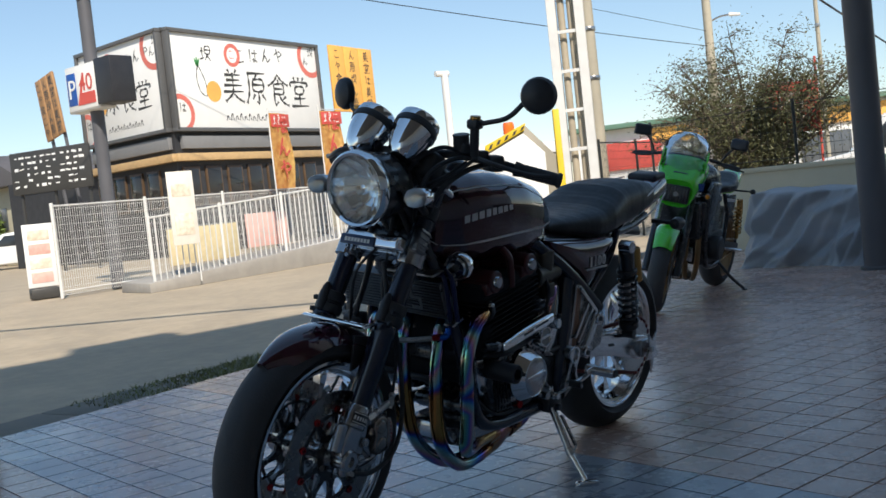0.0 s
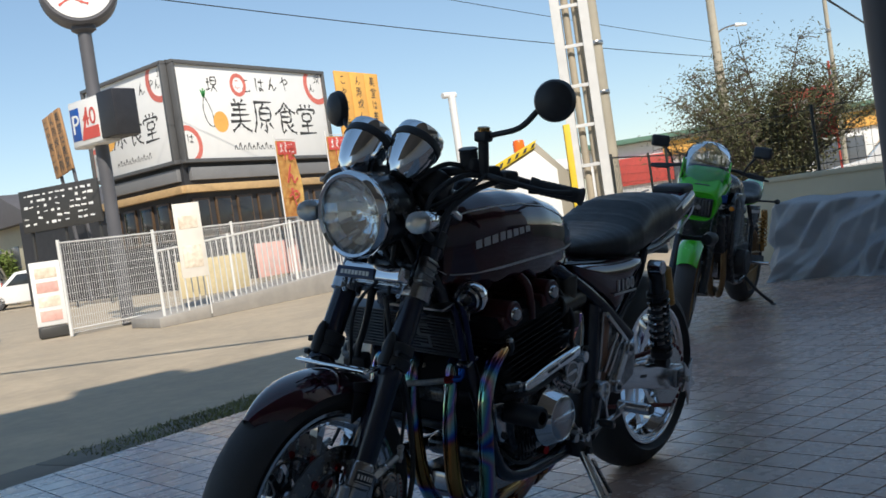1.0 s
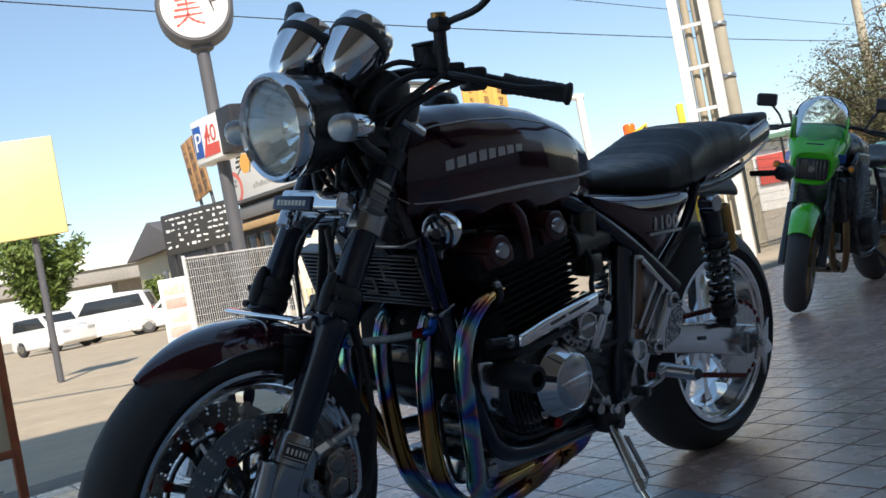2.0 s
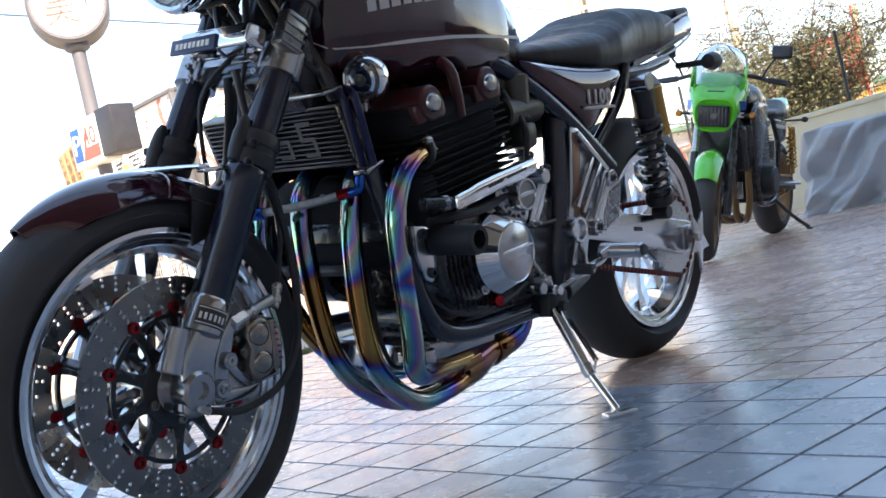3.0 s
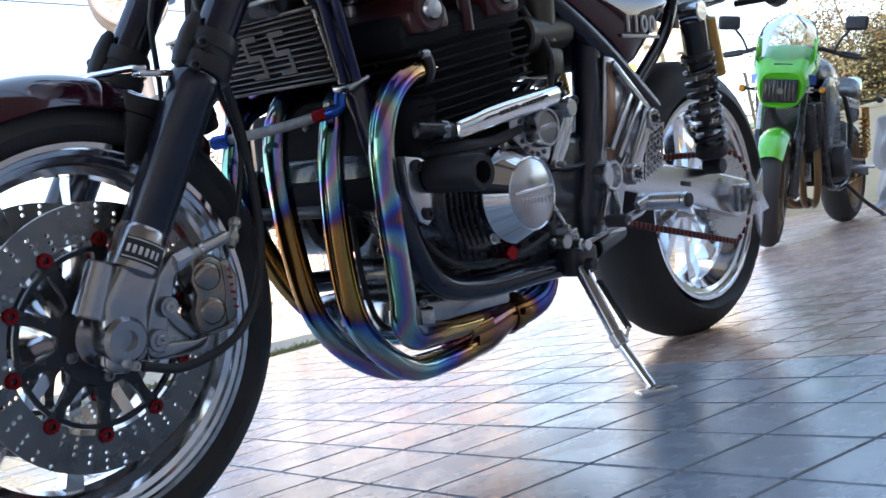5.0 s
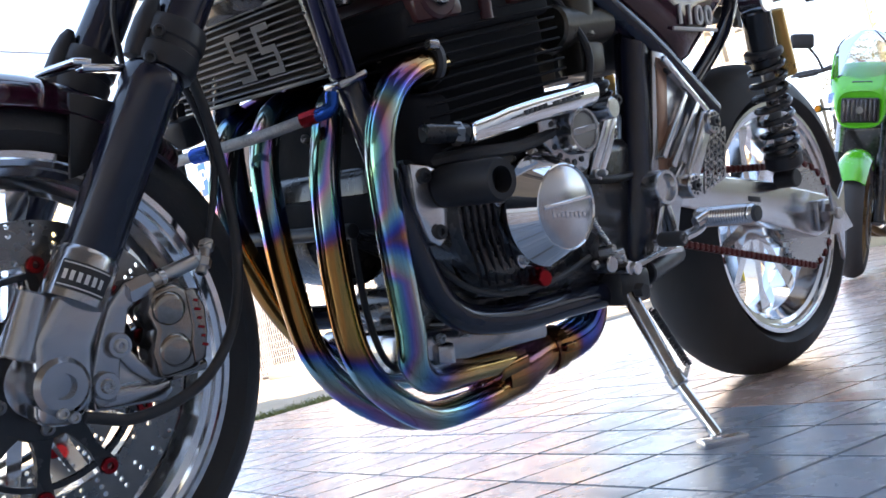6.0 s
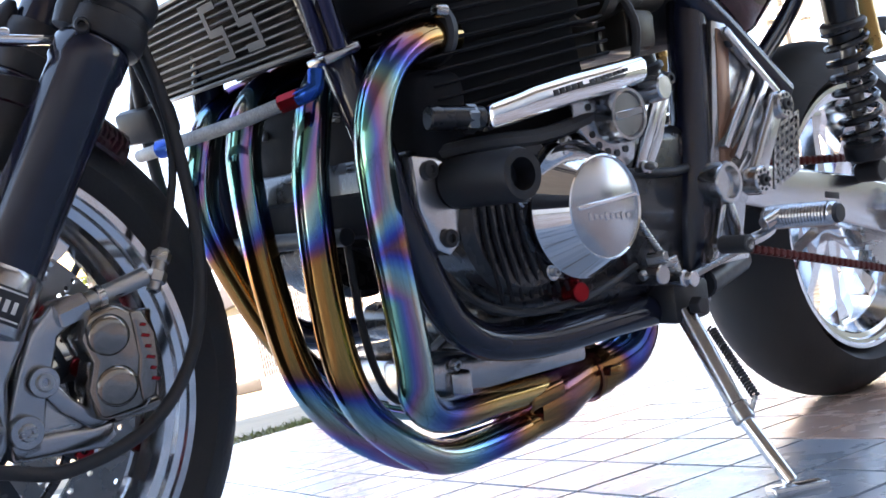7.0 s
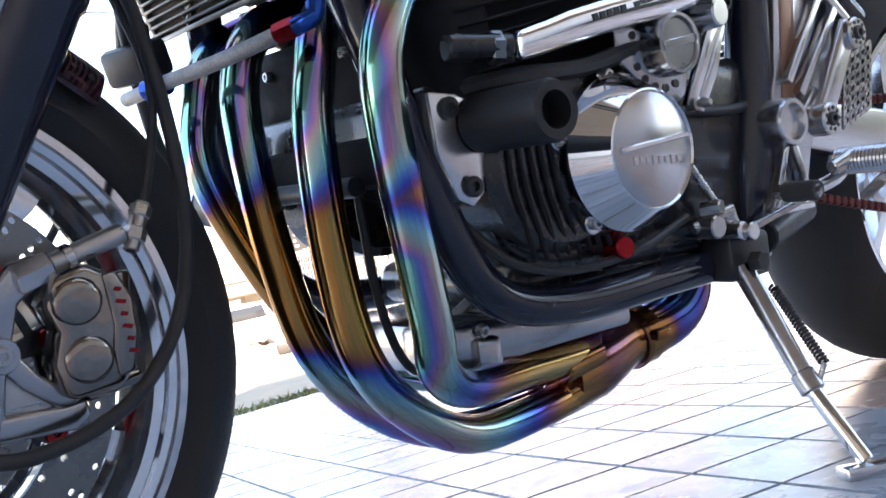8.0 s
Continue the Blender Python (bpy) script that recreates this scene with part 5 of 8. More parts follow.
part("slave_face", lathe([(0.0, -0.2352), (0.024, -0.2352), (0.024, -0.2345)], "Y", 30, (0.703, 0, 0.500)), M["disc"], clp)
part("slave_bar", box((0.703, -0.2360, 0.501), (0.046, 0.004, 0.009), 0.001, 1, (0, -8, 0)), M["alu"], clp)
part("slave_flange", plate([(0.640, 0.520), (0.655, 0.540), (0.690, 0.535), (0.735, 0.515), (0.745, 0.480), (0.735, 0.450), (0.715, 0.440), (0.665, 0.470), (0.642, 0.490)], -0.212, -0.204, 0.003), M["cast"], clp, "drilled alloy flange")
for k in range(9):
    a = radians(118 + 22 * k)
    # black discs on the solid flange give the dark of drilled holes
    part("flange_hole", lathe([(0.0, -0.2135), (0.0042, -0.2135), (0.0042, -0.211)], "Y", 10, (0.703 + 0.041 * math.cos(a), 0, 0.500 + 0.041 * math.sin(a))), M["satin"], clp)
for poly in ([(0.735, 0.440), (0.748, 0.436), (0.815, 0.535), (0.812, 0.548), (0.800, 0.548)], [(0.748, 0.436), (0.760, 0.430), (0.790, 0.470), (0.815, 0.530), (0.804, 0.526), (0.780, 0.482)]):
    part("slave_stay", plate(poly, -0.212, -0.203, 0.002), M["alu"], clp)
part("stay_bolt", bolt((0.808, -0.212, 0.541), (0, -1, 0), 0.008, 0.008), M["satin"], clp)
part("bleed_nipple", lathe([(0.007, 0.0), (0.007, -0.012), (0.004, -0.013), (0.006, -0.020), (0.003, -0.028), (0.0, -0.028)], "Y", 12, (0.745, -0.205, 0.440)), M["steel"], clp)
# gear linkage and stays behind the covers
part("drive_sprocket", rod((0.835, -0.120, 0.395), (0.835, -0.128, 0.395), 0.036, 24), M["steel"], bike)
for pts, r, mt in (([(0.740, -0.19, 0.395), (0.775, -0.200, 0.335), (0.795, -0.205, 0.305)], 0.0045, "steel"),
                   ([(0.755, -0.18, 0.435), (0.83, -0.185, 0.430), (0.885, -0.18, 0.435)], 0.006, "satin")):
    part("gear_link", tube(pts, r, 10), M[mt], bike)
part("link_joint", rod((0.790, -0.198, 0.302), (0.790, -0.222, 0.302), 0.0105, 16), M["alu"], bike)
part("shift_shaft", rod((0.750, -0.17, 0.312), (0.750, -0.222, 0.312), 0.0125, 14), M["cast"], bike)
part("oil_switch", merge(rod((0.735, -0.200, 0.312), (0.785, -0.212, 0.326), 0.006, 12), rod((0.752, -0.200, 0.330), (0.758, -0.222, 0.332), 0.0085, 6)), M["steel"], bike)
part("oil_filler", rod((0.630, -0.185, 0.310), (0.627, -0.206, 0.311), 0.0130, 24, 0.011), M["redano"], bike, "red anodised filler plug")
# cables and hoses round the engine
for pts, r, mt in (
    ([(0.43, -0.13, 0.47), (0.50, -0.205, 0.482), (0.60, -0.21, 0.487), (0.70, -0.20, 0.512), (0.78, -0.17, 0.55)], 0.009, "plastic"),
    ([(0.46, -0.17, 0.36), (0.49, -0.195, 0.32), (0.56, -0.198, 0.300), (0.66, -0.195, 0.305), (0.74, -0.19, 0.325)], 0.0045, "plastic"),
    ([(0.42, -0.12, 0.56), (0.425, -0.14, 0.44), (0.43, -0.15, 0.33), (0.455, -0.135, 0.235)], 0.0055, "plastic"),
    ([(0.405, -0.09, 0.40), (0.405, -0.10, 0.30), (0.42, -0.11, 0.235), (0.47, -0.10, 0.215)], 0.0045, "plastic"),
    ([(0.60, -0.10, 0.33), (0.50, -0.06, 0.25), (0.48, -0.02, 0.24)], 0.006, "steel"),
    ([(0.76, -0.16, 0.70), (0.80, -0.18, 0.62), (0.80, -0.175, 0.56), (0.84, -0.17, 0.50)], 0.006, "plastic"),
):
    part("engine_cable", tube(pts, r, 8), M[mt], bike)
# cross bolt with polished cap, seen between the pipes
part("engine_mount", merge(rod((0.400, -0.10, 0.405), (0.400, 0.23, 0.405), 0.010, 14), rod((0.40, 0.175, 0.405), (0.40, 0.215, 0.405), 0.026, 24)), M["satin"], bike)
part("mount_cap", lathe([(0.0, 0.262), (0.022, 0.258), (0.027, 0.24), (0.027, 0.215)], "Y", 28, (0.40, 0, 0.405)), M["chrome"], bike)

# exhaust
PIPE_NEAR = [(0.515, -0.165, 0.600), (0.455, -0.185, 0.592), (0.405, -0.195, 0.560), (0.377, -0.200, 0.505), (0.377, -0.198, 0.440), (0.389, -0.192, 0.355), (0.401, -0.185, 0.279), (0.412, -0.172, 0.235), (0.463, -0.145, 0.206), (0.567, -0.105, 0.194), (0.660, -0.085, 0.188)]
PIPE_SECOND = [(0.510, -0.070, 0.600), (0.446, -0.086, 0.590), (0.392, -0.098, 0.562), (0.369, -0.106, 0.510), (0.357, -0.110, 0.450), (0.357, -0.112, 0.345), (0.369, -0.116, 0.254), (0.408, -0.118, 0.196), (0.480, -0.110, 0.152), (0.580, -0.095, 0.146), (0.660, -0.080, 0.150)]
PIPE_THIRD = [(0.510, 0.030, 0.600), (0.434, 0.027, 0.590), (0.374, 0.007, 0.562), (0.348, -0.002, 0.515), (0.344, -0.006, 0.455), (0.354, -0.010, 0.350), (0.376, -0.018, 0.249), (0.424, -0.034, 0.183), (0.500, -0.045, 0.142), (0.590, -0.049, 0.136), (0.660, -0.050, 0.140)]
PIPE_FAR = [(0.515, 0.150, 0.600), (0.445, 0.130, 0.590), (0.381, 0.120, 0.560), (0.356, 0.115, 0.505), (0.350, 0.112, 0.440), (0.380, 0.100, 0.353), (0.415, 0.080, 0.278), (0.458, 0.048, 0.221), (0.530, 0.005, 0.190), (0.610, -0.020, 0.185), (0.660, -0.025, 0.185)]
PIPES = [PIPE_NEAR, PIPE_SECOND, PIPE_THIRD, PIPE_FAR]
ex = part("exhaust_collector", tube([(0.640, -0.060, 0.166), (0.70, -0.057, 0.170), (0.755, -0.055, 0.180), (0.815, -0.055, 0.184), (0.866, -0.052, 0.197), (0.897, -0.044, 0.226), (0.906, -0.025, 0.262), (0.918, 0.035, 0.285), (0.95, 0.11, 0.296), (1.02, 0.175, 0.31)], [0.046, 0.043, 0.034, 0.0315, 0.0315, 0.0315, 0.0315, 0.0315, 0.032, 0.033], 24, 6), M["titanium"], bike, "heat-tinted titanium four-into-one exhaust")
for i, pts in enumerate(PIPES):
    hp = part("header_pipe", tube(pts, 0.0190, 24, 6), M["pipe_far"] if i else M["pipe_near"], ex, "heat-tinted titanium header pipe")
    y = pts[0][1]
    fl = rod((0.497, y, 0.603), (0.482, y - 0.003, 0.602), 0.034, 24)
    part("port_flange", fl, M["satin"], hp)
    for dy, dz in ((-0.034, 0.016), (0.034, -0.016)):
        part("flange_bolt", bolt((0.485, y + dy, 0.603 + dz), (-1, 0, 0), 0.007, 0.014), M["steel"], hp)
for x0, y0, z0 in ((0.655, -0.086, 0.182), (0.655, -0.081, 0.150), (0.655, -0.050, 0.140), (0.655, -0.026, 0.185)):
    part("collector_sleeve", rod((x0 - 0.035, y0 - 0.004, z0 - 0.001), (x0 + 0.03, y0 + 0.004, z0 + 0.004), 0.0212, 22), M["titanium"], ex)
part("collector_clamp", merge(rod((0.772, -0.055, 0.1805), (0.800, -0.055, 0.183), 0.0355, 28), rod((0.768, -0.055, 0.180), (0.774, -0.055, 0.1805), 0.037, 28), box((0.785, -0.093, 0.186), (0.026, 0.016, 0.012), 0.003)), M["titanium"], ex)
part("silencer", merge(rod((1.02, 0.175, 0.31), (1.10, 0.195, 0.335), 0.036, 24, 0.05), rod((1.10, 0.195, 0.335), (1.50, 0.215, 0.43), 0.052, 28), rod((1.50, 0.215, 0.43), (1.56, 0.218, 0.445), 0.05, 24, 0.028)), M["titanium"], ex)

# hoses, bracket and frame stay behind the fork on the far side
for pts, r in (([(0.345, 0.205, 0.585), (0.318, 0.190, 0.572), (0.300, 0.150, 0.580), (0.292, 0.110, 0.62), (0.292, 0.080, 0.70), (0.305, 0.06, 0.79)], 0.0085), ([(0.255, 0.03, 0.80), (0.268, 0.06, 0.70), (0.290, 0.115, 0.60), (0.320, 0.165, 0.50), (0.345, 0.175, 0.42)], 0.0075)):
    part("far_hose", tube(pts, r, 10), M["plastic"], bike, "black hose")
part("hose_block", merge(box((0.305, 0.135, 0.560), (0.045, 0.060, 0.040), 0.008, 2, (0, -15, 20)), box((0.322, 0.165, 0.580), (0.02, 0.03, 0.05), 0.005)), M["satin"], bike)

# oil cooler
OC = Matrix.Translation((0.366, 0, 0.648)) @ Matrix.Rotation(radians(-19), 4, "Y")
core_grey = mat("cooler_core", (0.07, 0.07, 0.075), 0.45, 0.7, var=0.2, scale=60)
row_grey = mat("cooler_row", (0.15, 0.15, 0.155), 0.38, 0.85, var=0.15, scale=50)
oc = part("oil_cooler", box((0.006, 0.047, 0), (0.020, 0.354, 0.100), 0.002), core_grey, bike, "aluminium oil cooler with horizontal rows", OC)
part("cooler_rail", box((0, 0.047, 0.0515), (0.040, 0.370, 0.005), 0.001), row_grey, oc)
part("cooler_rail", box((0, 0.047, -0.0515), (0.040, 0.370, 0.005), 0.001), row_grey, oc)
for k in range(11):
    part("cooler_tube", box((-0.008, 0.047, -0.044 + 0.0088 * k), (0.026, 0.352, 0.0032), 0.0012, 1), row_grey, oc)
for side in (-1, 1):
    part("cooler_tank", box((-0.004, 0.047 + side * 0.180, 0), (0.022, 0.010, 0.100), 0.003, 2), M["disc"], oc, "grey end tank")
fz = bmesh.new()
for k in range(83):
    box((-0.002, -0.124 + 0.0042 * k, 0), (0.014, 0.0009, 0.098), 0, 1, None, fz)
tagged(part("cooler_mesh", fz, core_grey, oc), "", "", "", "stuff")
mark_dark = mat("faded_print", (0.10, 0.10, 0.103), 0.5, var=0.2, scale=60)
for yy in (0.020, -0.045):
    for dz in (-0.028, 0.0, 0.028):
        part("maker_mark", box((-0.0215, yy, dz), (0.001, 0.036, 0.0085), 0), mark_dark, oc)
    part("maker_mark", box((-0.0215, yy + 0.014, 0.014), (0.001, 0.009, 0.020), 0), mark_dark, oc)
    part("maker_mark", box((-0.0215, yy - 0.014, -0.014), (0.001, 0.009, 0.020), 0), mark_dark, oc)
for yy, dx in ((-0.148, 0.0), (-0.164, 0.010)):
    part("cooler_hose", tube([(0.366 + dx, yy, 0.588), (0.361 + dx, yy, 0.612), (0.344 + dx, yy, 0.684), (0.346 + dx, yy + 0.012, 0.710), (0.382 + dx, yy * 0.6, 0.722), (0.43, yy * 0.3, 0.715)], 0.0066, 12), M["bluehose"], bike, "dark blue hose")
part("cooler_bracket", box((0.378, -0.150, 0.584), (0.046, 0.034, 0.010), 0.003, 2, (0, -19, 0)), M["cast"], bike)
part("cooler_stay", box((0.335, -0.05, 0.716), (0.050, 0.16, 0.006), 0.002, 2, (0, -12, 0)), M["steel"], bike)
hosef = part("oil_line", tube([(0.335, -0.125, 0.544), (0.31, -0.06, 0.533), (0.285, 0.02, 0.525), (0.275, 0.10, 0.52)], 0.0072, 14), M["braid"], bike, "braided steel oil line")
part("red_union", rod((0.332, -0.116, 0.543), (0.342, -0.138, 0.547), 0.0095, 8), M["redano"], hosef, "red anodised union")
part("blue_elbow", tube([(0.340, -0.136, 0.546), (0.346, -0.148, 0.549), (0.352, -0.150, 0.555), (0.356, -0.149, 0.570)], 0.0085, 12), M["blueano"], hosef, "blue anodised elbow")
part("blue_union", rod((0.285, 0.02, 0.524), (0.277, 0.05, 0.522), 0.0105, 12), M["blueano"], hosef)
# horn
hn = part("horn", moved(spin(lathe([(0.0, 0.03), (0.034, 0.028), (0.040, 0.020), (0.040, 0.0), (0.036, -0.006)], "X", 32), 0, (0, 0, 0)), (0, 0, 0)), M["chrome"], bike, "chrome disc horn", Matrix.Translation((0.386, -0.152, 0.730)) @ Matrix.Rotation(radians(10), 4, "Z") @ Matrix.Rotation(radians(-8), 4, "Y"))
part("horn_mouth", lathe([(0.0, -0.012), (0.010, -0.012), (0.012, -0.004), (0.020, -0.010), (0.026, -0.006), (0.034, -0.006)], "X", 28), M["disc"], hn)
part("horn_button", lathe([(0.0, -0.018), (0.008, -0.016), (0.011, -0.010)], "X", 20), M["satin"], hn)
part("horn_ring", lathe([(0.022, -0.010), (0.0255, -0.013), (0.029, -0.008)], "X", 28), M["chrome"], hn)
part("horn_stay", box((0.01, 0.03, -0.03), (0.02, 0.05, 0.05), 0.004), M["cast"], hn)

# swingarm, chain, shocks
for side in (-1, 1):
    sa = part("swingarm", plate([(0.93, 0.435), (1.02, 0.432), (1.30, 0.392), (1.50, 0.352), (1.530, 0.340), (1.530, 0.285), (1.46, 0.272), (1.28, 0.318), (1.02, 0.372), (0.93, 0.375)], side * 0.140 - 0.018, side * 0.140 + 0.018, 0.005, 3), M["alu"], bike, "polished aluminium swingarm", angle=20)
    # black plate through the uncut arm; its colour is the slot's inner shade
    part("swingarm_slot", plate([(1.225, 0.372), (1.265, 0.366), (1.265, 0.356), (1.225, 0.362)], side * 0.140 - 0.0186, side * 0.140 + 0.0186, 0.001), M["satin"], sa)
    part("axle_block", merge(box((1.490, side * 0.162, 0.312), (0.075, 0.012, 0.060), 0.004), rod((1.478, side * 0.160, 0.314), (1.478, side * 0.186, 0.314), 0.020, 6)), M["cast"], sa)
    # star-shaped adjuster plate
    star = []
    for k in range(10):
        a = radians(20 + 36 * k)
        r = 0.082 if k % 2 else 0.036
        star.append((1.485 + r * 0.62 * math.cos(a), 0.305 + r * math.sin(a)))
    part("axle_guard", plate(star, side * 0.190 - 0.004, side * 0.190 + 0.004, 0.002), M["alu"], sa, "star-shaped axle guard")
    top, bot = Vector((1.247, side * 0.195, 0.700)), Vector((1.335, side * 0.175, 0.392))
    d = (bot - top)
    sh = part("rear_shock", rod(top + d * 0.04, top + d * 0.36, 0.026, 22), M["black"], bike, "black coil-over rear shock")
    part("shock_spring", coil(top + d * 0.28, top + d * 0.86, 0.029, 0.0058, 8), M["black"], sh, "black coil spring")
    part("shock_rod", rod(top + d * 0.30, top + d * 0.92, 0.011, 14), M["steel"], sh)
    part("shock_seat", rod(top + d * 0.84, top + d * 0.93, 0.033, 20), M["satin"], sh)
    part("shock_seat", rod(top + d * 0.25, top + d * 0.30, 0.034, 20), M["satin"], sh)
    part("shock_foot", rod(bot + Vector((0, 0.02, 0)), bot - Vector((0, 0.02, 0)), 0.017, 16), M["satin"], sh)
    part("shock_eye", rod(top + Vector((0, 0.02, 0)), top - Vector((0, 0.025, 0)), 0.021, 20), M["alu"], sh)
    part("shock_reservoir", rod(top + Vector((0.058, 0, -0.010)), top + Vector((0.088, 0, -0.125)), 0.0195, 20), M["gold"], sh, "gold reservoir")
ch = bmesh.new()
RS, FS = Vector((1.473, 0, 0.314)), Vector((0.835, 0, 0.395))
loop = []
for k in range(13):
    a = radians(97 - 180 * k / 12)
    loop.append(RS + 0.100 * Vector((math.cos(a), 0, math.sin(a))))
for k in range(13):
    a = radians(277 - 180 * k / 12)
    loop.append(FS + 0.040 * Vector((math.cos(a), 0, math.sin(a))))
loop.append(loop[0])
run = []
for a, b in zip(loop, loop[1:]):
    n = max(1, int((b - a).length / 0.016))
    run += [(a.lerp(b, k / n), (b - a).normalized()) for k in range(n)]
lk = part("chain", box((0, 0, 0), (0.016, 0.013, 0.013), 0.003, 1), M["chain"], bike, "red drive chain", Matrix.Translation((run[0][0].x, -0.128, run[0][0].z)))
for p, d in run[1:]:
    again(lk, Matrix.Translation((p.x, -0.128, p.z)) @ Matrix.Rotation(math.atan2(-d.z, d.x), 4, "Y")).name = "chain_link"
teeth = []
for k in range(84):
    a = 2 * math.pi * k / 84
    r = 0.102 if k % 2 else 0.094
    teeth.append((1.473 + r * math.cos(a), 0.314 + r * math.sin(a)))
part("rear_sprocket", plate(teeth, -0.131, -0.125, 0, 1), M["steel"], bike, "steel rear sprocket")

# rear wheel
RA = Vector((1.473, 0, 0.314))
rw = part("rear_wheel", moved(lathe(rim_profile(0.224, 0.073), "Y", 96), RA), M["wheel"], bike, "polished chrome cast rear wheel", None, 16)
part("tyre", moved(lathe(tyre_profile(0.314, 0.226, 0.090), "Y", 96), RA), tread("rear_tread", RA, 22, 26.0), rw, "black rubber tyre with rain grooves")
part("hub", moved(lathe([(0.02, -0.110), (0.050, -0.108), (0.060, -0.09), (0.060, -0.06), (0.042, -0.03), (0.042, 0.03), (0.055, 0.06), (0.055, 0.085), (0.02, 0.09)], "Y", 32), RA), M["alu"], rw)
sp = loft([[Vector((0.035 + t * 0.155, y, z)) for y, z in ((-0.016 + 0.004 * t, -0.012 + 0.004 * t), (0.016 - 0.004 * t, -0.012 + 0.004 * t), (0.016 - 0.004 * t, 0.012 - 0.004 * t), (-0.016 + 0.004 * t, 0.012 - 0.004 * t))] for t in (0, 0.3, 0.7, 0.92, 1.0)])
for v in sp.verts:
    if v.co.x > 0.16:
        v.co.z *= 2.0
        v.co.y *= 1.6
spoke = part("spoke", moved(bevel(sp, 0.004), RA), M["wheel"], rw, m=about_y(radians(15), RA))
for k in range(1, 10):
    again(spoke, about_y(radians(15 + 36 * k), RA))
part("rear_disc", moved(disc_ring(0.075, 0.118, 0.098, 0.005, 26, 4), RA), M["disc"], bike, "drilled rear brake disc", angle=25)
part("rear_axle", rod((1.473, -0.20, 0.314), (1.473, 0.20, 0.314), 0.011, 16), M["steel"], bike)

# foot controls on both sides
for side in (-1, 1):
    y = side * 0.205
    base = plate([(0.930, 0.616), (0.958, 0.612), (1.056, 0.526), (1.050, 0.506), (1.000, 0.425), (0.962, 0.375), (0.938, 0.308), (0.856, 0.306), (0.870, 0.392), (0.905, 0.462)], y - side * 0.010 - 0.004, y - side * 0.010 + 0.004, 0.002)
    rs = part("rearset_plate", base, M["cast"], bike, "machined aluminium footrest hanger")
    for a, b, w in (((0.945, 0.600), (1.046, 0.518), 0.007), ((0.918, 0.455), (0.990, 0.545), 0.006), ((0.940, 0.440), (1.020, 0.530), 0.007), ((0.862, 0.312), (0.936, 0.312), 0.006), ((0.868, 0.316), (0.900, 0.386), 0.006), ((0.936, 0.316), (0.912, 0.384), 0.006), ((0.925, 0.405), (0.965, 0.440), 0.006)):
        pa, pb = Vector((a[0], y, a[1])), Vector((b[0], y, b[1]))
        dd = (pb - pa)
        part("hanger_rib", box((pa + pb) / 2, (dd.length + w, 0.012, w * 1.7), 0.002, 2, (0, -math.degrees(math.atan2(dd.z, dd.x)), 0)), M["alu"], rs)
    part("hanger_boss", lathe([(0.0, side * 0.012), (0.018, side * 0.012), (0.0205, side * 0.020), (0.0255, side * 0.020), (0.0275, side * 0.016), (0.0275, -side * 0.01)], "Y", 32, (0.895, y, 0.408)), M["alu"], rs)
    arm_bar = box((0.992, y + side * 0.012, 0.452), (0.145, 0.014, 0.030), 0.006, 3, (0, -56, 0))
    part("hanger_arm", arm_bar, M["alu"], rs)
    for cx, cz in ((1.030, 0.500), (0.960, 0.405)):
        part("arm_hub", rod((cx, y, cz), (cx, y + side * 0.026, cz), 0.0185, 24), M["alu"], rs)
        for k in range(9):
            a = 2 * math.pi * k / 9
            # small black dots on the solid hub, in place of shaded holes
            part("hub_hole", rod((cx + 0.0125 * math.cos(a), y + side * 0.0255, cz + 0.0125 * math.sin(a)), (cx + 0.0125 * math.cos(a), y + side * 0.0266, cz + 0.0125 * math.sin(a)), 0.0024, 8), M["satin"], rs)
    for p in ((0.958, 0.588), (1.034, 0.528), (1.030, 0.500), (0.960, 0.405)):
        part("hanger_bolt", bolt((p[0], y + side * (0.022 if p[1] < 0.52 else -0.006), p[1]), (0, side, 0), 0.0085, 0.007), M["satin"], rs)
    heel = bmesh.new()
    hp0, du, dv = Vector((1.012, y + side * 0.006, 0.392)), Vector((0.060, 0, 0.020)), Vector((0.014, 0, 0.078))
    for i in range(5):
        for j in range(7):
            c = hp0 + du * ((i + 0.5) / 5) + dv * ((j + 0.5) / 7)
            for (ux, vx, lu, lv) in ((0, -0.5, 1.0, 0.22), (0, 0.5, 1.0, 0.22), (-0.5, 0, 0.22, 1.0), (0.5, 0, 0.22, 1.0)):
                q = c + du / 5 * ux + dv / 7 * vx
                box(q, (0.0125 * lu + 0.002, 0.003, 0.0132 * lv + 0.002), 0, 1, (0, -20 if lu > 0.5 else 8, 0), heel)
    part("heel_guard", heel, M["alu"], rs, "perforated aluminium heel guard")
    peg = lathe([(0.006, 0.0), (0.014, side * 0.002)] + [(0.0152 + 0.0008 * (k % 2), side * (0.006 + 0.0022 * k)) for k in range(40)] + [(0.0148, side * 0.096), (0.012, side * 0.100), (0.0, side * 0.100)], "Y", 20, (0.955, y + side * 0.024, 0.356))
    part("foot_peg", peg, M["alu"], rs, "knurled aluminium foot peg")
    part("peg_cap", lathe([(0.0, side * 0.1045), (0.011, side * 0.104), (0.0128, side * 0.099)], "Y", 16, (0.955, y + side * 0.024, 0.356)), M["satin"], rs)
    ped = merge(tube([(0.962, y + side * 0.03, 0.352), (0.935, y + side * 0.035, 0.338), (0.870, y + side * 0.035, 0.330), (0.842, y + side * 0.035, 0.335)], [0.010, 0.008, 0.008, 0.007], 10, 4), rod((0.842, y + side * 0.025, 0.335), (0.842, y + side * 0.075, 0.335), 0.0085, 14))
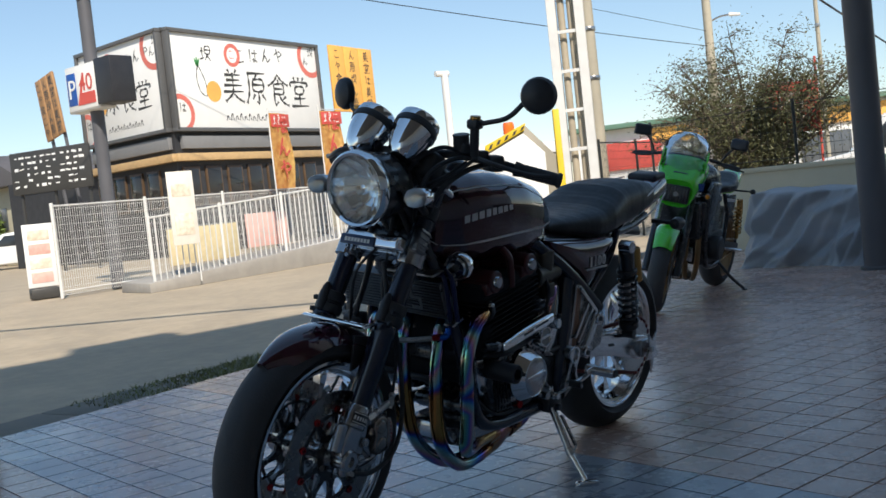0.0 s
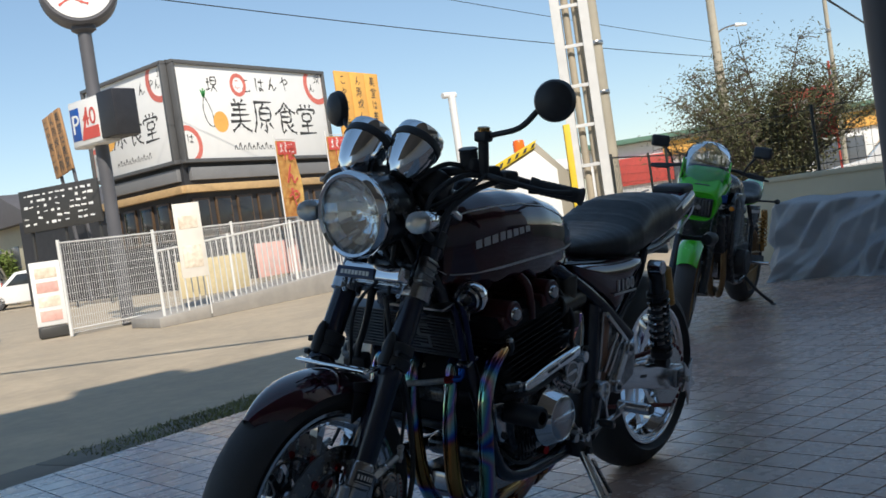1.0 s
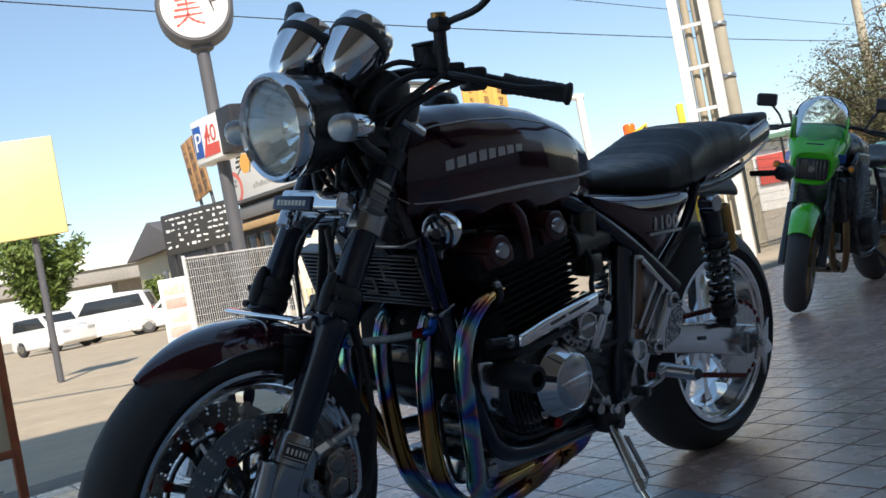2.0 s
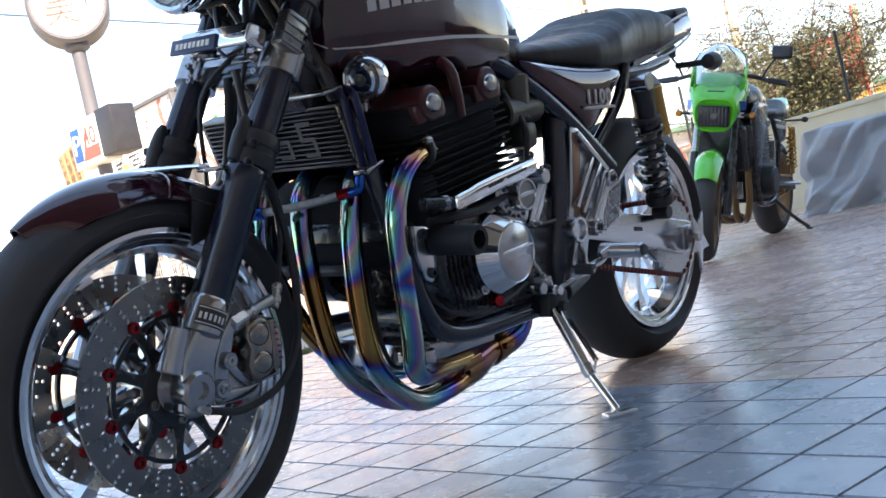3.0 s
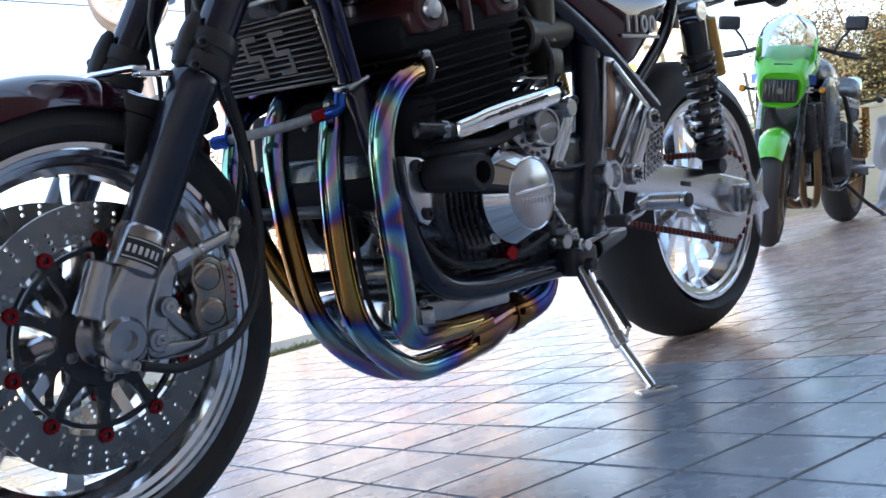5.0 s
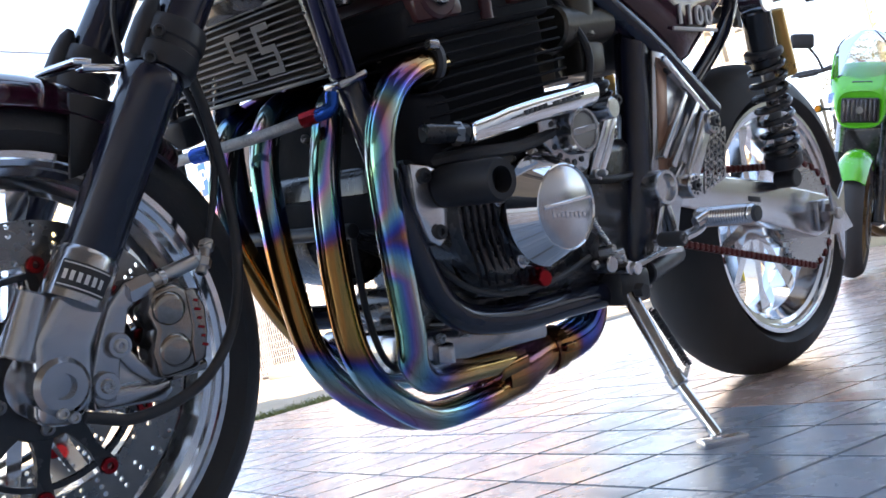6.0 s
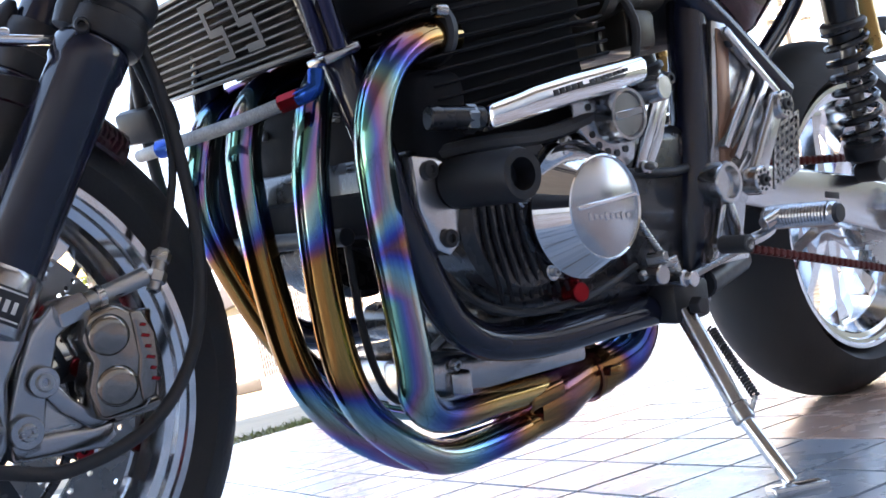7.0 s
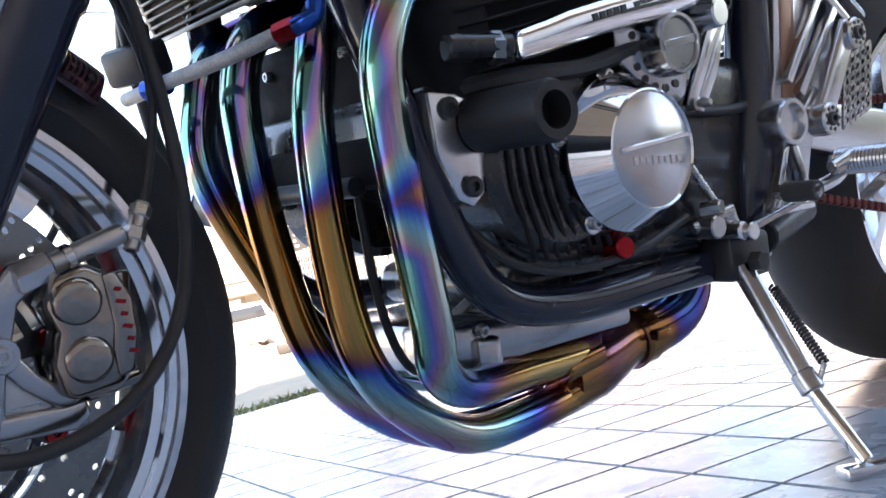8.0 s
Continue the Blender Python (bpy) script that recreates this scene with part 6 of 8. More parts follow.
    merge(ped, rod((0.925, y + side * 0.04, 0.350), (0.952, y + side * 0.05, 0.362), 0.009, 12))
    part("foot_lever", ped, M["alu"], rs)
    part("lever_tip", rod((0.842, y + side * 0.035, 0.335), (0.842, y + side * 0.075, 0.335), 0.011, 16), M["rubber"], rs)
    part("linkage_rod", rod((0.80, y + side * 0.01, 0.300), (0.945, y + side * 0.03, 0.335), 0.0045, 10), M["steel"], rs)
    part("linkage_ball", merge(rod((0.80, y + side * 0.002, 0.300), (0.80, y + side * 0.022, 0.300), 0.010, 14), rod((0.80, y, 0.298), (0.79, y, 0.330), 0.006, 10)), M["alu"], rs)

# sidestand with its return spring
st_top, st_mid, st_low = Vector((0.800, -0.205, 0.262)), Vector((0.790, -0.278, 0.142)), Vector((0.790, -0.334, 0.070))
ss = part("sidestand", merge(rod(st_top, st_mid, 0.0120, 18, 0.0105), rod(st_mid.lerp(st_top, 0.10), st_mid.lerp(st_low, 0.1), 0.0130, 18)), M["cast"], bike, "bright metal sidestand with flat foot")
part("stand_lower", rod(st_mid, st_low, 0.0085, 16), M["chrome"], ss)
part("stand_foot", box((0.795, -0.338, 0.061), (0.066, 0.028, 0.013), 0.002, 2, (-7.8, 0, -30)), M["alu"], ss)
part("stand_spring", coil(st_top + Vector((0.020, -0.022, -0.025)), st_mid + Vector((0.014, -0.012, 0.020)), 0.0045, 0.0016, 24, 6, 10), M["satin"], ss)
part("spring_hook", rod(st_mid + Vector((0.014, -0.012, 0.020)), st_mid + Vector((0.008, -0.008, 0.002)), 0.0030, 8), M["steel"], ss)
part("stand_pivot", merge(box((0.815, -0.185, 0.272), (0.07, 0.05, 0.05), 0.008), rod((0.80, -0.22, 0.268), (0.80, -0.235, 0.268), 0.011, 6), rod((0.86, -0.19, 0.285), (1.0, -0.15, 0.30), 0.02, 14)), M["satin"], ss)


# ---------- the green motorcycle behind ----------
GREEN = Matrix.Translation((-2.80, 3.54, 0.0)) @ pose(0, 0, 0, 0, 0, 110.5) @ pose(0, 0, 0, 10.7, 0, 0) @ Matrix.Scale(0.98, 4)
gk = thing("motorcycle", "lime green motorcycle with small cowl parked on its sidestand", "motorcycle", GREEN)
GA, GR = Vector((0, 0, 0.295)), Vector((1.43, 0, 0.310))
GS = Matrix.Translation(GA) @ Matrix.Rotation(radians(13), 4, Vector((0.46, 0, 0.888))) @ Matrix.Translation(-GA)


def green_wheel(name, c, half, R, m):
    w = part(name, moved(lathe(rim_profile(0.222, half * 0.78), "Y", 56), c), M["bronze"], gk, "bronze cast wheel", m)
    part("tyre", moved(lathe(tyre_profile(R, 0.224, half), "Y", 56), c), M["rubber"], w, "black rubber tyre")
    part("hub", rod(c + Vector((0, -half, 0)), c + Vector((0, half, 0)), 0.042, 24), M["bronze"], w)
    s0 = box((0.115, 0, 0), (0.16, 0.022, 0.022), 0.005, 2)
    s = part("spoke", moved(s0, c), M["bronze"], w, m=about_y(0.2, c))
    for k in range(1, 6):
        again(s, about_y(0.2 + math.pi * k / 3, c))
    return w


green_wheel("front_wheel", GA, 0.058, 0.295, GS)
green_wheel("rear_wheel", GR, 0.082, 0.310, Matrix.Identity(4))
for side in (-1, 1):
    d = part("brake_disc", moved(disc_ring(0.095, 0.155, side * 0.066, 0.005, 20, 3, 0.005), GA), M["disc"], gk, "", GS, 25)
    part("brake_caliper", box((0.135, side * 0.082, 0.335), (0.05, 0.045, 0.10), 0.012, 3, (0, 20, 0)), M["bronze"], gk, "", GS)
    fk = part("fork_leg", rod((-0.005, side * 0.10, 0.26), (0.155, side * 0.10, 0.585), 0.027, 20), M["black"], gk, "", GS)
    part("fork_tube", rod((0.15, side * 0.10, 0.57), (0.315, side * 0.10, 0.92), 0.021, 18), M["black"] if side < 0 else M["steel"], fk)
rings = []
for k in range(17):
    a = radians(146 - 96 * k / 16)
    w = 0.060 + 0.012 * math.sin(math.pi * k / 16)
    ring = []
    for sgn, off in ((1, 0.0), (-1, 0.003)):
        for j in range(9):
            u = sgn * (-1 + j / 4)
            ring.append(((w - off) * u, 0.318 - off - 0.045 * abs(u) ** 2.4))
    rings.append([GA + Vector((r * math.cos(a), yy, r * math.sin(a))) for yy, r in ring])
part("front_mudguard", loft(rings), M["green"], gk, "lime green mudguard", GS)
# cowl with its square lamp and screen
def cowl_ring(x, zb, zt, wb, wm, wt, n=36):
    """A ring across x: bottom, middle and top half widths, squarish."""
    out = []
    for k in range(n):
        a = 2 * math.pi * k / n
        c, s = math.cos(a), math.sin(a)
        v = 0.5 + 0.5 * math.copysign(abs(s) ** 0.55, s)
        w = float(np.interp(v, [0, 0.55, 1], [wb, wm, wt]))
        out.append(Vector((x, w * math.copysign(abs(c) ** 0.55, c), zb + (zt - zb) * v)))
    return out


cw = [cowl_ring(x, zb, zt, wb, wm, wt) for x, zb, zt, wb, wm, wt in (
    (0.018, 0.722, 0.870, 0.077, 0.094, 0.084), (0.008, 0.712, 0.880, 0.086, 0.103, 0.094), (0.012, 0.706, 0.890, 0.094, 0.113, 0.103), (0.040, 0.705, 0.912, 0.101, 0.122, 0.115),
    (0.085, 0.720, 0.945, 0.103, 0.139, 0.125), (0.140, 0.760, 0.985, 0.106, 0.156, 0.134), (0.195, 0.815, 1.015, 0.114, 0.168, 0.139), (0.235, 0.860, 1.030, 0.126, 0.170, 0.142))]
cowl = part("cowl", loft(cw), M["green"], gk, "lime green headlamp cowl", GS, 50)
for side in (-1, 1):
    part("cowl_wing", plate([(0.11, 0.94), (0.235, 0.96), (0.24, 1.03), (0.215, 1.075), (0.17, 1.02)], side * 0.140, side * 0.150, 0.004), M["green"], cowl)
part("cowl_vent", box((0.060, 0, 0.924), (0.012, 0.09, 0.008), 0.003, 2, (0, -30, 0)), M["satin"], cowl)
for side in (-1, 1):
    part("cowl_decal", box((0.098, side * 0.1405, 0.850), (0.080, 0.004, 0.050), 0.0015, 1, (0, 0, side * 25)), M["blueano"], cowl, "blue decal")
    part("cowl_decal", box((0.105, side * 0.133, 0.800), (0.070, 0.004, 0.028), 0.0015, 1, (0, 0, side * 25)), M["whitepaint"], cowl, "white decal")
lamp = part("headlamp", box((0.010, 0, 0.790), (0.022, 0.168, 0.116), 0.010, 3, (0, -4, 0)), M["satin"], gk, "square fluted headlamp", GS)
part("lamp_glass", box((-0.005, 0, 0.790), (0.010, 0.156, 0.106), 0.004, 3, (0, -4, 0)), M["clear"], lamp)
lamp_metal = mat("lamp_reflector", (0.06, 0.06, 0.065), 0.2, 1.0, var=0.2, scale=30)
for k in range(8):
    part("lamp_flute", box((-0.0005, -0.0665 + 0.019 * k, 0.790), (0.006, 0.0160, 0.100), 0.0028, 2, (0, -4, 0)), lamp_metal, lamp)
part("bulb_cap", rod((-0.0045, 0, 0.790), (0.002, 0, 0.790), 0.017, 18), M["disc"], lamp)
scr = []
for t in range(13):
    u = t / 12
    w = (0.150 - 0.014 * u) * math.sqrt(max(0.0, 1 - max(0, (u - 0.55) / 0.45) ** 3 * 0.75))
    row = [Vector((0.075 + 0.150 * u ** 1.2 + 0.075 * (q / 8) ** 2, w * q / 8, 0.930 + 0.255 * u - 0.012 * (q / 8) ** 2)) for q in range(-8, 9)]
    back = [p + Vector((0.003, 0, 0.001)) for p in row[::-1]]
    scr.append(row + back)
screen = part("windscreen", loft(scr), mat("screen_clear", (0.80, 0.88, 0.88), 0.03, trans=1.0, var=0.02, ior=1.3, rvar=0.0), gk, "clear bubble screen", GS)
screen.visible_shadow = False
rim_l = [Vector((0.075 + 0.150 * u ** 1.2 + 0.075, s * (0.150 - 0.014 * u) * math.sqrt(max(0.0, 1 - max(0, (u - 0.55) / 0.45) ** 3 * 0.75)), 0.918 + 0.255 * u)) for s, us in ((-1, (0, 0.25, 0.5, 0.7, 0.85, 0.95, 1.0)), (1, (1.0, 0.95, 0.85, 0.7, 0.5, 0.25, 0))) for u in us]
part("screen_edge", tube(rim_l, 0.0028, 6, 2), M["satin"], screen)
part("screen_shroud", loft([cowl_ring(x, zb, zt, 0.11, w, w * 0.7) for x, zb, zt, w in ((0.12, 0.93, 0.968, 0.120), (0.18, 0.93, 1.005, 0.135), (0.25, 0.93, 1.02, 0.135))]), M["plastic"], gk, "", GS)
part("dash", box((0.27, 0, 0.955), (0.10, 0.20, 0.09), 0.025, 3, (0, 30, 0)), M["plastic"], gk, "", GS)
gb2 = part("handlebar", tube([(0.45, -0.33, 0.985), (0.40, -0.24, 1.0), (0.36, -0.13, 1.02), (0.35, 0.13, 1.02), (0.40, 0.24, 1.0), (0.47, 0.37, 0.985)], 0.012, 12), M["satin"], gk, "", GS)
for side in (-1, 1):
    part("grip", rod((0.405, side * 0.25, 0.997), (0.455, side * 0.345, 0.984), 0.0175, 14), M["rubber"], gb2)
    part("lever", tube([(0.37, side * 0.22, 1.0), (0.39, side * 0.28, 0.985), (0.44, side * 0.38, 0.975)], 0.006, 8), M["satin"], gb2)
    part("mirror_stalk", tube([(0.385, side * 0.22, 1.01), (0.38, side * 0.25, 1.07), (0.36, side * 0.29, 1.12)], 0.0065, 8), M["satin"], gk, "", GS)
    part("mirror", box((0.352, side * 0.32, 1.15), (0.035, 0.115, 0.075), 0.016, 4, (0, 10, side * 12)), M["satin"], gk, "black rectangular mirror", GS)
    ind = part("indicator", lathe([(0.0, -0.03), (0.016, -0.028), (0.020, -0.01), (0.018, 0.02), (0.0, 0.03)], "X", 16, (0.10, side * 0.195, 0.80)), M["plastic"], gk, "", GS)
    part("indicator_stem", rod((0.12, side * 0.10, 0.80), (0.105, side * 0.18, 0.80), 0.007, 8), M["plastic"], ind)
    part("indicator_lens", lathe([(0.0, -0.034), (0.014, -0.032), (0.0185, -0.012), (0.0, -0.012)], "X", 16, (0.10, side * 0.195, 0.80)), M["amber"], ind)
# body
rings = []
for k in range(19):
    t = k / 18
    x = 0.36 + 0.58 * t
    top = float(np.interp(x, [0.36, 0.45, 0.6, 0.75, 0.88, 0.94], [0.88, 0.96, 0.985, 0.95, 0.86, 0.81]))
    hw = float(np.interp(x, [0.36, 0.45, 0.6, 0.75, 0.88, 0.94], [0.08, 0.14, 0.165, 0.15, 0.10, 0.06]))
    rings.append(oval(x, 0, 0.84, hw, top - 0.84, 0.075, 28, 2.8))
part("fuel_tank", loft(rings), M["black"], gk, "black fuel tank")
for side in (-1, 1):
    part("tank_shroud", plate([(0.34, 0.80), (0.44, 0.86), (0.66, 0.84), (0.60, 0.70), (0.44, 0.44), (0.36, 0.46)], side * 0.155, side * 0.185, 0.012, 3), M["engine"], gk, "black radiator shroud")
rings = []
for k in range(31):
    x = 0.90 + 0.66 * k / 30
    top = float(np.interp(x, [0.90, 1.0, 1.15, 1.25, 1.35, 1.5, 1.56], [0.80, 0.81, 0.82, 0.85, 0.885, 0.885, 0.85]))
    hw = float(np.interp(x, [0.90, 1.05, 1.2, 1.4, 1.56], [0.07, 0.13, 0.15, 0.12, 0.08]))
    rings.append(oval(x, 0, 0.79, hw, top - 0.79 + 0.003 * abs(math.sin(x * 90)), 0.05, 28, 3))
part("seat", loft(rings), M["leather"], gk, "black ribbed seat", angle=60)
part("tail_cowl", loft([oval(1.30 + 0.38 * k / 10, 0, 0.775 + 0.075 * k / 10, 0.12 - 0.05 * (k / 10) ** 2, 0.05, 0.05, 24, 3) for k in range(11)]), M["green"], gk, "lime green tail")
for side in (-1, 1):
    part("side_panel", plate([(0.82, 0.76), (1.15, 0.735), (1.10, 0.62), (0.95, 0.60)], side * 0.145, side * 0.175, 0.01, 3), M["black"], gk)
    part("panel_stripe", plate([(0.86, 0.725), (1.10, 0.705), (1.095, 0.685), (0.875, 0.70)], side * 0.1755, side * 0.178, 0.001), M["stripe"], gk)
    top, bot = Vector((1.20, side * 0.18, 0.70)), Vector((1.30, side * 0.165, 0.40))
    d = bot - top
    sh = part("rear_shock", rod(top, bot, 0.014, 14), M["gold"], gk, "gold rear shock")
    part("shock_spring", coil(top + d * 0.2, top + d * 0.85, 0.028, 0.006, 7), M["gold"], sh)
    part("shock_reservoir", rod(top + Vector((0.05, 0, 0)), top + Vector((0.08, 0, -0.12)), 0.019, 16), M["gold"], sh)
    part("swingarm", plate([(0.88, 0.42), (1.46, 0.345), (1.46, 0.285), (0.88, 0.35)], side * 0.13 - 0.016, side * 0.13 + 0.016, 0.004), M["satin"], gk)
    part("rear_indicator", lathe([(0.0, -0.028), (0.018, -0.02), (0.02, 0.01), (0.0, 0.028)], "X", 16, (1.55, side * 0.2, 0.74)), M["plastic"], gk)
    part("indicator_stem", rod((1.55, side * 0.05, 0.74), (1.55, side * 0.19, 0.74), 0.007, 8), M["plastic"], gk)
    part("chassis_tube", tube([(0.33, side * 0.04, 0.86), (0.40, side * 0.14, 0.62), (0.44, side * 0.16, 0.36), (0.52, side * 0.16, 0.27), (0.85, side * 0.15, 0.27), (0.95, side * 0.15, 0.40), (1.0, side * 0.15, 0.62)], 0.018, 14), M["black"], gk)
    part("foot_peg", rod((0.90, side * 0.17, 0.36), (0.91, side * 0.30, 0.36), 0.012, 12), M["alu"], gk)
ge = part("engine", merge(box((0.65, 0, 0.40), (0.44, 0.34, 0.24), 0.04, 4), box((0.60, 0, 0.60), (0.24, 0.34, 0.22), 0.02, 3), rod((0.56, -0.24, 0.40), (0.56, 0.24, 0.40), 0.085, 30)), M["satin"], gk, "black four-cylinder engine")
for k in range(8):
    part("cooling_fin", box((0.60, 0, 0.52 + 0.02 * k), (0.27, 0.37, 0.005), 0.002, 1), M["black"], ge)
part("cam_cover", box((0.60, 0, 0.735), (0.24, 0.36, 0.06), 0.02, 3), M["black"], ge)
part("front_shroud", box((0.31, 0, 0.60), (0.07, 0.30, 0.26), 0.02, 3, (0, -14, 0)), M["engine"], gk, "black shroud")
part("radiator", box((0.365, 0, 0.58), (0.035, 0.34, 0.30), 0.008, 2, (0, -14, 0)), M["engine"], gk)
for yy in (-0.13, -0.05, 0.05, 0.13):
    part("header_pipe", tube([(0.48, yy, 0.58), (0.40, yy * 1.02, 0.55), (0.365, yy, 0.46), (0.37, yy, 0.32), (0.42, yy * 0.8, 0.21), (0.55, yy * 0.4, 0.17), (0.70, 0.03 + yy * 0.2, 0.18)], 0.019, 14), M["bronze"], gk, "browned metal header pipe")
part("silencer", tube([(0.70, 0.03, 0.18), (0.85, 0.12, 0.22), (1.0, 0.19, 0.29), (1.45, 0.22, 0.40)], [0.03, 0.03, 0.045, 0.05], 18), M["steel"], gk)
part("oil_cooler", box((0.37, 0, 0.36), (0.03, 0.20, 0.10), 0.006, 2), M["cast"], gk)
part("sidestand", tube([(0.80, -0.17, 0.27), (0.86, -0.25, 0.17), (0.93, -0.335, 0.088)], 0.011, 10), M["satin"], gk)
part("stand_foot", box((0.935, -0.34, 0.082), (0.05, 0.03, 0.010), 0.002), M["satin"], gk)
part("drive_chain", merge(box((1.13, -0.125, 0.40), (0.62, 0.012, 0.014), 0.003, 1, (0, 4, 0)), box((1.13, -0.125, 0.265), (0.62, 0.012, 0.014), 0.003, 1, (0, -6, 0))), M["gold"], gk)


# ---------- forecourt edge: pillar, covered goods, sign board ----------
def cyl_column(x, y, r, z0, z1, name, label, material):
    t = part(name, lathe([(r * 1.25, z0), (r * 1.25, z0 + 0.02), (r, z0 + 0.03), (r, z1 - 0.03), (r * 1.15, z1)], "Z", 36, (x, y, 0)), material)
    return tagged(t, label, "pillar", "", "structure")


cyl_column(-2.44, 5.75, 0.105, 0.0, 3.1, "pillar", "round dark grey canopy pillar", M["pillar"])

# tarpaulin thrown over stacked goods
tarp_mat = mat("tarpaulin", (0.55, 0.58, 0.62), 0.34, var=0.14, scale=3.5, bump=0.10, bscale=26)
tb = bmesh.new()
NX, NZ = 200, 56
grid_v = []
for i in range(NX + 1):
    u = i / NX
    col = []
    x = -3.84 + 1.72 * u
    top = 0.60 + 0.05 * u + 0.018 * math.sin(6 * u + 1) + 0.03 * noise.noise(Vector((u * 5, 0, 3)))
    for j in range(NZ + 1):
        v = j / NZ
        if v < 0.72:
            s = v / 0.72
            z = top * s
            # slack folds slanting down from the upper edge, sharper towards the hem
            fold = 0.0
            for freq, lean, size, seed in ((2.3, -1.0, 0.24, 3), (5.2, -2.0, 0.16, 5), (11, -3.2, 0.045, 8)):
                ph = freq * (u + 0.05 * math.sin(8 * u + seed)) + lean * s + 0.7 * noise.noise(Vector((u * 3, s * 1.6, seed)))
                size *= 0.35 + 0.65 * abs(math.sin(math.floor(ph) * 12.9898 + seed))
                w = ph % 1
                fold -= size * min(w / 0.30, (1 - w) / 0.70) * (1.0 - 0.55 * s)
            y = 6.16 - 0.10 * (1 - s) ** 1.6 + fold + 0.03 * noise.noise(Vector((u * 9, s * 5, 2)))
        else:
            s = (v - 0.72) / 0.28
            z = top + 0.02 * math.sin(math.pi * s) + 0.015 * noise.noise(Vector((u * 7, s * 3, 5)))
            y = 6.16 + 0.55 * s
        if u < 0.10:
            y += (0.10 - u) * 1.8
            z *= 0.82 + 1.8 * u
        col.append(tb.verts.new((x, y, max(z, 0.004))))
    grid_v.append(col)
for i in range(NX):
    for j in range(NZ):
        tb.faces.new((grid_v[i][j], grid_v[i + 1][j], grid_v[i + 1][j + 1], grid_v[i][j + 1]))
bmesh.ops.solidify(tb, geom=tb.faces[:], thickness=0.003)
tagged(part("tarpaulin", tb, tarp_mat, angle=180), "creased grey tarpaulin draped over stacked goods by the wall", "tarpaulin")
# low rendered wall with mesh fence
low = tagged(part("wall_low", merge(box((-2.2, 7.40, 0.37), (7.9, 0.16, 0.88), 0.012, 2, (0, 0, -6)), box((-2.2, 7.40, 0.82), (7.94, 0.20, 0.05), 0.008, 2, (0, 0, -6))), M["wallpaint"]), "low cream rendered boundary wall", "wall", "", "structure")
mesh_mat = mat("dark_mesh", (0.03, 0.035, 0.035), 0.5, 0.3, var=0.1)


def wire_fence(name, p0, p1, z0, z1, step, hstep, wire, post_r, post_gap, material, label, rail=0.0):
    """A welded mesh fence from p0 to p1: posts, rails and wires as parts."""
    p0, p1 = Vector(p0), Vector(p1)
    f = thing(name, label, "fence", Matrix.Translation(p0))
    d = p1 - p0
    L = d.length
    d.normalize()
    n = max(1, round(L / post_gap))
    for k in range(n + 1):
        q = d * (L * k / n)
        part("post", rod(q + Vector((0, 0, z0 - 0.05)), q + Vector((0, 0, z1 + 0.03)), post_r, 10), material, f)
    side = Vector((-d.y, d.x, 0))
    if rail:
        for z in (z0 + 0.06, z1 - 0.02):
            part("rail", rod(Vector((0, 0, z)), d * L + Vector((0, 0, z)), rail, 8), material, f)
    def strip(name, a, b):
        wb = bmesh.new()
        dd = (b - a).normalized()
        up = Vector((0, 0, 1)) if abs(dd.z) < 0.5 else d
        vs = []
        for e in (a, b):
            for s1, s2 in ((-1, -1), (1, -1), (1, 1), (-1, 1)):
                vs.append(wb.verts.new(e + side * s1 * wire + up * s2 * wire))
        for k in range(4):
            wb.faces.new((vs[k], vs[(k + 1) % 4], vs[4 + (k + 1) % 4], vs[4 + k]))
        return part(name, wb, material, f)
    bar = strip("upright_bar", Vector((0, 0, z0)), Vector((0, 0, z1)))
    for k in range(1, int(L / step) + 1):
        again(bar, Matrix.Translation(d * (k * step)))
    if hstep:
        bar = strip("cross_bar", Vector((0, 0, z0)), d * L + Vector((0, 0, z0)))
        for k in range(1, int((z1 - z0) / hstep) + 1):
            again(bar, Matrix.Translation((0, 0, k * hstep)))
    return f


wire_fence("mesh_fence", (-6.08, 7.81, 0), (1.68, 6.99, 0), 0.85, 1.46, 0.085, 0.17, 0.0015, 0.016, 1.9, mesh_mat, "dark green welded mesh fence on the low wall", 0.004)
wire_fence("mesh_fence", tuple(st(10.52, 1.95, -0.06)), tuple(st(17.17, 2.48, -0.06)), 0.05, 1.52, 0.06, 0.12, 0.0022, 0.02, 1.9, mesh_mat, "grey welded mesh fence beside the street", 0.008)

# standing sign board with wooden surround at the kerb
sbm = Matrix.Translation((-3.55, -0.67, 0.0)) @ Matrix.Rotation(radians(101), 4, "Z") @ Matrix.Diagonal((1, 1, 0.96, 1))
sbd = thing("sign_board", "standing sign board with varnished wooden surround on metal legs", "sign", sbm)
part("panel", box((0, 0, 0.46), (0.66, 0.020, 0.50), 0.003), mat("board_panel", (0.86, 0.62, 0.36), 0.5, var=0.2, scale=5, tint=(0.90, 0.72, 0.46)), sbd, "faded orange panel")
for nm, c, s in (("side_rail", (0.345, 0, 0.36), (0.035, 0.035, 0.76)), ("side_rail", (-0.345, 0, 0.36), (0.035, 0.035, 0.76)), ("top_rail", (0, 0, 0.73), (0.66, 0.034, 0.035)), ("bottom_rail", (0, 0, 0.195), (0.66, 0.034, 0.035))):
    part(nm, box(c, s, 0.004), mat("red_wood", (0.42, 0.11, 0.04), 0.45, var=0.3, scale=16), sbd)
for sx in (-0.3, 0.18):
    part("leg", rod((sx, 0.04, 0.70), (sx + 0.05, 0.34, 0.0), 0.009, 10), M["steel"], sbd)
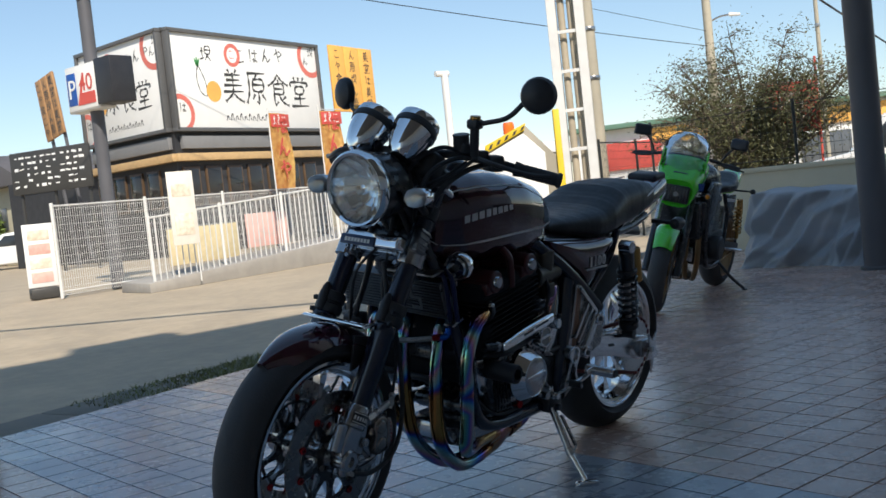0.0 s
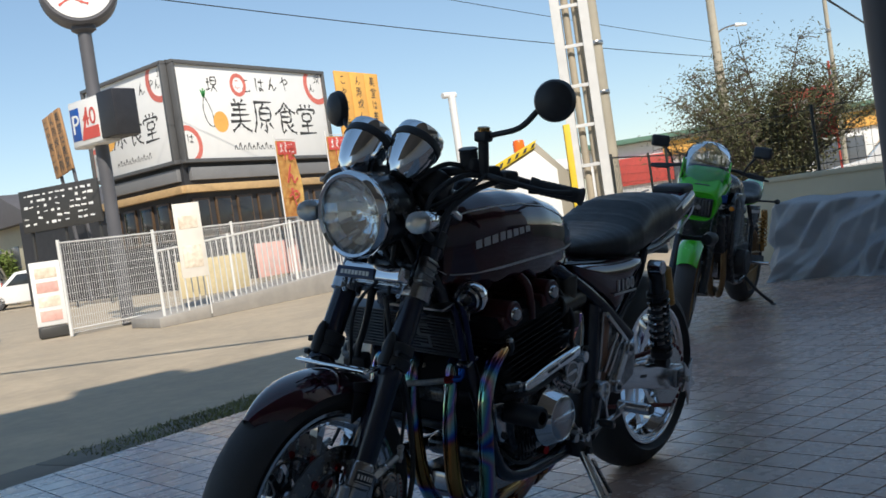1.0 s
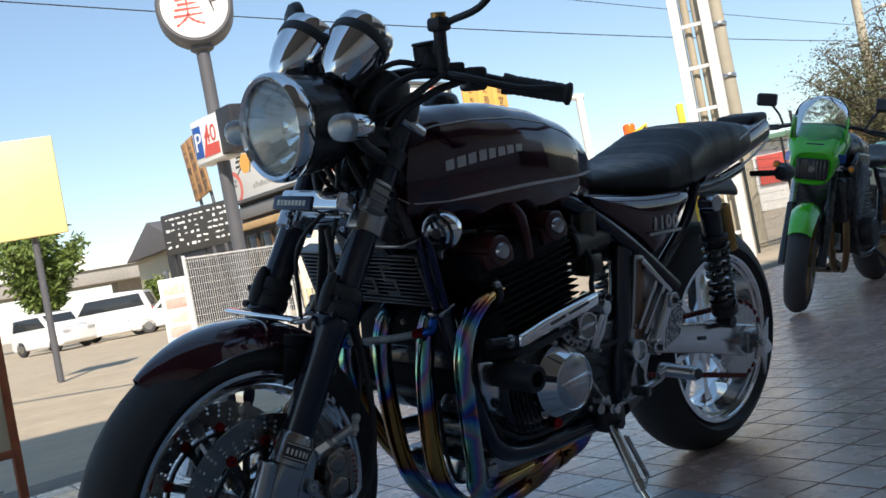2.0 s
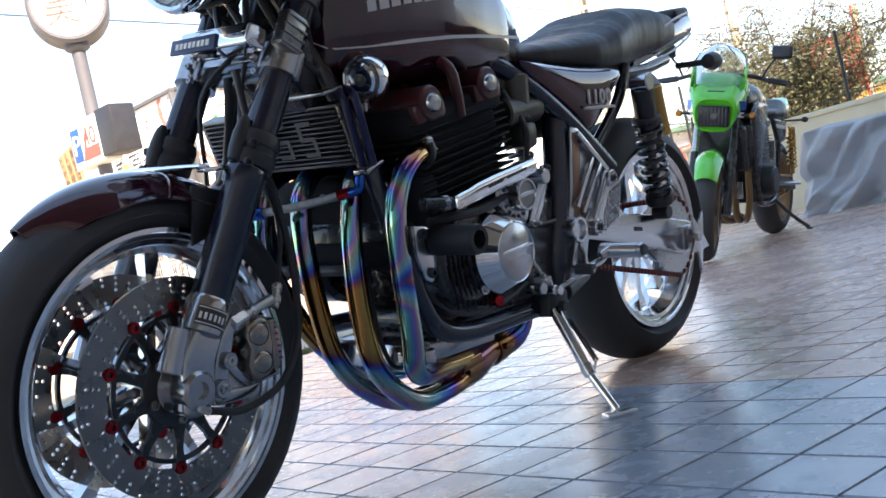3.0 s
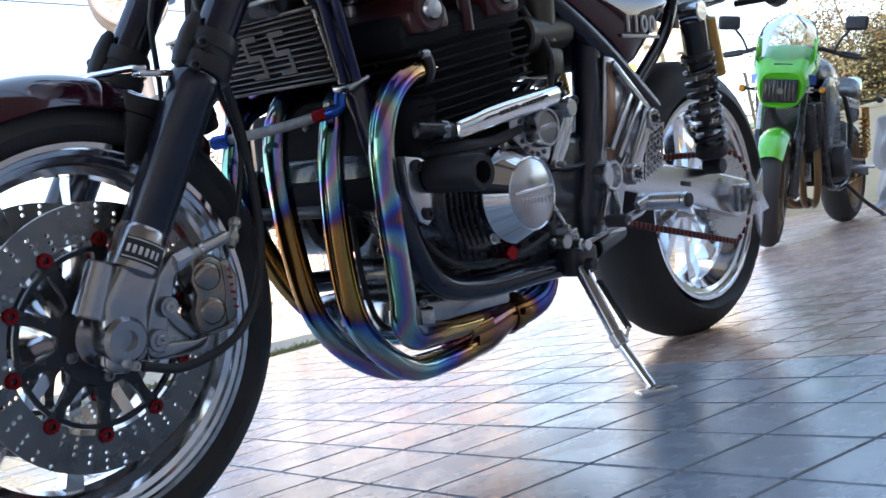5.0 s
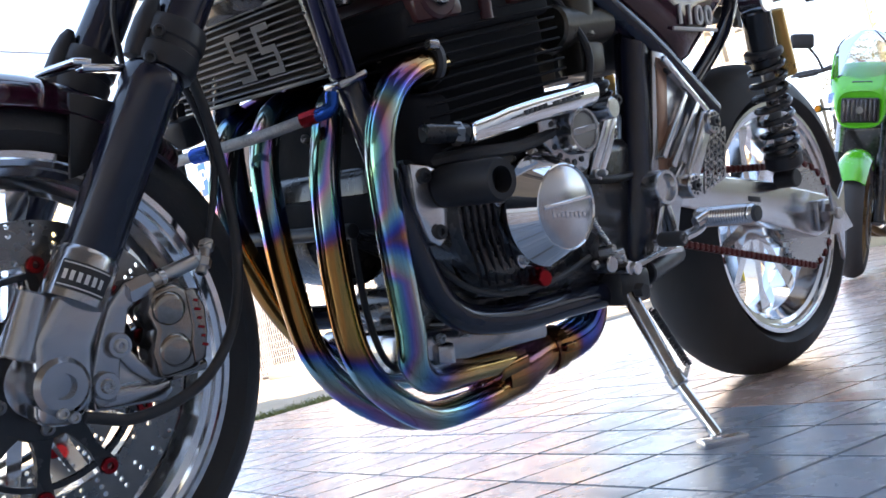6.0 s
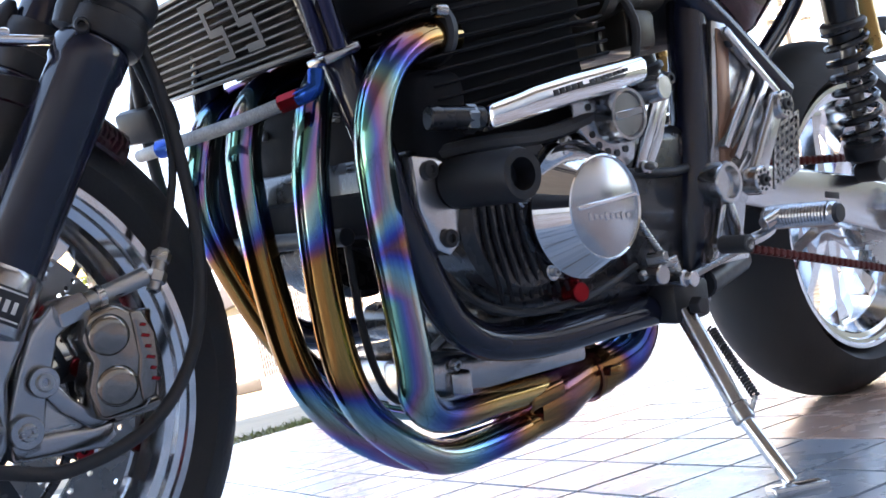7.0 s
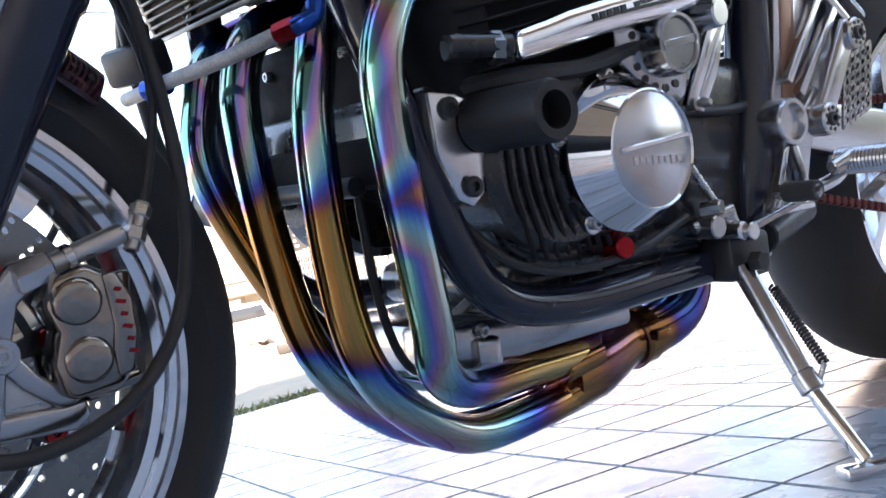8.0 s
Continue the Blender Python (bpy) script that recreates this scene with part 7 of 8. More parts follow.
part("foot_bar", rod((-0.36, 0.30, 0.008), (0.36, 0.30, 0.008), 0.008, 10), M["steel"], sbd)

# moss and weeds along the kerb
weed_mat = mat("weeds", (0.19, 0.165, 0.065), 0.8, var=0.4, scale=30, tint=(0.15, 0.17, 0.05), rand=0.35)
wd = bmesh.new()
for k in range(5200):
    a = random.gauss(1.5, 0.75)
    if not 0.15 < a < 3.6:
        continue
    b = 0.02 + 0.40 * random.random() ** 1.3
    p = st(a, b, -0.012 if b < 0.405 else -0.07)
    h = random.uniform(0.006, 0.026) * (0.5 + random.random())
    t = random.uniform(0, 6.28)
    w = Vector((math.cos(t), math.sin(t), 0)) * random.uniform(0.002, 0.005)
    tip = p + Vector((random.uniform(-1, 1) * h, random.uniform(-1, 1) * h, h))
    wd.faces.new((wd.verts.new(p - w), wd.verts.new(p + w), wd.verts.new(tip)))
tagged(part("kerb_weeds", wd, weed_mat), "low moss and weeds on the kerb", "weeds", "", "stuff")


# ---------- across the street ----------
white_metal = mat("galvanised_white", (0.72, 0.71, 0.68), 0.5, 0.1, var=0.08, scale=8)
wire_fence("white_fence", tuple(st(6.85, 9.76, -0.06)), tuple(st(14.56, 10.06, -0.06)), 0.05, 1.50, 0.044, 0.125, 0.0027, 0.028, 1.75, white_metal, "white mesh parking fence along the street", 0.012)
wire_fence("ramp_railing", tuple(st(7.24, 7.99, -0.06)), tuple(st(13.28, 8.04, 0.32)), 0.05, 1.14, 0.125, 0, 0.0075, 0.025, 1.5, white_metal, "white ramp railing with upright bars", 0.016)
rp = slab([tuple(st(7.00, 7.83)[:2]), tuple(st(13.92, 7.84)[:2]), tuple(st(14.99, 9.23)[:2]), tuple(st(7.36, 8.94)[:2])], -0.07, 0.02, 0.01)
for v in rp.verts:
    k = (Vector((v.co.x, v.co.y, 0)) - E0).dot(UA)
    if v.co.z > -0.05:
        v.co.z += max(0.0, (k - 6.0)) * 0.055
tagged(part("ramp", rp, M["concrete"]), "pale concrete car park ramp", "ramp", "", "structure")
# poster stand and nobori banners
paper = mat("poster_paper", (0.75, 0.70, 0.62), 0.6, var=0.12, scale=6)
ora = mat("banner_orange", (0.80, 0.24, 0.06), 0.6, var=0.3, scale=9, tint=(0.90, 0.55, 0.20))
yel = mat("banner_yellow", (0.80, 0.42, 0.10), 0.6, var=0.12, scale=4)
ink = mat("sign_ink", (0.045, 0.044, 0.042), 0.5, var=0.2, scale=10)
redink = mat("sign_red", (0.60, 0.09, 0.07), 0.5, var=0.15, scale=10)
roundred = mat("sign_pale_red", (0.66, 0.17, 0.13), 0.5, var=0.15, scale=10)
panel_white = mat("sign_white", (0.80, 0.79, 0.76), 0.45, var=0.05, scale=3)


def brush(strokes, size, w, y=0.0):
    """Flat brush strokes given as (x, z) paths in a unit cell, as thin raised marks."""
    bm = bmesh.new()
    for s in strokes:
        path = smooth_path([(x * size, z * size, 0) for x, z in s], 4)
        prev = None
        for i, p in enumerate(path):
            d = (path[min(len(path) - 1, i + 1)] - path[max(0, i - 1)]).normalized()
            n = Vector((-d.y, d.x, 0)) * w * size * (0.75 + 0.4 * math.sin(2.2 * i + len(s)))
            row = [bm.verts.new((q.x, y, q.y)) for q in (p - n, p + n)]
            if prev:
                bm.faces.new((prev[0], row[0], row[1], prev[1]))
            prev = row
    return bm


GLYPH_FIRST = [[(0.3, 1), (0.36, 0.88)], [(0.68, 1), (0.6, 0.88)], [(0.15, 0.82), (0.85, 0.84)], [(0.2, 0.66), (0.8, 0.68)], [(0.1, 0.5), (0.9, 0.52)], [(0.5, 0.9), (0.5, 0.5)], [(0.05, 0.3), (0.95, 0.33)], [(0.5, 0.5), (0.45, 0.25), (0.1, 0.0)], [(0.5, 0.25), (0.7, 0.1), (0.95, 0.0)]]
GLYPH_SECOND = [[(0.1, 0.95), (0.95, 0.97)], [(0.15, 0.95), (0.15, 0.4), (0.0, 0.0)], [(0.55, 0.93), (0.45, 0.8)], [(0.35, 0.75), (0.35, 0.42), (0.8, 0.42), (0.8, 0.76), (0.35, 0.76)], [(0.36, 0.6), (0.8, 0.6)], [(0.58, 0.4), (0.58, 0.02), (0.48, 0.08)], [(0.4, 0.3), (0.28, 0.12)], [(0.74, 0.3), (0.9, 0.12)]]
GLYPH_THIRD = [[(0.5, 1.0), (0.3, 0.78), (0.0, 0.62)], [(0.5, 1.0), (0.7, 0.8), (1.0, 0.66)], [(0.5, 0.84), (0.52, 0.74)], [(0.28, 0.68), (0.28, 0.05), (0.45, 0.12)], [(0.28, 0.68), (0.72, 0.7), (0.72, 0.38), (0.28, 0.38)], [(0.28, 0.54), (0.72, 0.54)], [(0.5, 0.36), (0.68, 0.12), (0.98, 0.0)], [(0.85, 0.3), (0.66, 0.18)]]
GLYPH_FOURTH = [[(0.25, 1), (0.3, 0.88)], [(0.5, 1.0), (0.5, 0.84)], [(0.76, 1), (0.7, 0.88)], [(0.08, 0.66), (0.1, 0.82), (0.94, 0.82), (0.88, 0.68)], [(0.3, 0.68), (0.3, 0.46), (0.7, 0.46), (0.7, 0.68), (0.3, 0.68)], [(0.2, 0.28), (0.8, 0.3)], [(0.5, 0.44), (0.5, 0.04)], [(0.05, 0.03), (0.95, 0.05)]]
GLYPHS = [GLYPH_FIRST, GLYPH_SECOND, GLYPH_THIRD, GLYPH_FOURTH]
SMALL = [
    [[(0.1, 0.65), (0.4, 0.67)], [(0.25, 0.9), (0.25, 0.2)], [(0.05, 0.18), (0.42, 0.28)], [(0.5, 0.95), (0.5, 0.55), (0.9, 0.55), (0.9, 0.95), (0.5, 0.95)], [(0.5, 0.75), (0.9, 0.75)], [(0.7, 0.5), (0.45, 0.1)], [(0.68, 0.4), (0.95, 0.1)]],
    [[(0.2, 0.8), (0.7, 0.82)], [(0.15, 0.3), (0.3, 0.1), (0.8, 0.15)]],
    [[(0.2, 0.9), (0.2, 0.1)], [(0.4, 0.65), (0.9, 0.67)], [(0.68, 0.9), (0.66, 0.2), (0.5, 0.12), (0.5, 0.3), (0.85, 0.12)]],
    [[(0.5, 0.95), (0.15, 0.1), (0.45, 0.5), (0.6, 0.1), (0.9, 0.3)]],
    [[(0.1, 0.5), (0.6, 0.75), (0.85, 0.55), (0.5, 0.4)], [(0.35, 0.9), (0.55, 0.0)]],
]


def sign_panel(parent, m, w, h, big, first=0.30):
    """A framed white sign with brush lettering shapes; its own x to the right, z up, y into the wall."""
    p = part("sign_panel", box((w / 2, 0.06, h / 2), (w, 0.12, h), 0.01), panel_white, parent, "white sign panel with black brush marks", m)
    for c, s in (((w / 2, 0.02, h), (w + 0.12, 0.2, 0.10)), ((w / 2, 0.02, 0), (w + 0.12, 0.2, 0.10)), ((0, 0.02, h / 2), (0.10, 0.2, h)), ((w, 0.02, h / 2), (0.10, 0.2, h))):
        part("sign_border", box(c, s, 0.01), mat("sign_border", (0.10, 0.10, 0.10), 0.5, var=0.1), p)
    for k, g in enumerate(GLYPHS):
        part("brush_mark", brush(g, big, 0.046, -0.004), ink, p, m=Matrix.Translation((w * first + k * big * 1.08, 0, h * 0.30 - k * 0.03)))
    for k, g in enumerate(SMALL):
        part("brush_mark", brush(g, big * 0.5, 0.05, -0.004), ink, p, m=Matrix.Translation((w * 0.18 + (k + (1.5 if k else 0)) * big * 0.62, 0, h * 0.70 + 0.04 * k)))
    wv = [[(0.02 + 0.09 * k, 0.0), (0.05 + 0.09 * k, 0.5 + 0.3 * (k % 2)), (0.08 + 0.09 * k, 0.05)] for k in range(12)]
    part("brush_mark", brush([[(x * 3.6, z * 0.45) for x, z in s] for s in wv], big * 0.62, 0.035, -0.004), ink, p, m=Matrix.Translation((w * 0.30, 0, h * 0.10)))
    for c, r, wd2 in (((w * 0.385, h * 0.80), 0.125 * h, 0.34), ((w * 0.95, h * 0.86), 0.24 * h, 0.26), ((w * 0.03, h * 0.16), 0.20 * h, 0.26)):
        q = lathe([(r * (1 - wd2), -0.003), (r, -0.003), (r, -0.006), (r * (1 - wd2), -0.006), (r * (1 - wd2), -0.003)], "Y", 32)
        for v in q.verts:
            v.co.x = min(max(v.co.x + c[0], 0.06), w - 0.06) - c[0]
            v.co.z = min(max(v.co.z + c[1], 0.06), h - 0.06) - c[1]
        part("round_mark", moved(q, (c[0], 0, c[1])), roundred, p)
    for sx, sz, s in ((0.885, 0.76, 3), (0.93, 0.86, 0), (0.025, 0.17, 2), (0.36, 0.755, 1)):
        part("brush_mark", brush(SMALL[s], h * 0.11, 0.05, -0.004), ink if sx != 0.36 else roundred, p, m=Matrix.Translation((w * sx, 0, h * sz)))
    part("radish_mark", brush([[(0.0, 1.0), (-0.08, 0.6), (0.05, 0.2), (0.3, 0.1), (0.28, 0.5), (0.1, 0.9), (0.0, 1.0)]], h * 0.34, 0.02, -0.004), ink, p, m=Matrix.Translation((w * 0.16, 0, h * 0.32)))
    part("leaf_mark", brush([[(0.0, 0.0), (0.0, 0.3)], [(0.0, 0.0), (-0.12, 0.24)], [(0.0, 0.0), (0.12, 0.24)]], h * 0.3, 0.06, -0.004), mat("leaf_green", (0.05, 0.30, 0.08), 0.5), p, m=Matrix.Translation((w * 0.16, 0, h * 0.66)))
    part("fruit_mark", lathe([(0.0, -0.005), (0.11 * h, -0.005), (0.11 * h, -0.002)], "Y", 24, (w * 0.245, 0, h * 0.40)), yel, p)
    return p


# restaurant on the corner
RC = Vector((-27.87, 12.42, 0.63))
FD = Vector((-0.333, 0.943, 0)).normalized()
LD = Vector((-0.989, -0.148, 0)).normalized()
rest = thing("restaurant", "single-storey dark restaurant with big white brush-lettered signs", "building", Matrix.Translation(RC) @ Matrix.Scale(1.17, 4))
W1, W2, H = 6.4, 4.12, 5.35
quad = [Vector((0, 0, 0)), FD * W1, FD * W1 + LD * W2, LD * W2]
part("wall", slab([(p.x, p.y) for p in quad], -0.59, H, 0.0), M["darkwall"], rest, "dark rendered wall")
part("roof", slab([(p.x * 1.0, p.y) for p in [q + (q - (FD * W1 + LD * W2) * 0.5) * 0.02 for q in quad]], H, H + 0.08, 0.0), mat("roof_edge", (0.09, 0.09, 0.09), 0.6), rest)


def wall_axes(o, x_dir, out):
    m = Matrix.Identity(4)
    m.col[0][:3], m.col[1][:3], m.col[2][:3], m.col[3][:3] = x_dir, -out, (0, 0, 1), o
    return m


FO = Vector((FD.y, -FD.x, 0))
LO = Vector((-LD.y, LD.x, 0)) * -1
if LO.dot(Vector((0, -1, 0))) < 0:
    LO = -LO
fm = wall_axes(FO * 0.14 + Vector((0, 0, 2.75)), FD, FO)
sign_panel(rest, fm, W1 - 0.05, 2.62, 0.91)
lm = wall_axes(LD * W2 + LO * 0.14 + Vector((0, 0, 2.75)), -LD, LO)
sign_panel(rest, lm, W2 - 0.05, 2.62, 0.74, 0.10)
trim_wood = mat("timber_trim", (0.50, 0.33, 0.16), 0.55, var=0.2, scale=10)
for o, d, out, L in ((Vector((0, 0, 0)), FD, FO, W1), (LD * W2, -LD, LO, W2)):
    wm = wall_axes(o, d, out)
    part("timber_band", box((L / 2, -0.10, 2.02), (L + 0.3, 0.25, 0.20), 0.01), trim_wood, rest, "pale timber band", wm)
    part("fascia", box((L / 2, -0.05, 2.42), (L * 0.94, 0.14, 0.34), 0.01), mat("grey_fascia", (0.20, 0.20, 0.20), 0.6, var=0.1), rest, "grey fascia", wm)
    n = int(L / 0.85)
    for k in range(n):
        win = part("window", box((0.45 + 0.85 * k, -0.02, 1.25), (0.62, 0.06, 1.05), 0.008), mat("window_brown", (0.09, 0.055, 0.03), 0.4, var=0.3), rest, "brown shuttered window", wm)
        part("pane", box((0.45 + 0.85 * k, -0.055, 1.25), (0.50, 0.01, 0.92), 0.002), mat("dark_glass", (0.03, 0.03, 0.03), 0.08, var=0.1), win)
# lower wing past the big sign
wing = [LD * W2, LD * 9.6, LD * 9.6 + FD * 4.0, LD * W2 + FD * 4.0]
part("wing_wall", slab([(p.x, p.y) for p in wing], -0.59, 2.15, 0.0), M["darkwall"], rest, "dark rendered wing")
part("wing_band", box((-2.1, -0.06, 2.02), (4.2, 0.16, 0.18), 0.01), trim_wood, rest, "pale timber band", wall_axes(LD * W2, -LD, LO))
# black menu board, slanted timber signs and yellow roof signs
bb = tagged(part("menu_board", box((0, 0, 0), (3.0, 0.10, 1.25), 0.01), ink), "black chalk menu board on the restaurant's side", "sign")
MD = Vector((0.888, 0.459, 0)).normalized()
bb.matrix_basis = wall_axes(Vector((-29.00, 8.96, 2.95)), MD, Vector((MD.y, -MD.x, 0)))
for sx in (-1.3, 0.0, 1.3):
    part("board_post", box((sx, 0.09, -1.20), (0.07, 0.07, 3.62), 0.004), ink, bb)
cm = bmesh.new()
for r in range(6):
    for k in range(11):
        if random.random() < 0.75:
            box((-1.27 + 0.25 * k + random.uniform(-0.05, 0.05), -0.054, 0.45 - 0.17 * r), (random.uniform(0.07, 0.21), 0.006, random.uniform(0.025, 0.09)), 0, 1, (0, random.uniform(-12, 12), 0), cm)
tagged(part("chalk_writing", cm, panel_white, bb), "", "", "", "stuff")


def tall_signs(o, d, out, n, w, h, label, foot, lean=0.0, board=yel):
    t = thing("tall_sign", label, "sign", wall_axes(o, d, out) @ Matrix.Rotation(radians(lean), 4, "Y"))
    for k in range(n):
        p = part("sign_board", box((w * (k + 0.5) + 0.05 * k, 0, h / 2), (w, 0.08, h), 0.01), board, t, "timber board")
        for j in range(5):
            part("brush_mark", brush((SMALL + GLYPHS)[(2 * k + 3 * j + 1) % 9], h * 0.15, 0.06, -0.045), ink, p, m=Matrix.Translation((w * (k + 0.5) + 0.05 * k - h * 0.075, 0, h * (0.80 - 0.185 * j))))
    for k in range(2):
        part("mast", box((w * (0.3 + (n - 0.6) * k), 0.10, h / 2 - foot / 2), (0.08, 0.08, h + foot), 0.004), M["pillar"], t)
    return t


tall_signs(Vector((-30.45, 20.23, 4.55)), FD, FO, 3, 0.90, 2.5, "three yellow timber boards with dark brush marks beside the roof", 4.61)
tall_signs(Vector((-31.06, 9.71, 3.95)), -LD, LO, 3, 0.34, 1.95, "three slanted timber boards with dark brush marks on the roof", 4.0, -10, mat("brown_board", (0.36, 0.20, 0.09), 0.6, var=0.2, scale=6))


def nobori(p, w, h, material, tilt, label, low=1.46):
    t = thing("banner_flag", label, "banner", Matrix.Translation(p) @ Matrix.Rotation(math.atan2(UA.y, UA.x) + radians(tilt), 4, "Z"))
    part("pole", rod((0, 0, 0), (0, 0, h + low + 0.1), 0.014, 8), white_metal, t)
    part("crossbar", rod((0, 0, h + low + 0.03), (w + 0.04, 0, h + low + 0.03), 0.008, 8), white_metal, t)
    bm = bmesh.new()
    vs = []
    for i in range(9):
        row = []
        for j in range(21):
            u, v = i / 8, j / 20
            row.append(bm.verts.new((0.02 + w * u, 0.05 * math.sin(5 * v + 3 * u) * u, low + h * v)))
        vs.append(row)
    for i in range(8):
        for j in range(20):
            bm.faces.new((vs[i][j], vs[i + 1][j], vs[i + 1][j + 1], vs[i][j + 1]))
    bmesh.ops.solidify(bm, geom=bm.faces[:], thickness=0.002)
    cl = part("cloth", bm, material, t, "printed cloth")
    for j in range(3):
        part("brush_mark", brush(SMALL[(j + 2) % 5], w * 0.72, 0.065, -0.02), redink, cl, m=Matrix.Translation((0.02 + w * 0.15, -0.035, low + 0.05 + h * (0.68 - 0.3 * j))))
    part("bright_band", box((0.02 + w / 2, -0.03, low + h * 0.90), (w * 0.96, 0.004, h * 0.17), 0.001), redink, cl)
    for k in range(2):
        part("brush_mark", brush(SMALL[k], w * 0.36, 0.07, -0.036), panel_white, cl, m=Matrix.Translation((0.02 + w * (0.12 + 0.42 * k), 0, low + h * 0.83)))
    return t


nobori(st(11.38, 9.14, -0.06), 0.58, 1.46, ora, 4, "orange printed banner flag on a pole by the fence")
nobori(st(12.41, 8.75, -0.06), 0.58, 1.46, ora, -6, "red and orange printed banner flag on a pole")
pst = thing("poster_stand", "tall white poster hung on the parking fence", "poster", Matrix.Translation(st(7.56, 7.84, 0.60)) @ Matrix.Rotation(math.atan2(UA.y, UA.x) - radians(18), 4, "Z") @ Matrix.Scale(1.2, 4))
part("sheet", box((0.18, 0, 0.47), (0.36, 0.012, 0.95), 0.002), paper, pst, "printed poster sheet")
for sx in (0.03, 0.33):
    part("leg", rod((sx, 0.012, -0.50), (sx, 0.012, 0.93), 0.010, 8), white_metal, pst)
pale = mat("pale_print", (0.74, 0.58, 0.40), 0.6, var=0.3, scale=16, tint=(0.78, 0.70, 0.60))
part("photo", box((0.18, -0.009, 0.26), (0.26, 0.004, 0.28), 0.001), pale, pst)
part("photo", box((0.18, -0.009, 0.70), (0.26, 0.004, 0.16), 0.001), pale, pst)
rose = mat("rose_print", (0.72, 0.42, 0.36), 0.6, var=0.25, scale=16)
tbd = thing("table_sign", "small standing menu sign with red print", "sign", Matrix.Translation(st(7.05, 10.50, -0.06)) @ Matrix.Rotation(math.atan2(UA.y, UA.x) - radians(28), 4, "Z") @ Matrix.Scale(1.3, 4))
part("panel", box((0, 0, 0.55), (0.36, 0.03, 0.8), 0.004), panel_white, tbd)
for k in range(4):
    part("photo", box((0, -0.018, 0.27 + 0.18 * k), (0.26, 0.004, 0.13), 0.001), pale if k % 2 else rose, tbd)
part("base", box((0, 0, 0.07), (0.34, 0.25, 0.14), 0.02, 2), ink, tbd)
lk2 = thing("low_sign", "long cream price board leaning on the fence", "sign", Matrix.Translation(st(9.90, 9.68, -0.06)) @ Matrix.Rotation(math.atan2(UA.y, UA.x), 4, "Z") @ Matrix.Scale(1.3, 4))
part("panel", box((0, 0, 0.45), (1.3, 0.03, 0.5), 0.005), mat("cream_board", (0.72, 0.60, 0.36), 0.6, var=0.15), lk2)
part("photo", box((1.3, 0, 0.55), (0.9, 0.03, 0.5), 0.005), mat("blush_print", (0.76, 0.60, 0.55), 0.6, var=0.25, scale=9, tint=(0.75, 0.42, 0.36)), lk2)
for sx in (-0.5, 0.5, 1.5):
    part("leg", box((sx, 0.03, 0.30), (0.04, 0.03, 0.62), 0.003), white_metal, lk2)

# parking sign on its dark pole
pp = thing("parking_sign", "dark pole with lit parking box sign and round clock-like sign", "sign", Matrix.Translation((-15.56, 5.16, -0.06)) @ Matrix.Scale(1.335, 4))
part("pole", rod((0, 0, 0), (0, 0, 3.76), 0.085, 24), M["pillar"], pp, "dark grey steel pole")
part("collar", lathe([(0.09, 3.68), (0.15, 3.72), (0.15, 3.76), (0.11, 3.83)], "Z", 24), M["pillar"], pp)
sgm = Matrix.Translation((0.14, -0.04, 2.56)) @ Matrix.Rotation(radians(12), 4, "Z") @ Matrix.Scale(1.12, 4)
pb = part("sign_box", box((-0.10, 0, 0), (0.62, 0.20, 0.52), 0.012), white_metal, pp, "white parking box sign", sgm)
part("sign_face", box((-0.10, -0.105, 0), (0.58, 0.012, 0.48), 0.004), panel_white, pb)
part("blue_field", box((-0.285, -0.1135, 0.0), (0.17, 0.006, 0.36), 0.002), mat("parking_blue", (0.02, 0.09, 0.35), 0.4), pb)
part("red_field", plate([(-0.19, -0.19), (-0.06, 0.16), (-0.03, 0.16), (-0.10, -0.06), (0.15, -0.06), (0.15, -0.19)], -0.117, -0.111, 0.0), redink, pb)


def words(text, size, material, parent, m, name="lettering"):
    fx = bpy.data.curves.new(name, "FONT")
    fx.body = text
    fx.size = size
    fx.extrude = 0.002
    fob = bpy.data.objects.new(name, fx)
    fme = bpy.data.meshes.new_from_object(fob)
    bpy.data.objects.remove(fob)
    b = bmesh.new()
    b.from_mesh(fme)
    return part(name, b, material, parent, "", m @ Matrix.Rotation(radians(90), 4, "X"))


words("P", 0.30, panel_white, pb, Matrix.Translation((-0.355, -0.119, -0.10)))
words("40", 0.26, redink, pb, Matrix.Translation((-0.135, -0.116, -0.035)))
part("rear_box", box((0.35, 0.02, 0.02), (0.30, 0.30, 0.50), 0.012), M["satin"], pp, "black box", sgm)
part("round_sign", lathe([(0.0, -0.20), (0.40, -0.20), (0.43, -0.17), (0.43, 0.17), (0.40, 0.20), (0.0, 0.20)], "Y", 48), M["pillar"], pp, "round drum sign", Matrix.Translation((0.0, 0.0, 4.24)) @ Matrix.Scale(1.12, 4) @ Matrix.Rotation(radians(70), 4, "Z"))
part("round_face", lathe([(0.0, -0.206), (0.37, -0.206), (0.37, -0.20)], "Y", 40), panel_white, pp, "", Matrix.Translation((0.0, 0.0, 4.24)) @ Matrix.Scale(1.12, 4) @ Matrix.Rotation(radians(70), 4, "Z"))
part("brush_mark", brush(GLYPHS[0], 0.36, 0.04, -0.212), redink, pp, "", Matrix.Translation((0.0, 0.0, 4.24)) @ Matrix.Scale(1.12, 4) @ Matrix.Rotation(radians(70), 4, "Z") @ Matrix.Translation((-0.26, 0, -0.22)))
part("brush_mark", brush(SMALL[4], 0.28, 0.06, -0.212), ink, pp, "", Matrix.Translation((0.0, 0.0, 4.24)) @ Matrix.Scale(1.12, 4) @ Matrix.Rotation(radians(70), 4, "Z") @ Matrix.Translation((0.05, 0, -0.1)))

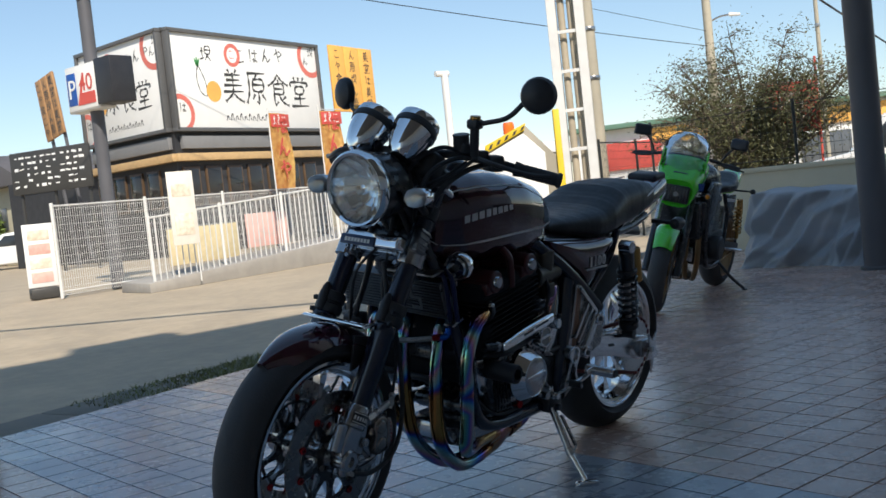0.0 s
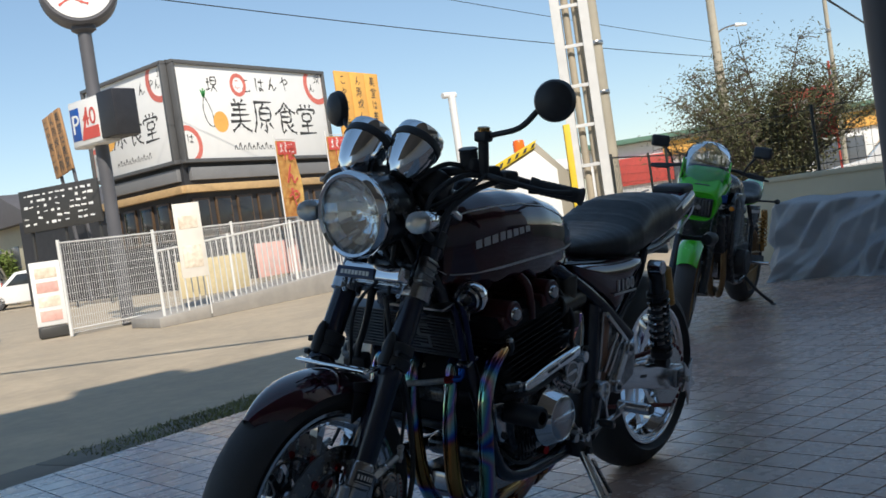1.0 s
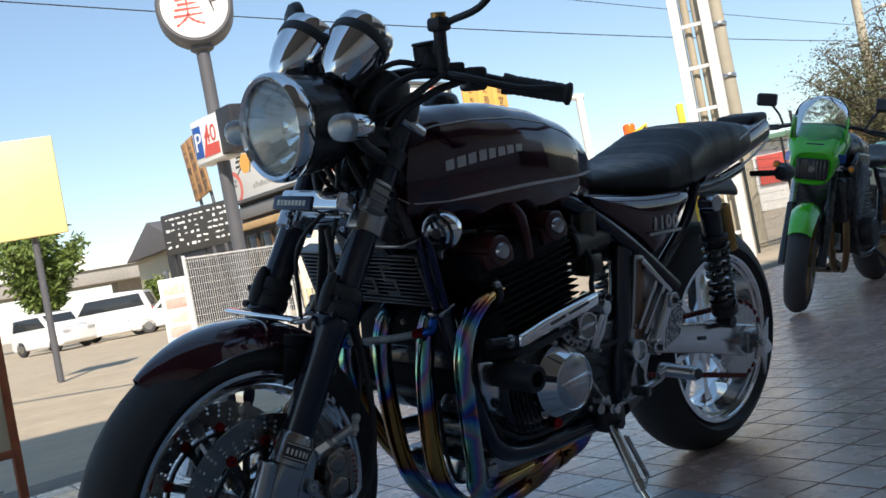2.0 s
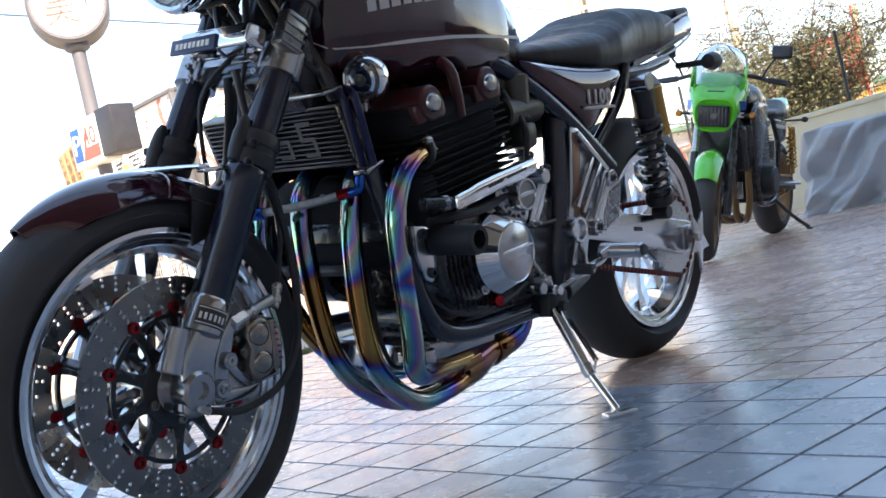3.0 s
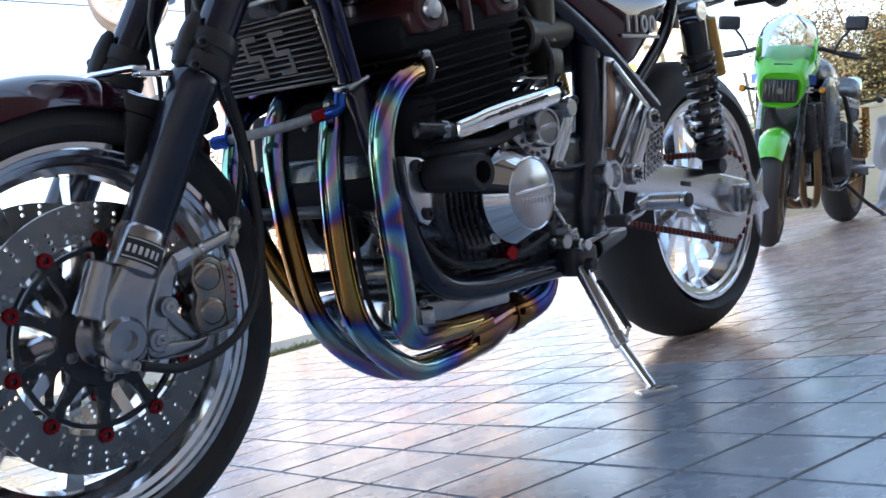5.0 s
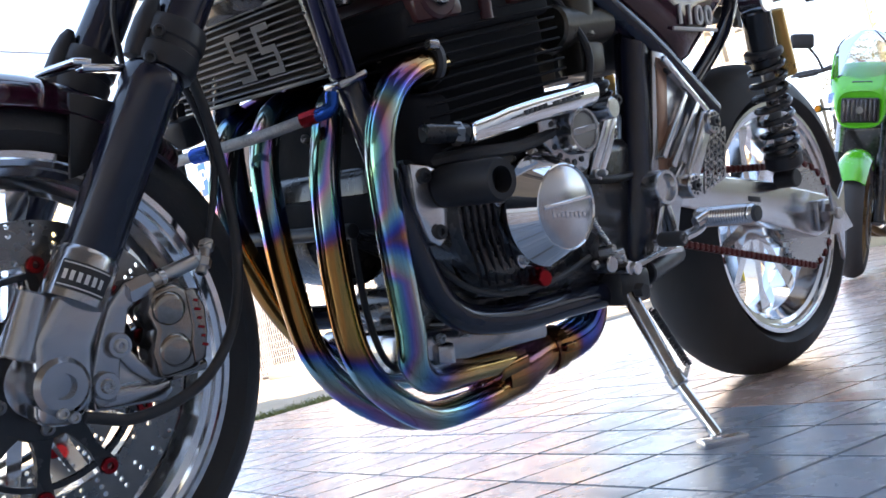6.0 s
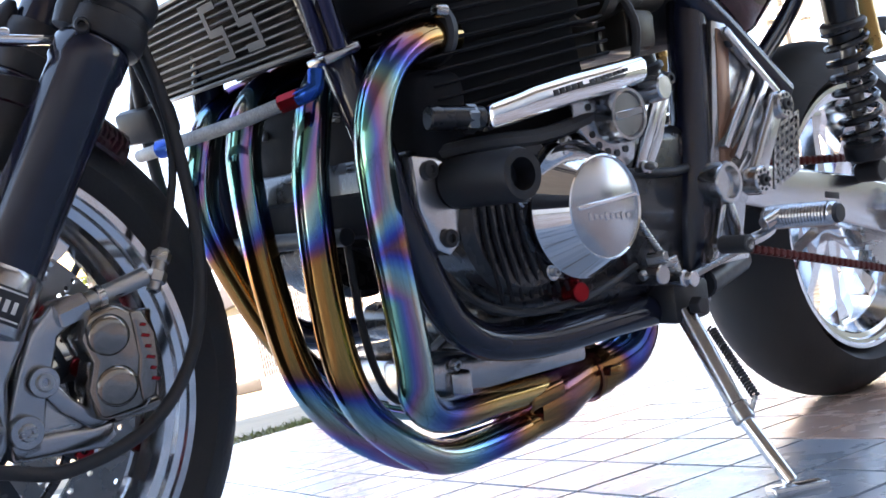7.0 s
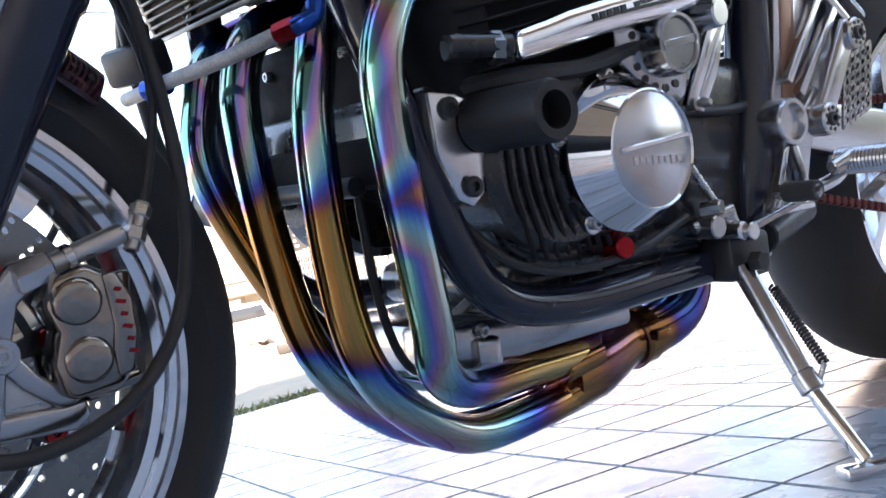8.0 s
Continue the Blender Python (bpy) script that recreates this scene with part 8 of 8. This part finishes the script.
# steel lattice mast
lm0 = thing("lattice_mast", "pale grey steel lattice mast", "mast", Matrix.Translation((-8.12, 8.82, -0.06)) @ Matrix.Rotation(radians(40), 4, "Z"))
for sx in (-0.185, 0.185):
    for sy in (-0.10, 0.10):
        part("upright", box((sx, sy, 4.2), (0.125, 0.05, 8.4), 0.004, 1), white_metal, lm0)
for sx in (-0.06, 0.07):
    part("cable_duct", rod((sx, 0.04, 0), (sx, 0.04, 8.3), 0.05, 12), mat("duct_tan", (0.42, 0.36, 0.27), 0.6, var=0.15, scale=6), lm0, "tan cable duct")
for k in range(16):
    part("brace", box((0, -0.10, 0.35 + 0.53 * k), (0.46, 0.012, 0.045), 0.002, 1), white_metal, lm0)
# concrete utility poles
cp_mat = mat("pole_concrete", (0.40, 0.36, 0.28), 0.85, var=0.15, scale=5, bump=0.08)


def utility_pole(p, h, r, label, arm=True):
    t = thing("utility_pole", label, "pole", Matrix.Translation(p))
    part("shaft", rod((0, 0, 0), (0, 0, h), r, 24, r * 0.62), cp_mat, t)
    for z in (2.6, 3.4, 5.0):
        part("band", lathe([(r * 1.02, z), (r * 1.04, z + 0.005), (r * 1.04, z + 0.06), (r * 1.02, z + 0.065)], "Z", 24), M["steel"], t)
    if arm:
        part("lamp_arm", tube([(0, 0, 7.3), (0.4, 0.25, 7.5), (0.85, 0.5, 7.55)], 0.04, 8), M["steel"], t)
        part("street_lamp_head", rod((0.80, 0.45, 7.54), (1.20, 0.70, 7.48), 0.09, 12, 0.06), panel_white, t)
        part("cross_arm", box((0.35, 0, h * 0.93), (1.5, 0.07, 0.07), 0.006), M["steel"], t)
        part("transformer", rod((0.28, 0, h * 0.78), (0.28, 0, h * 0.86), 0.20, 20), cp_mat, t)
        for k in range(3):
            part("insulator", rod((-0.2 + 0.5 * k, 0, h * 0.935), (-0.2 + 0.5 * k, 0, h * 0.955), 0.04, 12), panel_white, t)
    return t


utility_pole(Vector((-9.82, 11.21, -0.06)), 10.5, 0.115, "tapered concrete utility pole with steel bands", False)
utility_pole(Vector((-25.19, 36.72, -0.06)), 12.5, 0.24, "far concrete utility pole with cross arm and transformer")
utility_pole(Vector((-8.78, 16.50, -0.06)), 6.2, 0.05, "thin far pole beyond the tree", False)
wire_mat = mat("wire_black", (0.02, 0.02, 0.022), 0.6)


def wire(p0, p1, sag, r, label):
    p0, p1 = Vector(p0), Vector(p1)
    pts = [p0.lerp(p1, k / 16) - Vector((0, 0, sag * 4 * (k / 16) * (1 - k / 16))) for k in range(17)]
    tagged(part("overhead_wire", tube(pts, r, 6, 1), wire_mat), label, "wire", "overhead wires")


wire((-22.12, -4.11, 8.7), (-25.19, 36.72, 6.25), 0.30, 0.016, "black overhead cable over the street")
wire((-23.32, 4.56, 9.7), (-25.19, 36.72, 6.9), 0.15, 0.012, "thin overhead cable to the far pole")
wire((-4.27, 7.26, 2.95), (-12.70, 31.24, 2.75), 0.05, 0.014, "slanting black overhead cable")
# cable out of view, placed and thickened for its shadow line across the street
wire((-11.28, -7.69, 7.0), (7.12, 7.14, 7.0), 0.05, 0.055, "unseen thick overhead cable that casts a shadow line on the street")

# barrier machine with hazard stripes at the car park entry
hz_y = mat("hazard_yellow", (0.75, 0.52, 0.03), 0.5, var=0.12, scale=10)
kk = thing("barrier_machine", "white barrier machine with yellow hazard trim and orange lamp", "machine", Matrix.Translation((-6.41, 6.04, -0.07)) @ Matrix.Rotation(radians(48), 4, "Z") @ Matrix.Scale(1.1, 4))
part("body", plate([(-0.34, 0.0), (0.34, 0.0), (0.34, 1.14), (0.05, 1.48), (-0.34, 1.30)], -0.02, 0.30, 0.006), mat("machine_grey", (0.30, 0.27, 0.21), 0.5, var=0.12, scale=6), kk, "grey-beige cabinet")
part("front_panel", plate([(-0.33, 0.22), (0.22, 0.22), (0.22, 1.20), (0.03, 1.40), (-0.33, 1.235)], -0.036, -0.018, 0.003), panel_white, kk, "white front panel")
part("hazard_trim", plate([(-0.35, 1.245), (0.04, 1.43), (0.06, 1.50), (-0.35, 1.32)], -0.045, 0.31, 0.003), hz_y, kk, "yellow hazard strip")
for k in range(5):
    part("hazard_bar", plate([(-0.32 + 0.08 * k, 1.275 + 0.037 * k), (-0.29 + 0.08 * k, 1.288 + 0.037 * k), (-0.27 + 0.08 * k, 1.335 + 0.035 * k), (-0.30 + 0.08 * k, 1.322 + 0.035 * k)], -0.049, -0.045, 0.0), ink, kk)
part("side_post", box((0.36, 0.0, 0.80), (0.06, 0.10, 1.60), 0.004), hz_y, kk, "yellow post")
part("beacon", lathe([(0.0, 0.0), (0.055, 0.0), (0.055, 0.09), (0.045, 0.11), (0.0, 0.115)], "Z", 20, (-0.10, 0.12, 1.42)), mat("beacon_orange", (0.9, 0.16, 0.02), 0.2, var=0.05), kk, "orange beacon")
part("notice", box((-0.08, -0.040, 0.62), (0.30, 0.006, 0.22), 0.001), paper, kk)

# bent lamp pole
lp = thing("lamp_pole", "white lamp pole with bent top", "lamp", Matrix.Translation((-23.56, 19.87, -0.06)) @ Matrix.Scale(1.41, 4))
part("pole", rod((0, 0, 0), (0, 0, 3.45), 0.085, 16), white_metal, lp)
part("head", rod((0.0, 0.12, 3.48), (-0.05, -0.22, 3.48), 0.07, 16), white_metal, lp)

# thin-leaved tree behind the low wall
bark = mat("bark", (0.12, 0.095, 0.07), 0.9, var=0.3, scale=20, bump=0.2)
leafm = mat("willow_leaf", (0.095, 0.098, 0.042), 0.6, var=0.35, scale=3, rand=0.4)


def shrub_tree(p, r, z0, h, n_stem, n_leaf, leaf, label, seed, droop=0.3, dense=1.0, twigs=3):
    rnd = random.Random(seed)
    t = thing("tree", label, "tree", Matrix.Translation(p))
    wood = bmesh.new()
    tips = []
    tube([(0, 0, 0), (0.02, 0.03, z0 * 0.5), (0, 0, z0)], [0.10, 0.08, 0.07], 10, 3, wood)
    for k in range(n_stem):
        a = 6.283 * k / n_stem + rnd.uniform(-0.3, 0.3)
        sp = rnd.uniform(0.35, 1.0) * r
        top = Vector((math.cos(a) * sp, math.sin(a) * sp, z0 + (h - z0) * rnd.uniform(0.65, 1.0) * (1.1 - 0.45 * (sp / r) ** 2)))
        mid = Vector((math.cos(a) * sp * 0.35, math.sin(a) * sp * 0.35, z0 + (top.z - z0) * 0.5))
        pts = [Vector((0, 0, z0 * rnd.uniform(0.4, 1.0))), mid, top]
        tube(pts, [0.035, 0.02, 0.006], 6, 4, wood)
        path = smooth_path(pts, 6)
        for q in path[4:]:
            for _ in range(twigs):
                b = rnd.uniform(0, 6.283)
                e = q + Vector((math.cos(b), math.sin(b), rnd.uniform(-0.2, 0.7))) * rnd.uniform(0.15, 0.42) * r * 0.5
                tube([q, q.lerp(e, 0.5) + Vector((0, 0, 0.03)), e], [0.008, 0.005, 0.003], 4, 1, wood)
                tips.append((q, e))
    part("trunk", wood, bark, t, "forked grey stems")
    lv = bmesh.new()
    for k in range(n_leaf):
        q, e = tips[int(rnd.random() ** dense * len(tips)) % len(tips)]
        c = q.lerp(e, rnd.uniform(0.3, 1.25)) + Vector((rnd.gauss(0, 1), rnd.gauss(0, 1), rnd.gauss(0, 1))) * 0.07 * r
        d = Vector((rnd.gauss(0, 1), rnd.gauss(0, 1), rnd.gauss(0, 0.7) - droop)).normalized()
        s = d.cross(Vector((rnd.gauss(0, 1), rnd.gauss(0, 1), rnd.gauss(0, 1)))).normalized()
        L = leaf * rnd.uniform(0.6, 1.3)
        w = L * 0.16
        lv.faces.new([lv.verts.new(v) for v in (c, c + d * L * 0.5 + s * w, c + d * L, c + d * L * 0.5 - s * w)])
    tagged(part("crown", lv, leafm, t, "sparse narrow leaves"), "", "", "", "stuff")
    return t


shrub_tree((-7.46, 12.08, -0.06), 1.65, 0.40, 2.85, 44, 47000, 0.054, "sparse many-stemmed tree with narrow leaves behind the wall", 3, twigs=7)
leafm = mat("bright_leaf", (0.12, 0.17, 0.035), 0.6, var=0.3, scale=3, rand=0.3)
shrub_tree((-45.48, 7.01, -0.06), 2.0, 0.8, 6.3, 24, 10000, 0.34, "bushy bright green tree beside the car park", 5, 0.1)
shrub_tree((-47.52, 12.78, -0.06), 1.0, 0.3, 2.6, 10, 3000, 0.26, "green roadside tree across the street", 8, 0.1)

# red shop banner behind the tree
rb = thing("shop_banner", "red banner with white marks on a thin pole", "banner", Matrix.Translation((-7.05, 12.45, 1.30)) @ Matrix.Rotation(radians(28), 4, "Z"))
part("cloth", box((0, 0, 0.38), (0.74, 0.02, 0.76), 0.004), redink, rb)
part("pole", rod((0.385, 0, -1.28), (0.385, 0, 1.10), 0.018, 10), redink, rb)
part("mark", brush(GLYPHS[1], 0.44, 0.06, -0.014), panel_white, rb, "", Matrix.Translation((-0.22, 0, 0.16)))
# low shops far along the street
fs = thing("shop_row", "long low white shop row with red and yellow signs", "building", Matrix.Translation((-36.73, 42.75, -0.06)) @ Matrix.Rotation(math.atan2(6.5, 9.7), 4, "Z") @ Matrix.Scale(1.7, 4))
part("wall", box((12, 3, 1.1), (26, 6, 2.2), 0.02), M["whitepaint"], fs)
part("roof", box((12, 2.9, 2.28), (26.6, 6.6, 0.16), 0.02), mat("roof_green", (0.12, 0.22, 0.16), 0.6), fs)
part("sign_strip", box((6, -0.06, 1.85), (9, 0.10, 0.5), 0.01), yel, fs)
part("sign_strip", box((0.8, -0.06, 1.3), (1.9, 0.10, 0.9), 0.01), redink, fs)
part("sign_strip", box((15, -0.06, 1.6), (4, 0.10, 0.7), 0.01), mat("shop_blue", (0.05, 0.12, 0.4), 0.5), fs)
for k in range(10):
    part("window", box((2.4 + 2.2 * k, -0.03, 0.8), (1.5, 0.06, 1.1), 0.01), mat("shop_glass", (0.10, 0.11, 0.12), 0.2), fs)
# elevated road and houses at the far left
ov = thing("elevated_road", "distant pale concrete elevated road on piers", "bridge", Matrix.Translation((-64.00, 15.26, -0.06)))
part("deck", box((0, 0, 3.6), (6, 120, 1.0), 0.03), M["concrete"], ov)
part("parapet", box((3.05, 0, 4.4), (0.25, 120, 0.9), 0.03), M["whitepaint"], ov)
for k in range(9):
    part("pier", box((0, -48 + 12 * k, 1.6), (1.6, 1.6, 3.2), 0.05), M["concrete"], ov)
for k, (x, y, w, h) in enumerate(((-47, 16, 9, 5.0), (-49, -7, 10, 3.4), (-54, 30, 10, 4.5))):
    hs = thing("house", "plain pale house in the distance with tiled roof", "house", Matrix.Translation((x, y, -0.06)) @ Matrix.Rotation(radians(17 * k), 4, "Z"))
    part("wall", box((0, 0, h * 0.36), (w, w * 0.7, h * 0.72), 0.02), M["wallpaint"], hs)
    rf2 = plate([(-w * 0.55, h * 0.70), (w * 0.55, h * 0.70), (0.0, h)], -w * 0.4, w * 0.4, 0.02)
    part("roof", rf2, mat("roof_tile", (0.12, 0.11, 0.11), 0.7, var=0.2), hs)
    for j in range(3):
        part("window", box((-w * 0.3 + w * 0.3 * j, -w * 0.352, h * 0.42), (w * 0.14, 0.05, h * 0.2), 0.01), mat("house_glass", (0.08, 0.09, 0.1), 0.2), hs)
# yellow roadside sign
ys = thing("roadside_sign", "tall pale yellow roadside sign on a post", "sign", Matrix.Translation((-14.40, 1.75, -0.06)) @ Matrix.Rotation(radians(75), 4, "Z"))
part("panel", box((0, 0, 2.80), (0.95, 0.12, 1.40), 0.01), mat("sign_yellow", (0.85, 0.70, 0.30), 0.5, var=0.06), ys)
part("post", rod((0, 0.10, 0), (0, 0.10, 3.2), 0.05, 12), M["pillar"], ys)
# parked cars
carpaint = mat("car_white", (0.75, 0.75, 0.74), 0.25, var=0.04, coat=0.8)
carglass = mat("car_glass", (0.03, 0.035, 0.04), 0.06, var=0.05)


def parked_car(p, turn, L, W, H, van, label):
    t = thing("car", label, "car", Matrix.Translation(p) @ Matrix.Rotation(radians(turn), 4, "Z"), "parked cars")
    nose = 0.10 if van else 0.24
    prof = [(-L / 2, 0.30), (-L / 2 + 0.02, H * 0.52), (-L / 2 + L * nose, H * 0.60), (-L / 2 + L * (nose + 0.14), H * 0.96), (-L / 2 + L * 0.55, H), (L / 2 - L * 0.08, H * 0.96), (L / 2 - 0.03, H * 0.58), (L / 2, 0.32), (L / 2 - 0.15, 0.20), (-L / 2 + 0.15, 0.20)]
    body = part("body", plate(prof, -W / 2, W / 2, 0.07, 4), carpaint, t, "white painted body")
    for s in (-1, 1):
        part("side_glass", plate([(-L / 2 + L * (nose + 0.05), H * 0.62), (-L / 2 + L * (nose + 0.16), H * 0.90), (L / 2 - L * 0.12, H * 0.90), (L / 2 - L * 0.08, H * 0.62)], s * W / 2 - 0.006, s * W / 2 + 0.006, 0.004), carglass, body)
        for x in (-L * 0.31, L * 0.31):
            w = part("wheel", lathe([(0.16, -0.09), (0.28, -0.09), (0.30, -0.06), (0.30, 0.06), (0.28, 0.09), (0.16, 0.09)], "Y", 24, (x, s * (W / 2 - 0.09), 0.30)), M["rubber"], t)
            part("rim", rod((x, s * (W / 2 - 0.03), 0.30), (x, s * (W / 2 + 0.004), 0.30), 0.17, 18), M["cast"], w)
        part("lamp", box((-L / 2 + 0.02, s * W * 0.36, H * 0.46), (0.06, W * 0.2, 0.12), 0.02), M["clear"], body)
        part("tail_lamp", box((L / 2 - 0.03, s * W * 0.40, H * 0.5), (0.06, W * 0.12, 0.25), 0.02), redink, body)
    part("windscreen", plate([(-L / 2 + L * (nose + 0.01), H * 0.62), (-L / 2 + L * (nose + 0.115), H * 0.91), (-L / 2 + L * (nose + 0.13), H * 0.91), (-L / 2 + L * (nose + 0.03), H * 0.62)], -W * 0.42, W * 0.42, 0.003), carglass, body)
    part("rear_glass", plate([(L / 2 - L * 0.065, H * 0.90), (L / 2 - 0.035, H * 0.62), (L / 2 - 0.012, H * 0.62), (L / 2 - L * 0.05, H * 0.90)], -W * 0.40, W * 0.40, 0.003), carglass, body)
    return t


parked_car((-41.87, 8.98, -0.06), 62, 3.5, 1.5, 1.85, True, "white minivan parked across the street")
parked_car((-40.46, 11.29, -0.06), 70, 4.0, 1.6, 1.45, False, "white hatchback parked in the car park")
parked_car((-40.20, 6.24, -0.06), 205, 3.3, 1.5, 1.55, False, "small white car parked across the street")
parked_car((-6.75, 15.6, -0.06), 30, 3.9, 1.6, 1.62, False, "white car parked beyond the boundary wall")
cpt = thing("carport", "dark flat-roofed carport beyond the boundary wall", "carport", Matrix.Translation((-7.0, 18.9, -0.06)) @ Matrix.Rotation(radians(26), 4, "Z"))
part("roof", box((0, 0, 2.85), (3.0, 3.4, 0.16), 0.02), M["pillar"], cpt, "dark flat roof")
part("gutter", rod((-1.5, -1.74, 2.80), (1.5, -1.74, 2.80), 0.05, 10), M["pillar"], cpt)
for sx in (-1.3, 1.3):
    for sy in (-1.5, 1.5):
        part("post", box((sx, sy, 1.40), (0.09, 0.09, 2.80), 0.006), M["pillar"], cpt)


# ---------- floor tiles nearest to the motorcycle, each a piece of the floor ----------
def tile_mesh(key):
    s, e = TILE / 2 - G, TILE / 2 - G - 0.0014
    me = bpy.data.meshes.new("tile")
    vs = [(-s, -s, -0.004), (s, -s, -0.004), (s, s, -0.004), (-s, s, -0.004), (-e, -e, 0), (e, -e, 0), (e, e, 0), (-e, e, 0)]
    me.from_pydata(vs, [], [(4, 5, 6, 7), (0, 1, 5, 4), (1, 2, 6, 5), (2, 3, 7, 6), (3, 0, 4, 7)])
    me.materials.append(M[key])
    return me


tile_meshes = {key: tile_mesh(key) for key in tiles}
for key, i, j in near_tiles:
    o = new("tile", tile_meshes[key])
    o.parent = floor
    o.matrix_basis = Matrix.Translation(((i + 0.5) * TILE, (j + 0.5) * TILE, random.uniform(-0.0005, 0.0003))) @ pose(0, 0, 0, random.uniform(-0.12, 0.12), random.uniform(-0.12, 0.12), 0)
